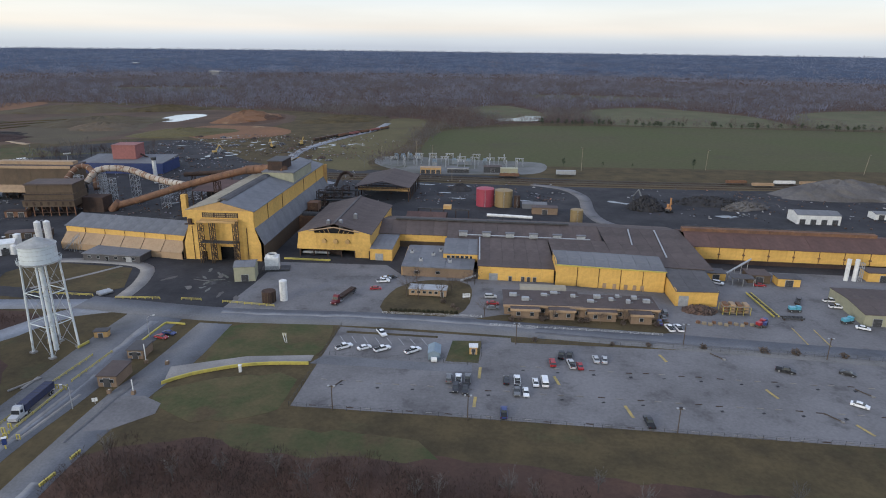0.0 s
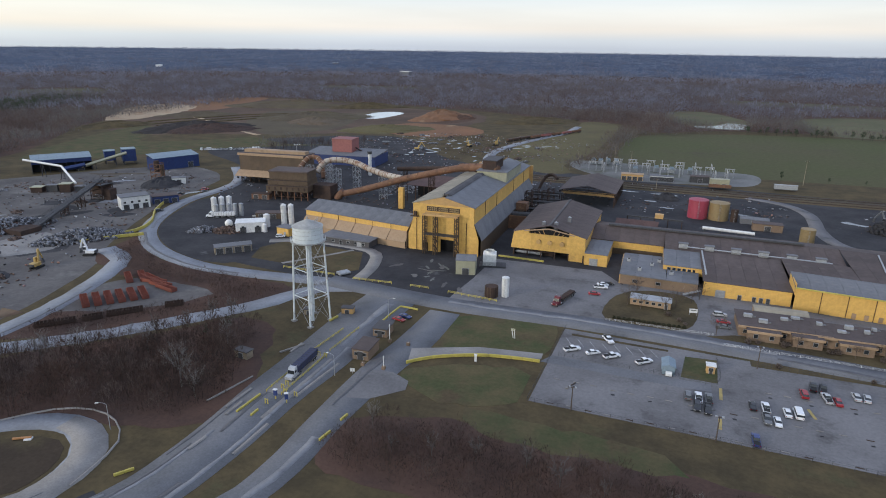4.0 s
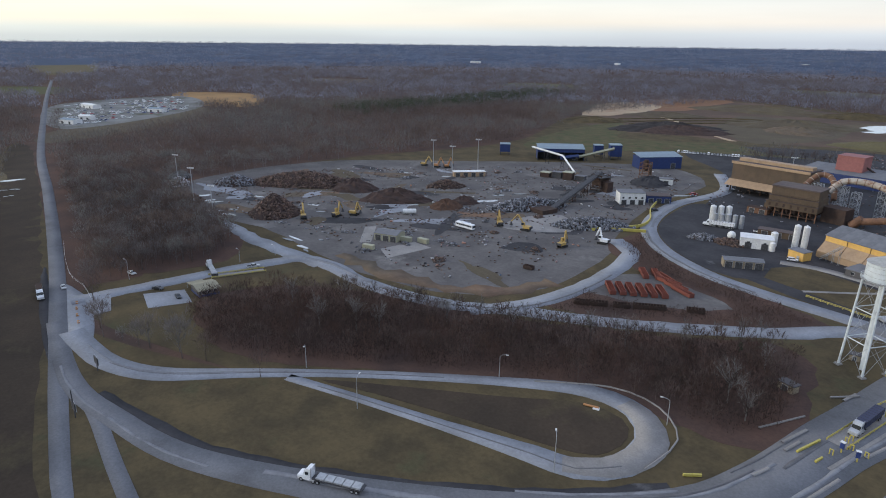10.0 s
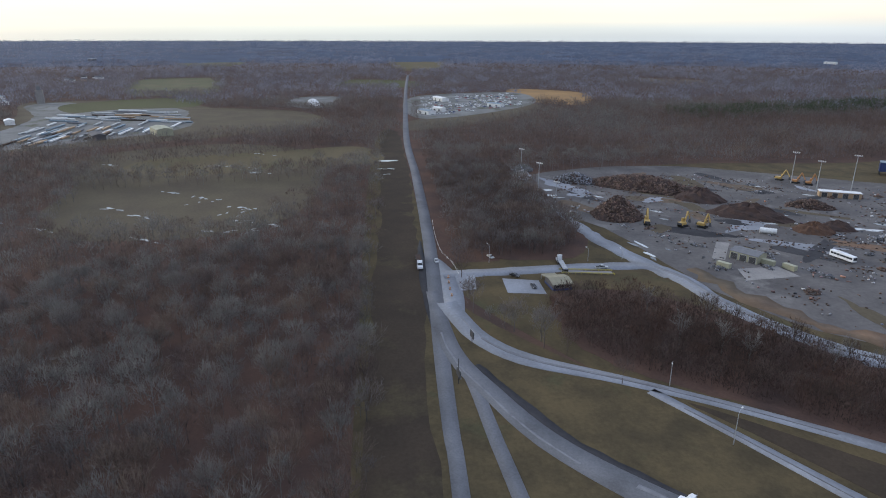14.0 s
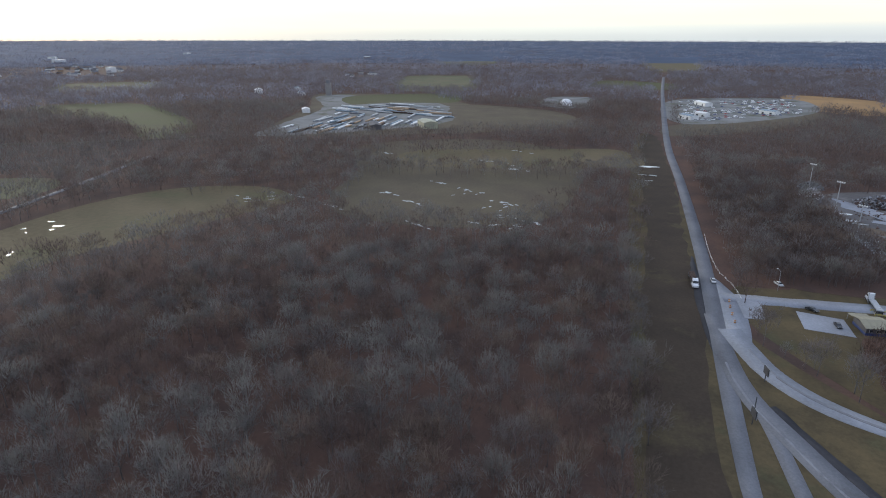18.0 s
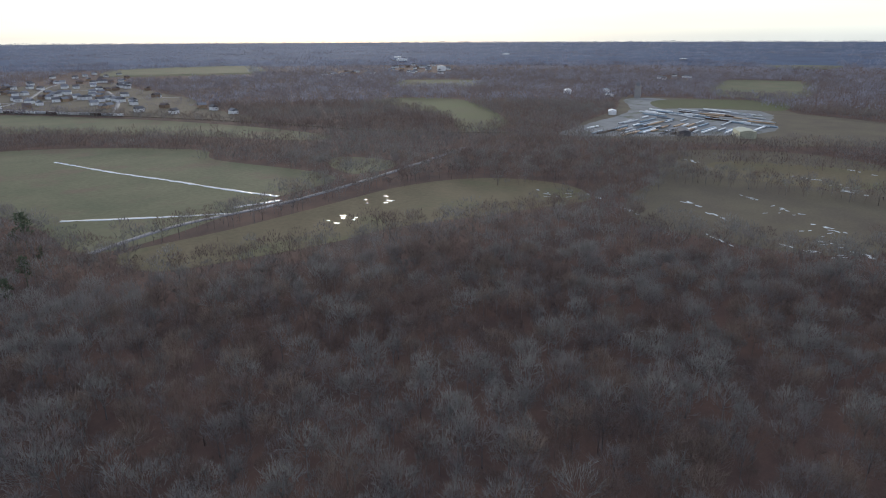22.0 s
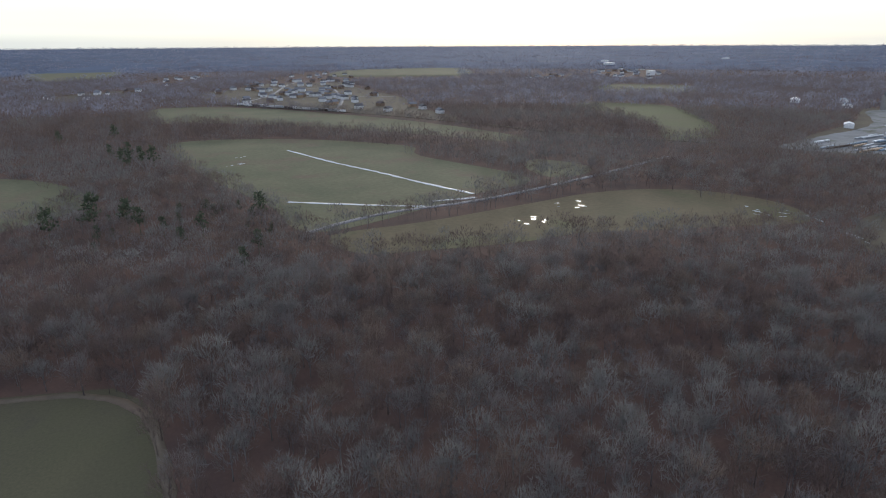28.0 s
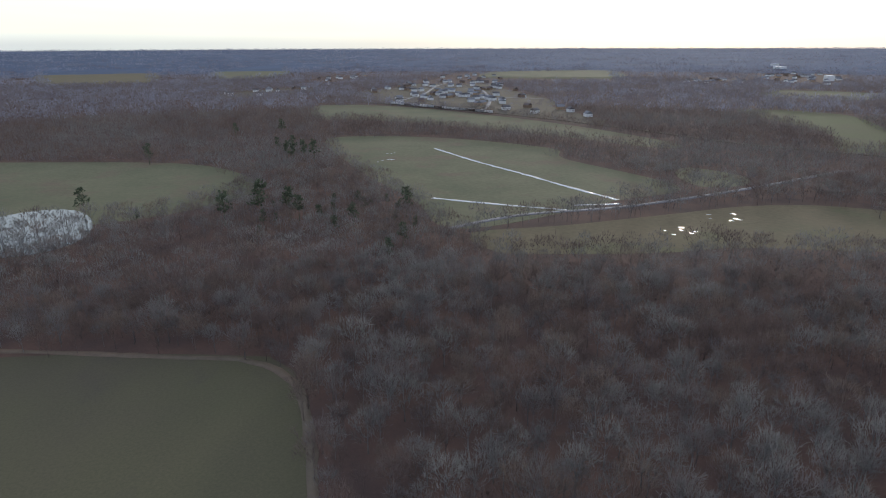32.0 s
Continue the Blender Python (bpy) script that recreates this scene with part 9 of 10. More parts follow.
def handler(x, y, rz, colour, label, reach=1.0, tracks=True):
    o = thing("excavator", x, y, rz, 0.1, label, "excavator", "material handlers")
    m = PAINT[colour]
    for s in (-1, 1):
        part("track", profile([(-2.2, 0), (2.2, 0), (2.6, 0.5), (2.2, 1.0), (-2.2, 1.0), (-2.6, 0.5)], 0.7), M["black"], o).location.y = s * 1.4
    part("turntable", cyl((0, 0, 0.9), (0, 0, 1.3), 1.1, n=14), M["steel_dark"], o)
    part("upper_body", box(-3.0, 1.2, -1.5, 1.5, 1.3, 2.7, bevel=0.1), m, o)
    part("counterweight", box(-3.6, -3.0, -1.4, 1.4, 1.4, 2.6, bevel=0.1), M["steel_dark"], o)
    cab = part("cab", box(0.2, 1.9, 0.4, 1.5, 2.7, 4.6, bevel=0.06), m, o)
    part("cab_glass", box(0.5, 1.95, 0.5, 1.55, 3.2, 4.4), M["glass"], cab)
    e = (4.2 * reach, 0, 8.2)
    tip = (7.6 * reach, 0, 3.6)
    part("boom", bar((0.8, -0.4, 2.4), e, 0.7), m, o)
    part("boom_ram", bar((1.4, -0.4, 2.2), (3.0 * reach, 0, 5.4), 0.25), M["steel"], o)
    part("stick", bar(e, tip, 0.55), m, o)
    part("grapple", cyl((tip[0], 0, 1.4), tip, 1.0, 0.25, n=6), M["steel_dark"], o)
    return o


for x, y, rz, c, label, reach in ((-324, 181, 150, "yellow", "yellow tracked material handler with raised boom", 0.7), (-309, 187, 200, "yellow", "yellow tracked material handler reaching down", 1.2), (-277, 183.5, 100, "yellow", "yellow excavator with a folded boom", 0.5),
                                  (-395, 94, 160, "yellow", "yellow excavator beside the rusty heap", 1.0), (-389, 112, 120, "yellow", "yellow excavator beside the rusty heap", 0.8), (-386, 122, 40, "yellow", "yellow tracked loader on the yard", 0.5),
                                  (-483, 244, 30, "orange", "orange material handler by the wood", 0.8), (-477, 250, 60, "orange", "orange material handler by the wood", 0.6), (-494, 239, 30, "yellow", "yellow excavator by the wood", 0.9),
                                  (-240, 560, 10, "yellow", "yellow excavator on the slag ground", 0.9), (-177, 620, 60, "yellow", "yellow loader on the slag ground", 0.7), (-200, 600, 140, "yellow", "yellow excavator on the slag ground", 0.8),
                                  (118, 381, 60, "orange", "dusty excavator on the slag bank", 0.7), (108, 404, 140, "grey", "dark crane boom over the slag heap", 0.9), (-270, 205, 200, "white", "pale loader beside the haul road", 0.5)):
    handler(x, y, rz, c, label, reach)


# ---------------------------------------------------------------- scrap boxes on the container yard
def scrap_box(x, y, rz, L, m, label):
    o = thing("scrap_box", x, y, rz, 0.08, label, "container", "scrap boxes")
    part("floor", box(-L / 2, L / 2, -1.2, 1.2, 0.1, 0.25), M["rust_dark"], o)
    for s in (-1, 1):
        part("side", box(-L / 2, L / 2, s * 1.2 - 0.06, s * 1.2 + 0.06, 0.2, 1.7), m, o)
        part("end", box(s * L / 2 - 0.06, s * L / 2 + 0.06, -1.14, 1.14, 0.2, 1.7), m, o)
    for k in range(int(L / 1.2)):
        part("rib", box(-L / 2 + 0.5 + k * 1.2, -L / 2 + 0.65 + k * 1.2, -1.34, 1.34, 0.2, 1.6), m, o)


M["rust_red"] = mat("rust_red_paint", (0.23, 0.065, 0.04), (0.16, 0.05, 0.035), 0.3, 0.75, fine=1.2)
for i in range(6):
    scrap_box(-225 + i * 2.9, 160.5 + i * 2.9, -38, 12, M["rust_red"], "long rust-red scrap box in a row")
for i, (x, y, rz) in enumerate(((-229, 186.5, -40), (-225, 190, -40), (-216, 187, 0), (-211, 185, -8), (-206, 182.5, -14), (-220, 189.5, -20))):
    scrap_box(x, y, rz, 11, M["rust_red"], "long rust-red scrap box beside the brush")
for x, y, rz in ((-220.5, 139.5, 45), (-216, 144, 45), (-210, 150, 45), (-205, 156, 45), (-201, 160, 45), (-191, 170, 40)):
    scrap_box(x, y, rz, 6.5, M["rust_dark"], "short dark scrap box beside the haul road")
scrap_box(-262, 148, 20, 4.5, M["rust_dark"], "small dark skip on the yard")
ob = shed(-335, 117, 32, 13, 9, 3.8, M["pale_green"], M["roof_grey"], "pale metal workshop on the scrap yard", rise=1.2, doors=3, name="workshop")
shed(-442, 246, 63, 24, 6, 3.6, M["tan"], M["white"], "long low pale shed by the wood", flat=True, name="long_shed", doors=4)
shed(-345, 124, 32, 4, 3, 2.6, M["wood"], M["roof_dark"], "small wooden store beside the workshop", flat=True, name="store")
ridge_of_crates("scrap_container", ((-327, 122, 32), (-320, 128, 20), (-326, 100, 30)), (6, 2.4, 2.4), M["pale_green"], "pale green steel container on the yard", "container")


# ---------------------------------------------------------------- rails, barriers and fences
def guard_rail(pts, m, label, h=0.9, post=2.4, name="guard_rail", group=""):
    """A two-rail barrier on posts along a line."""
    o = thing(name, 0, 0, 0, 0.05, label, "barrier", group)
    c = spline(pts, post) if len(pts) > 2 else np.array([np.array(pts[0]) + (np.array(pts[1]) - np.array(pts[0])) * f for f in np.linspace(0, 1, max(2, int(np.hypot(pts[1][0] - pts[0][0], pts[1][1] - pts[0][1]) / post)))])
    for x, y in c:
        part("post", box(x - 0.1, x + 0.1, y - 0.1, y + 0.1, 0, h), m, o)
    for z in (h * 0.5, h - 0.05):
        bm = bmesh.new()
        for p, q in zip(c[:-1], c[1:]):
            bar((*p, z), (*q, z), 0.16, bm)
        part("rail", bm, m, o)


def block_wall(pts, m, label, h=0.9, w=0.5, L=3.0, name="barrier_wall"):
    """A row of separate barrier blocks along a line."""
    o = thing(name, 0, 0, 0, 0.1, label, "barrier")
    c = spline(pts, L)
    for p, q in zip(c[:-1], c[1:]):
        d = q - p
        n = np.linalg.norm(d)
        part("block", box(-n / 2 + 0.03, n / 2 - 0.03, -w / 2, w / 2, 0, h, bevel=0.05), m, o).matrix_basis = pose((p[0] + q[0]) / 2, (p[1] + q[1]) / 2, 0, 0, 0, math.degrees(math.atan2(d[1], d[0])))


block_wall([(-90.7, 157.4), (-84.3, 163.4), (-71.2, 169.8), (-60, 172), (-51, 172.6)], M["safety"], "long curved yellow concrete barrier wall", 1.0)
for pts in (((-140, 219.5), (-122.5, 220.2)), ((-114, 220.2), (-106, 220.2)), ((-97, 219.0), (-76, 216.5)), ((-176, 222), (-150, 221))):
    guard_rail(pts, M["safety"], "yellow steel guard rail along the road", 1.0, group="yellow guard rails")
for pts in (((-122.5, 155.3), (-120.8, 172.8)), ((-117.3, 156.7), (-116.0, 175.5)), ((-122.3, 128), (-121.9, 152)), ((-117.3, 128), (-116.9, 154))):
    guard_rail(pts, M["safety"], "yellow lane rail at the weighbridge", 0.9, group="weighbridge rails")
block_wall([(-123.8, 116), (-123.4, 121), (-123.0, 126)], M["safety"], "short yellow kerb blocks at the weighbridge", 0.6)
block_wall([(-119.1, 115.8), (-119.0, 119)], M["safety"], "short yellow kerb block", 0.6)
block_wall([(-110.6, 184), (-110.2, 192), (-109.6, 198.6)], M["safety"], "yellow kerb blocks round the small parking bay", 0.6)
block_wall([(-109.6, 198.6), (-106, 198.6), (-102.2, 198.0)], M["safety"], "yellow kerb blocks round the small parking bay", 0.6)
block_wall([(-128.6, 177.5), (-127.6, 182)], M["safety"], "yellow concrete block beside the tower", 0.8)
block_wall([(-96.2, 112), (-95.4, 116.5)], M["safety"], "yellow concrete block on the verge", 0.7)
block_wall([(-95.3, 121.8), (-94.8, 125)], M["safety"], "yellow concrete block on the verge", 0.7)
block_wall([(-134, 84), (-131.4, 87.6)], M["safety"], "pale concrete block on the verge", 0.7)
block_wall([(-135, 118), (-131, 134)], M["concrete"], "pale concrete kerb beside the road", 0.4)
block_wall([(-132, 150), (-127.5, 158)], M["concrete"], "pale concrete kerb beside the road", 0.5)
block_wall([(-289, 217), (-283, 234), (-280, 247), (-286, 262), (-300, 280), (-310, 298)], M["safety"], "long yellow barrier along the scrap yard's edge", 1.6, 0.7)
block_wall([(-288, 222), (-279, 232), (-271, 240)], M["safety"], "long yellow barrier along the scrap yard's edge", 1.6, 0.7)
# wear along the entrance roads: dusty wheel tracks, damp and oily streaks, pale kerb strips
def beside(pts, off, f0=0.0, f1=1.0):
    """Part of a line, shifted sideways."""
    c = spline(pts, 6.0)
    d = np.gradient(c, axis=0)
    d /= np.linalg.norm(d, axis=1)[:, None]
    c = c + np.stack([-d[:, 1], d[:, 0]], 1) * off
    k = len(c)
    return [tuple(p) for p in c[int(f0 * (k - 1)):max(int(f1 * (k - 1)) + 1, int(f0 * (k - 1)) + 3):2]]


M["oily"] = mat("oil_darkened_asphalt", (0.085, 0.083, 0.086), (0.115, 0.113, 0.118), 0.3, 0.6, fine=1.5, world_space=True)
M["dusty"] = mat("dusty_asphalt", (0.235, 0.238, 0.25), (0.175, 0.178, 0.19), 0.15, 0.85, fine=1.2, stain=(0.14, 0.14, 0.15), stain_scale=0.2, stain_lo=0.55, world_space=True)
for n_, (line, off, f0, f1, w, m) in enumerate((
        (MAIN, -1.2, 0.12, 0.34, 0.7, "dusty"), (MAIN, 1.4, 0.36, 0.52, 1.6, "dusty"), (MAIN, 4.4, 0.58, 0.72, 1.0, "dusty"), (MAIN, -5.4, 0.62, 0.86, 1.3, "dusty"), (MAIN, 6.8, 0.52, 0.66, 0.8, "dusty"), (MAIN, -2.4, 0.86, 0.97, 3.0, "dusty"),
        (MAIN, 3.2, 0.5, 0.6, 0.7, "oily"), (MAIN, 5.4, 0.6, 0.7, 0.8, "oily"), (MAIN, -4.0, 0.6, 0.68, 1.2, "oily"), (MAIN, 7.4, 0.68, 0.76, 0.6, "oily"), (MAIN, 2.0, 0.72, 0.84, 1.1, "oily"),
        (GATE_ROAD, -1.0, 0.3, 0.55, 2.2, "dusty"), (GATE_ROAD, 2.6, 0.6, 0.8, 1.2, "oily"),
        (LOOP, 0.8, 0.06, 0.3, 0.7, "dusty"), (LOOP, 0.1, 0.1, 0.42, 0.4, "oily"), (LOOP, 0.1, 0.68, 0.97, 0.4, "oily"),
        (YARD_ROAD, 1.9, 0.3, 0.5, 2.0, "dusty"), (YARD_ROAD, -1.8, 0.55, 0.8, 1.8, "dusty"), (YARD_ROAD, 0.3, 0.42, 0.6, 1.0, "oily"), (YARD_LOOP, -1.6, 0.1, 0.6, 1.0, "oily"),
        (RING, 1.9, 0.3, 0.6, 1.6, "dusty"), (RING, -1.2, 0.6, 0.9, 1.4, "oily"), (FRONT, 2.2, 0.1, 0.3, 2.4, "dusty"), (FRONT, -2.0, 0.3, 0.5, 1.6, "oily"))):
    ribbon("road_wear", beside(line, off, f0, f1), w, 0.186 + 0.0012 * n_, M[m], "pale dusty wheel track on the road" if m == "dusty" else "dark oily streak on the road", "road", step=4.0, wobble=w * 0.2)
for p_, q_ in (((-128, 117), (-127.4, 128)), ((-125.8, 114), (-125.6, 121)), ((-129, 151.5), (-128.7, 158.5)), ((-124.8, 98), (-124.2, 104)), ((-113.2, 100), (-112.6, 114)), ((-113.0, 128), (-110.6, 150))):
    ribbon("lane_kerb", [p_, ((p_[0] + q_[0]) / 2, (p_[1] + q_[1]) / 2), q_], 0.8, 0.42, M["concrete"], "pale concrete kerb strip beside the lane", "kerb", step=2.0)
# gate lane details
shed(-105.6, 159.5, 2, 5.5, 9, 3.4, M["brick"], M["roof_brown"], "brown brick gate house with dark windows", flat=True, name="gate_house", doors=1, windows=2)
shed(-106.5, 175.5, 2, 5.0, 6.5, 2.9, M["brick"], M["roof_dark"], "dark-roofed guard booth beside the lane", flat=True, name="guard_booth", doors=1, windows=2)
kio = thing("card_kiosk", -117.6, 125.5, 0, 0.1, "blue and yellow weighbridge kiosk on a post", "kiosk", "weighbridge kiosks")
part("post", box(-0.15, 0.15, -0.15, 0.15, 0, 2.2), M["safety"], kio)
part("screen_box", box(-0.5, 0.5, -0.3, 0.3, 1.2, 3.0, bevel=0.05), PAINT["blue"], kio)
part("hood", box(-0.6, 0.6, -0.45, 0.45, 3.0, 3.15), M["white"], kio)
copy_thing(kio, pose(-113.6, 124.8, 0.1, 0, 0, 30))
for i, (x, y) in enumerate(((-118.6, 122.5), (-116.6, 128.8), (-113.0, 128.5), (-118.8, 131), (-119, 152.6), (-116.6, 152.4), (-118.6, 133))):
    b = thing("bollard_frame", x, y, 0, 0.1, "yellow crash frame at the weighbridge", "bollard", "crash frames")
    part("post", cyl((-0.4, 0, 0), (-0.4, 0, 1.6), 0.16, n=8), M["safety"], b)
    part("post", cyl((0.4, 0, 0), (0.4, 0, 1.6), 0.16, n=8), M["safety"], b)
    part("rail", cyl((-0.4, 0, 1.5), (0.4, 0, 1.5), 0.12, n=8), M["safety"], b)
patch("weighbridge", [(-122.4, 128), (-117.4, 128), (-117.0, 154), (-122.0, 154)], 0.2, M["concrete"], "concrete weighbridge deck in the lane", "weighbridge", smooth=False)
patch("lane_kerb", [(-116.4, 116), (-115.4, 116), (-113.8, 152), (-114.8, 152)], 0.24, M["concrete"], "pale concrete kerb beside the lane", "kerb", smooth=False)
for x, y, h in ((-103.0, 151.6, 1.2), (-95.9, 151.6, 4.6), (-101.6, 169.6, 6.5), (-94.8, 169.5, 1.2)):
    b = thing("gate_post", x, y, 0, 0.1, "white gate post with a barrier arm", "gate", "gate posts")
    part("post", cyl((0, 0, 0), (0, 0, h), 0.16, n=8), M["white"], b)
    part("base", box(-0.5, 0.5, -0.5, 0.5, 0, 1.1), M["brick"], b)
sgn = thing("lane_sign", -103.8, 146, 20, 0.1, "small white lane sign on the grass", "sign")
part("post", box(-0.06, 0.06, -0.06, 0.06, 0, 1.6), M["steel"], sgn)
part("board", box(-0.7, 0.7, -0.05, 0.05, 0.7, 1.8), M["white"], sgn)
sgn = thing("notice_board", -3.0, 229.7, 12, 0.1, "white framed notice board on the lawn", "sign")
part("post", box(-1.4, -1.3, -0.06, 0.06, 0, 2.4), M["steel"], sgn)
part("post", box(1.3, 1.4, -0.06, 0.06, 0, 2.4), M["steel"], sgn)
part("board", box(-1.5, 1.5, -0.08, 0.08, 1.0, 2.6), M["white"], sgn)
part("bar", box(-1.0, 1.0, -0.1, -0.085, 1.9, 2.2), M["steel_dark"], sgn)
fs = thing("flag_sign", -62.5, 187, 0, 0.1, "slender white post sign on the lawn", "sign")
part("post", cyl((-0.3, 0, 0), (-0.9, 0, 3.4), 0.12, n=6), M["white"], fs)
part("post", cyl((0.3, 0, 0), (-0.1, 0, 3.4), 0.12, n=6), M["white"], fs)
part("board", box(-1.2, 0.3, -0.06, 0.06, 2.6, 3.6), M["pale_green"], fs)
wb = thing("white_box", -70.5, 166.5, 10, 0.1, "small white post box by the yellow wall", "box")
part("body", box(-0.4, 0.4, -0.4, 0.4, 0, 2.2, bevel=0.05), M["white"], wb)
part("cap", box(-0.5, 0.5, -0.5, 0.5, 2.2, 2.35), M["white"], wb)
hut = shed(-12.2, 181.5, 92, 6.0, 3.6, 2.6, M["pale_blue"], M["pale_blue"], "pale blue metal garden shed in the car park", rise=0.9, name="garden_shed", doors=0)
part("tank", cyl((-4.0, -0.9, 0.9), (-4.0, 0.9, 0.9), 0.8, n=10), M["white"], hut)
gb = shed(0.3, 184.6, 0, 2.4, 2.2, 2.6, M["yellow_old"], M["white"], "small wooden gate booth on the lawn", flat=True, name="gate_booth", windows=1)


def wire_fence(pts, label, h=1.5, step=3.0, m=None):
    o = thing("wire_fence", 0, 0, 0, 0.05, label, "fence", "wire fences")
    c = spline(pts, step)
    bm = bmesh.new()
    for x, y in c:
        part("post", cyl((x, y, 0), (x, y, h), 0.05, n=5), m or M["steel_dark"], o)
    for z in (h * 0.33, h * 0.66, h):
        for p, q in zip(c[:-1], c[1:]):
            bar((*p, z), (*q, z), 0.035, bm)
    part("wire_mesh", bm, m or M["steel_dark"], o)


wire_fence([(-50.2, 148.6), (-30, 147.4), (-5, 146.4), (30, 144.4), (105, 140.6), (200, 135.6)], "low dark wire fence along the car park")
wire_fence([(-50.3, 149), (-48.5, 176), (-46.8, 201.5)], "low dark wire fence beside the lawn")
wire_fence([(13, 193.4), (76, 192.0), (136, 188.2), (250, 179)], "wire fence on the grass strip", 1.8)
wire_fence([(-34, 213.6), (-8, 213.2), (3, 213)], "white rail fence along the lawn", 0.9, 2.5, M["white"])
wire_fence([(6, 206.2), (40, 204.4), (66, 202.6)], "white rail fence before the office", 0.9, 2.5, M["white"])
wire_fence([(-46, 179.4), (-9, 177.2)], "dark wire fence beside the lane", 1.4)
wire_fence([(-9.2, 178), (1.9, 177.2), (2.8, 194.6)], "dark wire fence round the small lawn", 1.4)
wire_fence([(-330, -21), (-345, -22), (-358, -25), (-372, -25.6), (-390, -25.4), (-416, -24)], "row of low white posts beside the highway", 0.9, 8, M["white"])


# ---------------------------------------------------------------- lamps and poles
def street_lamp(x, y, h, rz, label="tall grey street lamp with a curved arm"):
    o = thing("street_lamp", x, y, rz, 0.1, label, "street lamp", "street lamps")
    part("pole", cyl((0, 0, 0), (0, 0, h), 0.13, 0.08, n=8), M["steel"], o)
    pipe("arm", [(0, 0, h), (0.4, 0, h + 0.5), (1.2, 0, h + 0.8), (2.0, 0, h + 0.85)], 0.06, M["steel"], o, 6, step=0.5)
    part("lamp_head", box(1.8, 2.6, -0.2, 0.2, h + 0.75, h + 0.95, bevel=0.04), M["white"], o)


for x, y, h, rz in ((-231.5, 29, 7.6, -30), (-193.7, 76, 7.2, 40), (-152, 59.3, 9.4, 140), (-202, 32, 9.2, 130), (-149.5, 98.4, 7.2, 210), (-343, -5, 8, 200), (-340, 41, 5.4, 190), (-341, 58, 4, 190), (-109.8, 187.5, 7, 20), (-108.3, 143, 6.5, 180)):
    street_lamp(x, y, h, rz)


def pole_light(x, y, h, heads=2, label="dark wooden light pole in the car park"):
    o = thing("light_pole", x, y, 0, 0.1, label, "light pole", "car park light poles")
    part("pole", cyl((0, 0, 0), (0, 0, h), 0.17, 0.12, n=8), M["pole"], o)
    part("crossarm", box(-0.9, 0.9, -0.08, 0.08, h - 0.5, h - 0.35), M["pole"], o)
    for s in ((-1, 1) if heads == 2 else (1,)):
        part("lamp_head", box(s * 0.8 - 0.25, s * 0.8 + 0.25, -0.3, 0.3, h - 0.35, h - 0.1), M["steel"], o)


for x, y in ((-37.8, 147.6), (-0.8, 145.5), (53.7, 143.3), (71.1, 196.0), (114.5, 188.6), (160, 140), (220, 134), (14.5, 192)):
    pole_light(x, y, 7.8)
for x0, y0, x1, y1 in ((-40.5, 159.5, -38.5, 163.5), (81, 186, 78, 190), (116, 166, 113, 170), (100, 152, 97, 156)):
    lp = thing("fallen_pole", 0, 0, 0, 0.1, "dark pole lying across the asphalt", "pole", "lying poles")
    part("shaft", cyl((x0, y0, 0.2), (x1, y1, 0.2), 0.16, n=6), M["pole"], lp)
    part("base", box(x0 - 0.4, x0 + 0.4, y0 - 0.4, y0 + 0.4, 0, 0.4), M["concrete"], lp)


def flood_mast(x, y, h):
    o = thing("flood_mast", x, y, 40, 0, "tall steel floodlight mast on the yard", "floodlight mast", "floodlight masts")
    part("mast", cyl((0, 0, 0), (0, 0, h), 0.35, 0.16, n=8), M["steel"], o)
    part("crossarm", box(-2.2, 2.2, -0.12, 0.12, h - 0.3, h), M["steel"], o)
    for k in range(4):
        part("floodlight", box(-2.1 + k * 1.3, -1.4 + k * 1.3, -0.35, 0.1, h, h + 0.6), M["white"], o)


for x, y, h in ((-484, 241, 22), (-456, 240, 21), (-447, 258, 26), (-537, 56, 18.5), (-464, 50, 22), (-300, 440, 18), (-444, 56, 14)):
    flood_mast(x, y, h)


def utility_pole(x, y, h, lean=0.0):
    o = thing("utility_pole", x, y, 10, 0, "tall wooden utility pole with a crossarm", "utility pole", "utility poles")
    part("pole", cyl((0, 0, 0), (lean, 0, h), 0.22, 0.14, n=8), M["wood"], o)
    part("crossarm", box(lean - 1.4, lean + 1.4, -0.08, 0.08, h - 1.0, h - 0.8), M["pole"], o)
    for s in (-1.2, 0, 1.2):
        part("insulator", cyl((lean + s, 0, h - 0.8), (lean + s, 0, h - 0.5), 0.07, n=6), M["white"], o)


for x, y, h, l in ((-55, 559, 15.5, 0), (-41, 560, 11.5, 0), (85, 515, 19, 0), (189, 527, 17.5, 0.4), (313, 521, 16.5, 2.0), (-86, 555, 11, 0), (-19, 462, 8, 0)):
    utility_pole(x, y, h, l)
for x, y in ((-239.5, -33.8), (-264.3, -25.7)):
    o = thing("road_sign", x, y, 10, 0.1, "black-faced message sign on a tall post", "road sign", "road signs")
    part("post", cyl((0, 0, 0), (0, 0, 8.4 if x > -250 else 3.0), 0.14, n=8), M["steel_dark"], o)
    part("board", box(-1.6, 1.6, -0.15, 0.15, 2.4, 4.8), M["steel_dark"], o)
    part("frame", box(-1.7, 1.7, 0.15, 0.25, 2.3, 4.9), M["steel"], o)
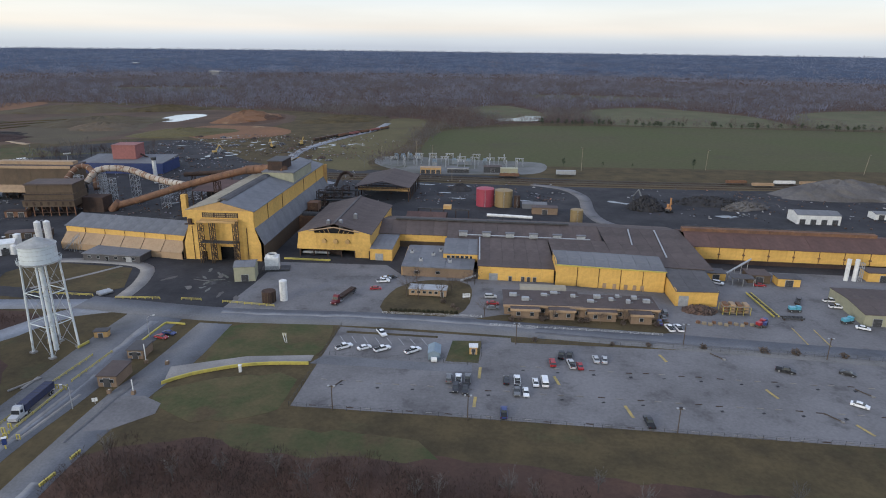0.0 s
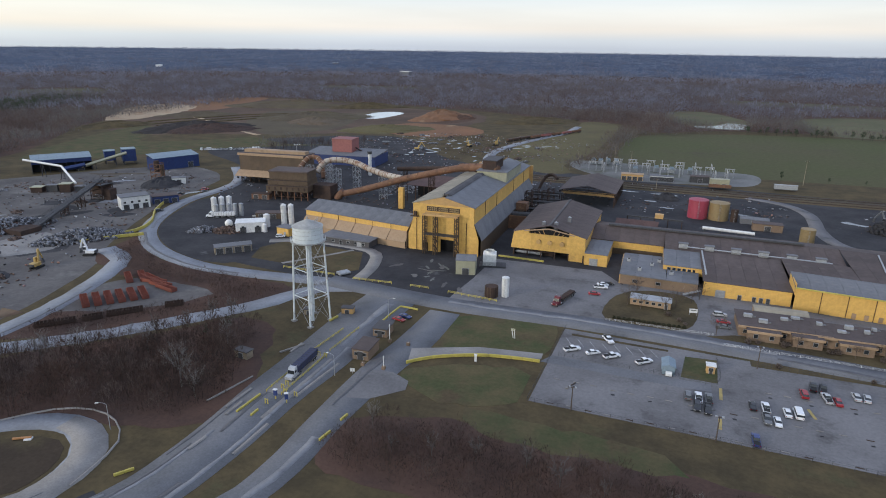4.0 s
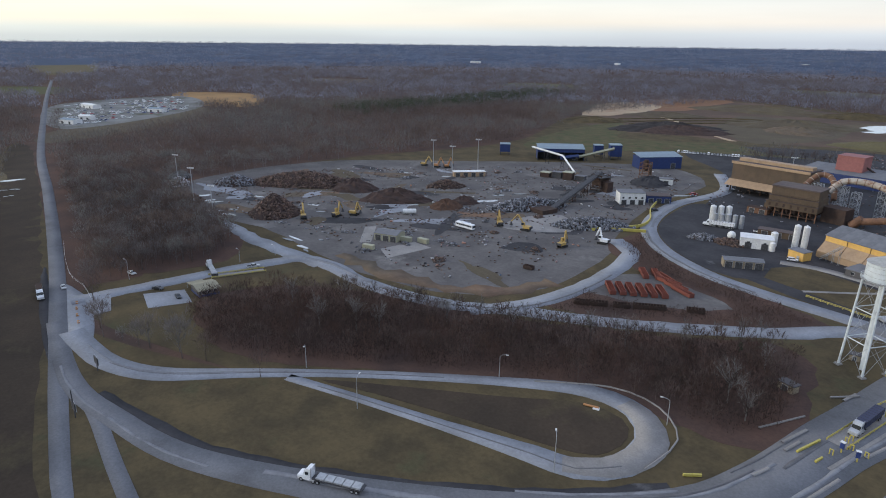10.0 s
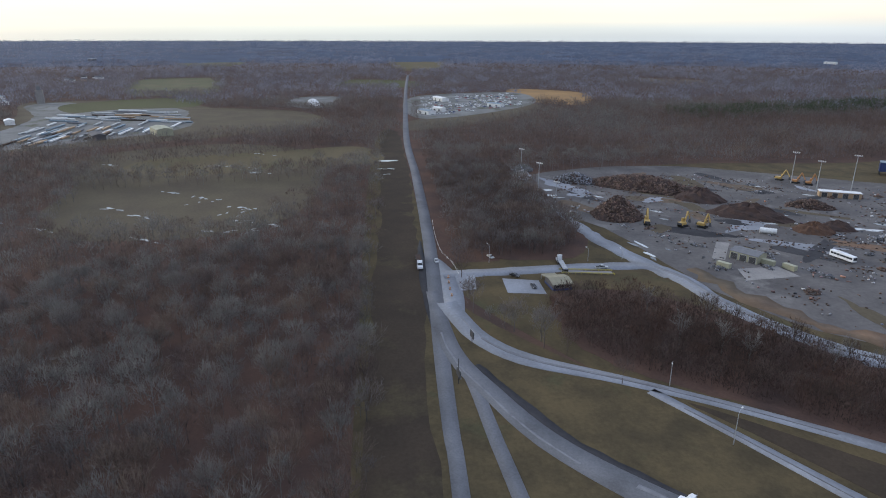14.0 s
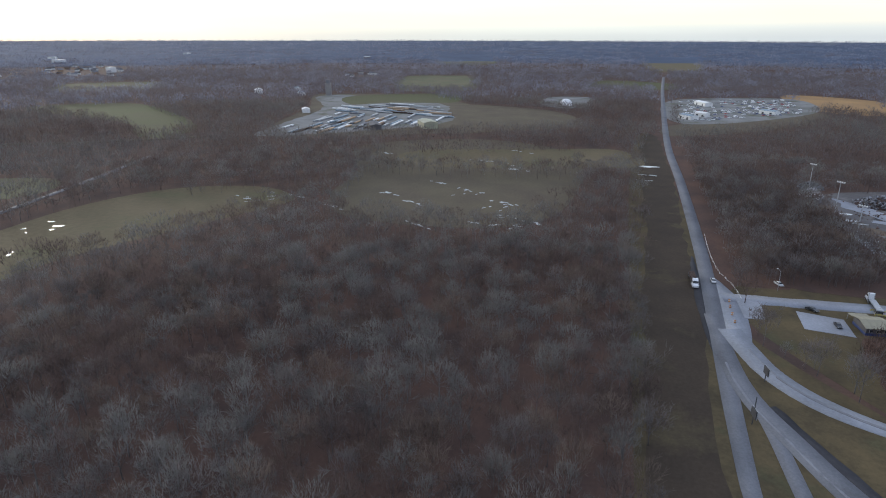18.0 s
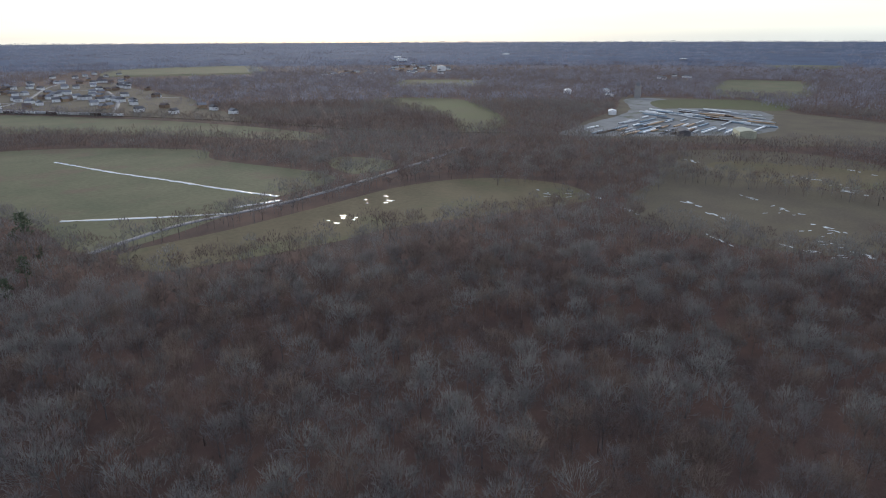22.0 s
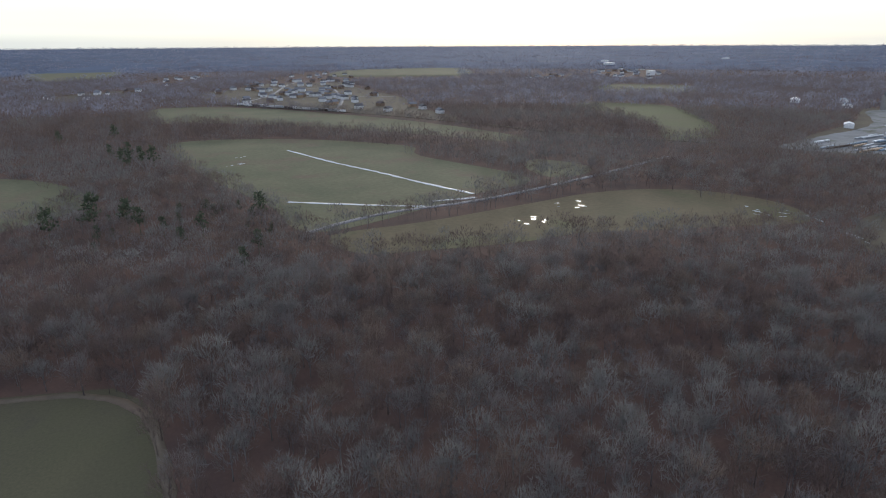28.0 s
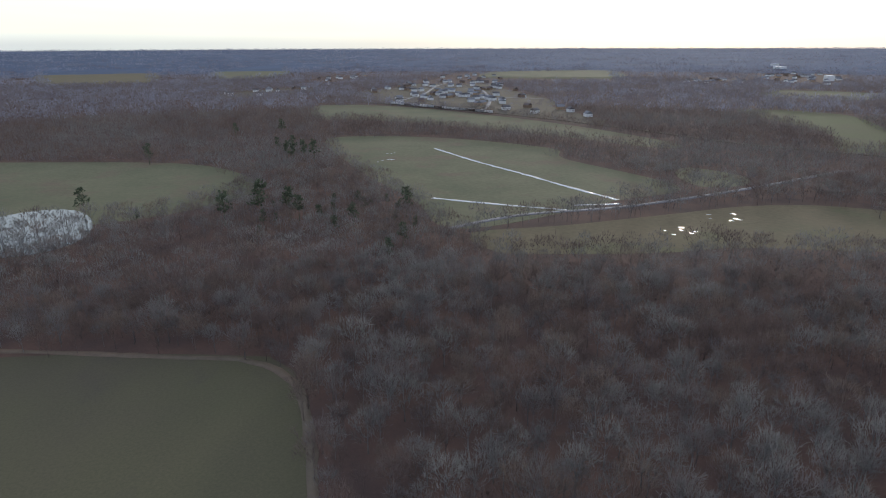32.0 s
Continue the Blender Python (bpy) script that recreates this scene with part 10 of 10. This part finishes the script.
# scale house at the scrap yard's gate
sc = thing("scale_house", -312, 18.5, 95, 0, "scale house with a faded olive roof and blue base", "building")
part("body", box(-4, 4, -5, 5, 0, 3.0), M["roof_dark"], sc)
part("base", box(-4.05, 4.05, -5.05, 5.05, 0, 1.0), M["blue"], sc)
M["roof_olive"] = mat("faded_olive_roof_sheet", (0.27, 0.25, 0.18), (0.21, 0.195, 0.145), 0.2, 0.8, fine=0.8, spec=0.2)
for y0, y1 in ((-5.6, 0), (5.6, 0)):
    if y0 < 0:
        roof(sc, (-4.6, y0, 3.0), (4.6, y0, 3.0), (4.6, y1, 4.1), (-4.6, y1, 4.1), 4, M["roof_olive"], 0.15)
    else:
        roof(sc, (4.6, y0, 3.0), (-4.6, y0, 3.0), (-4.6, y1, 4.1), (4.6, y1, 4.1), 4, M["roof_olive"], 0.15)
part("lean_to_roof", slab((-4.4, 5.4, 2.7), (2.0, 5.4, 2.7), (2.0, 9.4, 2.3), (-4.4, 9.4, 2.3), 0.12), M["roof_olive"], sc)
for px in (-4.1, 1.7):
    part("post", box(px - 0.1, px + 0.1, 9.0, 9.2, 0, 2.3), M["steel"], sc)
window_row(sc, -3.5, 3.5, -5.0, 1.9, 3, 1.2, 1.0)
patch("scale_parking", [(-323, -3), (-319, 12), (-304, 11.5), (-307, -4)], 0.12, M["haul"], "small pale gravel parking place", smooth=False)
patch("entry_pad", [(-330, -23), (-328, -14), (-312, -16), (-311, -23)], 0.2, M["haul"], "pale concrete entry pad", smooth=False)
for pts in (((-330.5, 24.5), (-326.5, 47.5)), ((-326, 24.5), (-322, 47))):
    guard_rail(pts, M["safety"], "yellow rail along the yard's weighbridge", 0.8, group="yard weighbridge rails")
patch("yard_weighbridge", [(-330, 25), (-326, 47), (-322.5, 46.6), (-326.4, 24.6)], 0.24, M["concrete"], "concrete weighbridge deck at the yard gate", "weighbridge", smooth=False)
for x, y in ((-326, -26), (-320, -26.6), (-313, -27), (-306, -27.2)):
    o = thing("barrel", x, y, 0, 0.2, "orange and grey traffic barrel", "traffic barrel", "traffic barrels")
    part("drum", cyl((0, 0, 0), (0, 0, 1.0), 0.45, 0.36, n=10), PAINT["orange"], o)
    part("band", cyl((0, 0, 0.5), (0, 0, 0.68), 0.43, n=10), M["white"], o)
rb = thing("red_barrier", -166.8, 87.6, 30, 0.1, "fallen red and white barrier inside the loop road", "barrier")
part("plank", box(-2.2, 2.2, -0.3, 0.3, 0.2, 0.6, bevel=0.05), PAINT["orange"], rb)
part("foot", box(0.6, 2.4, -0.9, 0.4, 0, 0.3), M["white"], rb)
ribbon("kerb", [(-186, 83.5), (-171, 100.5), (-156, 103.5), (-143.5, 95), (-140.5, 78)], 0.35, 0.45, M["concrete"], "low concrete kerb round the turn", "kerb")


# ---------------------------------------------------------------- worn lines on the asphalt
def lines(name, segs, w, m, label, z=0.165):
    for x0, y0, x1, y1 in segs:
        d = Vector((x1 - x0, y1 - y0, 0)).normalized() * w / 2
        n_ = Vector((-d.y, d.x, 0))
        bm = bmesh.new()
        vs = [bm.verts.new((x, y, z)) for x, y in ((x0 + n_.x, y0 + n_.y), (x0 - n_.x, y0 - n_.y), (x1 - n_.x, y1 - n_.y), (x1 + n_.x, y1 + n_.y))]
        bm.faces.new(vs[::-1] if (vs[1].co - vs[0].co).cross(vs[2].co - vs[0].co).z < 0 else vs)
        tagged(part(name, bm, m), label, "road marking", kind="structure")


lines("lane_line", [(2.6, 175, 2.2, 168), (1.2, 157.5, 0.8, 152), (26, 166, 25, 171), (44, 150, 43, 156), (62, 183, 61, 188), (105, 146, 103, 151), (88, 163, 86.5, 168)], 0.9, M["marking"], "worn yellow lane line on the car park")
lines("lane_line", [(114.6, 213, 113.7, 195.2), (121.8, 212, 120.8, 195)], 0.5, M["marking"], "worn yellow crossing line on the road")
lines("bay_line", [(x, 188.5, x - 2.5, 193.5) for x in range(-43, -14, 4)], 0.16, M["marking_white"], "worn white bay line")
rows = []
rsl = np.random.RandomState(17)
for row, y0 in ((0, 164), (1, 180), (2, 150)):
    for i in range(34):
        x = -44 + i * 5.4 + rsl.uniform(-0.5, 0.5)
        y = y0 - (x + 44) * 0.055 + rsl.uniform(-0.3, 0.3)
        if row == 1 and x < 12:
            continue
        o = part("wheel_stop", box(-0.95, 0.95, -0.12, 0.12, 0, 0.16, bevel=0.03), M["concrete"] if rsl.uniform() < 0.7 else M["rust_dark"])
        o.matrix_basis = pose(x, y, 0.1, 0, 0, rsl.uniform(-4, 4) - 3)
        tagged(o, "worn concrete wheel stop in the car park", "wheel stop", "wheel stops")
        if row < 2 and i % 2:
            lines("oil_stain", [(x - 0.5, y - 2.6, x + 0.5, y - 2.4)], rsl.uniform(0.5, 1.1), M["slag"], "dark oil stain on the asphalt", 0.14)
# hedges and shrubs
rsh = np.random.RandomState(3)
M["hedge"] = mat("dark_hedge", (0.05, 0.052, 0.03), (0.035, 0.036, 0.022), 0.5, 0.95, world_space=True, island=0.4)


def shrub(x, y, r, label, m="hedge", n=170):
    o = thing("shrub", x, y, 0, 0, label, "shrub", "shrubs")
    c = rsh.normal(0, 1, (n, 3))
    c /= np.linalg.norm(c, axis=1)[:, None]
    c = c * r * rsh.uniform(0.5, 1.0, (n, 1)) * (1, 1, 0.75) + (0, 0, r * 0.7)
    d, s = rsh.normal(0, r * 0.22, (n, 3)), rsh.normal(0, r * 0.12, (n, 3))
    V = np.stack([c - s, c + s, c + d], 1).reshape(-1, 3)
    f = new("foliage", mesh_from("foliage", V, np.arange(3 * n).reshape(-1, 3), M[m]))
    f.parent = o
    part("stem", cyl((0, 0, 0), (0, 0, r), 0.08, n=5), M["pole"], o)


for i in range(15):
    shrub(-31 + i * 1.75, 216.4 - i * 0.05, 0.8, "clipped round hedge shrub in a row")
for x, y, r in ((14, 211, 1.3), (17, 211.5, 1.0), (25, 212, 1.4), (26.5, 213, 1.2), (39, 211.5, 1.2), (41, 212, 1.3), (54, 210.6, 1.2), (66, 210.5, 1.2), (-8, 222, 1.0), (-6, 219.5, 0.8), (-12, 226, 1.2), (21, 195, 1.1), (47, 194, 0.9), (59, 193.8, 1.0), (77, 193.6, 1.3),
                (96, 192, 1.5), (106, 191.5, 1.6), (121, 190.5, 1.4), (140, 189.5, 1.4), (160, 188, 1.4)):
    shrub(x, y, r, "dark bare shrub beside the fence", "twigs_brown")
# works clutter
for x, y, rz, L, m, label in ((112.3, 233, -88, 24, M["safety"], "long yellow conveyor frame lying on the asphalt"), (128.5, 238, 60, 7, M["steel_dark"], "dark machine frame on the asphalt"), (118.3, 220.5, 0, 8, M["steel_dark"], "dark steel beam on the asphalt")):
    o = thing("machine_frame", x, y, rz, 0.1, label, "machine frame")
    for s in (-0.9, 0.9):
        part("beam", box(-L / 2, L / 2, s - 0.15, s + 0.15, 0.5, 1.1), m, o)
    for k in range(int(L / 1.5)):
        part("roller", cyl((-L / 2 + 0.8 + k * 1.5, -0.85, 0.9), (-L / 2 + 0.8 + k * 1.5, 0.85, 0.9), 0.2, n=6), M["steel_dark"], o)
    for k in (-1, 1):
        part("support", box(k * L * 0.4 - 0.2, k * L * 0.4 + 0.2, -0.8, 0.8, 0, 0.5), M["rust_dark"], o)
for i, (x, y, c) in enumerate(((122.6, 228.3, "teal"), (137.2, 219, "teal"), (103.8, 213.5, "red"), (105.4, 214.2, "blue"))):
    o = thing("work_machine", x, y, 20 * i, 0.1, "%s mobile work machine with exposed frame" % c, "machine")
    part("chassis", box(-2.4, 2.4, -1.0, 1.0, 0.5, 1.0), M["steel_dark"], o)
    part("engine", box(-2.2, 0.2, -0.9, 0.9, 1.0, 2.1, bevel=0.06), PAINT[c], o)
    part("cab", box(0.5, 2.0, -0.85, 0.85, 1.0, 2.5, bevel=0.06), PAINT[c], o)
    wheels(o, (-1.5, 1.5), 1.05, 0.5)
rack = thing("storage_rack", 99, 225.5, -2, 0.1, "yellow steel storage rack stacked with parts", "rack")
for k in range(5):
    for py in (-2.5, 2.5):
        part("upright", box(-5 + k * 2.5 - 0.1, -5 + k * 2.5 + 0.1, py - 0.1, py + 0.1, 0, 3.2), M["safety"], rack)
for z in (0.8, 2.0, 3.2):
    part("shelf", box(-5.1, 5.1, -2.6, 2.6, z - 0.08, z), M["wood"], rack)
    for k in range(4):
        part("crate", box(-4.6 + k * 2.5, -3.0 + k * 2.5, -1.8, 1.6, z, z + 0.7), M["tan"] if k % 2 else M["rust"], rack)
for i in range(12):
    x, y = 82 + i * 1.9, 214.6 - (i % 3) * 0.8
    o = thing("crate", x, y, rsh.uniform(-20, 20), 0.1, "loose wooden crate on the asphalt", "crate", "loose crates")
    part("body", box(-0.6, 0.6, -0.5, 0.5, 0.12, 0.9), M["wood"] if i % 3 else M["orange_paint"] if "orange_paint" in M else M["rust"], o)
    part("pallet", box(-0.7, 0.7, -0.6, 0.6, 0, 0.12), M["wood"], o)
pt = thing("pipe_bundle", -147, 224, 55, 0.1, "bundle of large grey pipes beside the lawn", "pipes")
for k in range(3):
    part("pipe", cyl((-2.5, -1.4 + 1.3 * k, 0.7), (2.5, -1.4 + 1.3 * k, 0.7), 0.65, n=12), M["steel"], pt)


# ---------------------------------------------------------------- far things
# blue-grey of the air painted into the land's own colour
M["haze_land"] = mat("haze_blue_land", (0.064, 0.086, 0.13), (0.046, 0.062, 0.098), 0.006, 1.0, fine=0.03, stain=(0.11, 0.115, 0.125), stain_scale=0.003, stain_lo=0.6, world_space=True)


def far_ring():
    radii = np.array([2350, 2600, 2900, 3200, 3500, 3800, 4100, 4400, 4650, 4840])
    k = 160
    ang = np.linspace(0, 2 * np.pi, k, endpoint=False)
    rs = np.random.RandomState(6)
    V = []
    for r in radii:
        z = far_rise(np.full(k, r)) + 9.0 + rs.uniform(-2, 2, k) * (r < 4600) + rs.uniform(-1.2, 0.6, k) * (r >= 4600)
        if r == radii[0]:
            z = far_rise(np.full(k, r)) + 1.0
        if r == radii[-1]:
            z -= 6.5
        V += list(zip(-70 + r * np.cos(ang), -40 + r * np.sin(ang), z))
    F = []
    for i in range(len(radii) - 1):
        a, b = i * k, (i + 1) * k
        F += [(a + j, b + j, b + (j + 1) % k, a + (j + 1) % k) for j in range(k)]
    tagged(new("backdrop", mesh_from("backdrop", V, F, M["haze_land"], True)), "distant wooded plain at the horizon, painted blue-grey as haze", "distance", kind="structure")


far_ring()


def house_proto(m, roof_m, label):
    o = thing("house", 0, 0, 0, 0, label, "house", "far suburb houses")
    part("wall", box(-6, 6, -4.5, 4.5, 0, 4.6), m, o)
    bm = solid(([(-6.4, -5, 4.6), (6.4, -5, 4.6), (6.4, 5, 4.6), (-6.4, 5, 4.6)], [(-6.4, -0.1, 8), (6.4, -0.1, 8), (6.4, 0.1, 8), (-6.4, 0.1, 8)]))
    part("roof", bm, roof_m, o)
    return o


HOUSES = [house_proto(M["white"], M["roof_dark"], "white gabled suburban house with a dark roof"), house_proto(M["tan"], M["roof_grey"], "tan gabled suburban house with a grey roof"),
          house_proto(M["brick"], M["roof_brown"], "brick suburban house with a brown roof"), house_proto(M["white"], M["roof_grey"], "white suburban house with a pale roof")]
rsf = np.random.RandomState(15)
k_ = 0
for poly, n in zip(SUBURBS, (96, 28, 16, 10, 8, 12)):
    lo, hi = np.min(poly, axis=0), np.max(poly, axis=0)
    if np.hypot(*(np.mean(poly, axis=0) + (70, 40))) < 1750:
        patch("suburb_ground", poly, 0.07, M["brush"], "dry lawns and lots of a suburb", step=20, wobble=5)
    n0 = 0
    while n0 < n:
        x, y = rsf.uniform(lo, hi)
        if not inside(poly, np.array([[x, y]]))[0]:
            continue
        n0 += 1
        z = float(far_rise(np.array([math.hypot(x + 70, y + 40)]))[0])
        m4 = pose(x, y, z, 0, 0, rsf.choice([0, 25, 90, 115, -20]) + rsf.uniform(-8, 8))
        if k_ < 4:
            HOUSES[k_].matrix_basis = m4
        else:
            copy_thing(HOUSES[rsf.choice([0, 0, 1, 2, 3, 3])], m4)
        k_ += 1
for pts in ([(-320, -1180), (-430, -1350), (-560, -1640), (-800, -2040)], [(-430, -1000), (-520, -1200), (-600, -1450)], [(-360, -1300), (-500, -1260), (-620, -1180)], [(-420, -1560), (-560, -1480), (-670, -1500)]):
    ribbon("road", pts, 6, 0.2, M["concrete"], "pale suburban street between houses", step=25)
# the far freight train
for i in range(13):
    f = i / 12
    rail_car(-323 - 101 * f, -1153 + 187 * f, 121, M["white"] if i in (0, 1, 4, 7, 8, 12) else M["steel"] if i % 2 else M["rust_dark"], "pale freight car of a standing train", "box", "freight_car")
ribbon("rail_embankment", [(100, -1900), (-325, -1149), (-430, -976), (-516, -757), (-560, -600), (-640, -480)], 9, 0.5, M["brush"], "brown railway embankment past fields", "railway")
ribbon("road", SOUTH_LANE, 5, 0.15, M["asphalt"], "narrow grey country lane along a hedge")
ribbon("field_track", [(40, -312), (-36, -281), (-62, -269), (-74, -250), (-75.5, -222), (-73, -190), (-66, -130)], 3.0, 0.12, M["earth"], "pale dirt track round the crop field", "track", wobble=0.4)


# storage yard and vehicle yard
def long_stack(x, y, rz, L, m, label):
    o = thing("storage_rack", x, y, rz, 0.1, label, "storage rack", "storage racks")
    part("load", box(-L / 2, L / 2, -1.2, 1.2, 0.3, 1.7, bevel=0.1), m, o)
    for k in range(2):
        part("sleeper", box(-L / 2 + (k + 0.5) * L / 2 - 0.2, -L / 2 + (k + 0.5) * L / 2 + 0.2, -1.4, 1.4, 0, 0.3), M["wood"], o)


rsq = np.random.RandomState(33)
n_ = 0
while n_ < 100:
    x, y = rsq.uniform(-1045, -680), rsq.uniform(-450, -262)
    if inside([(-945, -445), (-1035, -370), (-990, -318), (-836, -275), (-760, -310), (-690, -400), (-700, -430)], np.array([[x, y]]))[0]:
        long_stack(x, y, (2 if x > -860 else 73) + rsq.uniform(-3, 3), rsq.uniform(16, 46), [M["steel"], M["steel"], M["roof_grey"], M["pale_blue"], M["rust_dark"], M["tan"], M["white"]][rsq.randint(7)], "long low rack of stored material on gravel")
        n_ += 1
for x, y, rz, sx, sy, h, m, r, label in ((-770, -275, 30, 30, 16, 7, M["pale_green"], M["pale_green"], "pale green-roofed storage hall on the gravel"), (-745, -330, 30, 26, 12, 5, M["roof_dark"], M["roof_dark"], "dark green storage hall on the gravel"), (-1124, -694, 30, 34, 14, 6, M["white"], M["white"], "white storage hall beside the gravel yard"),
                                         (-1190, -650, 30, 30, 12, 5, M["white"], M["pale_blue"], "white storage hall with a pale roof"), (-1105, -600, 40, 20, 10, 5, M["white"], M["pale_blue"], "pale blue-roofed store on the gravel yard"), (-868, -474, 30, 16, 10, 5, M["white"], M["white"], "white cabin on the gravel")):
    shed(x, y, rz, sx, sy, h, m, r, label, name="storage_hall", doors=3, rise=1.6)
tw = thing("batch_tower", -1118, -554, 20, 0, "grey concrete batching tower beyond the yard", "tower")
part("body", box(-5, 5, -5, 5, 0, 20), M["concrete"], tw)
part("head", box(-3, 3, -3, 3, 20, 26), M["roof_grey"], tw)
dm = thing("dome", -1051, -140, 0, 0, "white dome store among trees", "dome")
bm = bmesh.new()
bmesh.ops.create_uvsphere(bm, u_segments=20, v_segments=12, radius=10, matrix=Matrix.Translation((0, 0, 0)))
bmesh.ops.delete(bm, geom=[v for v in bm.verts if v.co.z < -0.5], context="VERTS")
part("shell", bm, M["white"], dm, smooth=True)
part("door", box(-2, 2, -10.2, -9.2, 0, 4), M["steel_dark"], dm)
n_ = 0
kinds = [("car", "white"), ("car", "silver"), ("car", "grey"), ("van", "white"), ("suv", "white"), ("car", "red"), ("pickup", "white"), ("suv", "silver"), ("car", "blue")]
while n_ < 250:
    x, y = rsq.uniform(-1240, -890), rsq.uniform(5, 210)
    if inside([(-895, 16), (-1040, 185), (-1235, 200), (-1170, 30)], np.array([[x, y]]))[0]:
        kd, cl = kinds[rsq.randint(len(kinds))]
        store(kd, cl, x, y, rsq.choice([40, 130]) + rsq.uniform(-6, 6), 0.1)
        n_ += 1
for x, y, rz, sx, sy, label in ((-930, 20, 30, 26, 12, "pale blue-roofed yard building"), (-1110, 60, 20, 34, 12, "white roofed yard building"), (-1010, 130, 40, 24, 10, "pale blue-roofed yard building"), (-960, 40, 40, 18, 8, "white yard trailer building")):
    shed(x, y, rz, sx, sy, 5, M["white"], M["pale_blue"] if "blue" in label else M["white"], label, name="yard_building", doors=2, rise=1.4)
for i in range(24):
    store(*kinds[rsq.randint(4)], -428 + i * 2.1 + rsq.uniform(-0.4, 0.4), 481 + i * 1.25 + rsq.uniform(-0.4, 0.4), 120, 0.1)
# distant pale buildings on the plain
for i in range(9):
    a = radians(rsf.uniform(-20, 195))
    r = rsf.uniform(1900, 3000)
    x, y = -70 - r * math.sin(a), -40 + r * math.cos(a)
    s = thing("far_shed", x, y, rsf.uniform(0, 180), float(far_rise(np.array([r]))[0]) + 8.0, "long pale shed far off on the plain", "building", "far pale sheds")
    L = rsf.uniform(14, 40)
    part("body", box(-L / 2, L / 2, -8, 8, -8, 5), M["white"] if i % 3 else M["roof_grey"], s)
    part("roof", box(-L / 2 - 0.5, L / 2 + 0.5, -8.5, 8.5, 5, 6), M["white"], s)
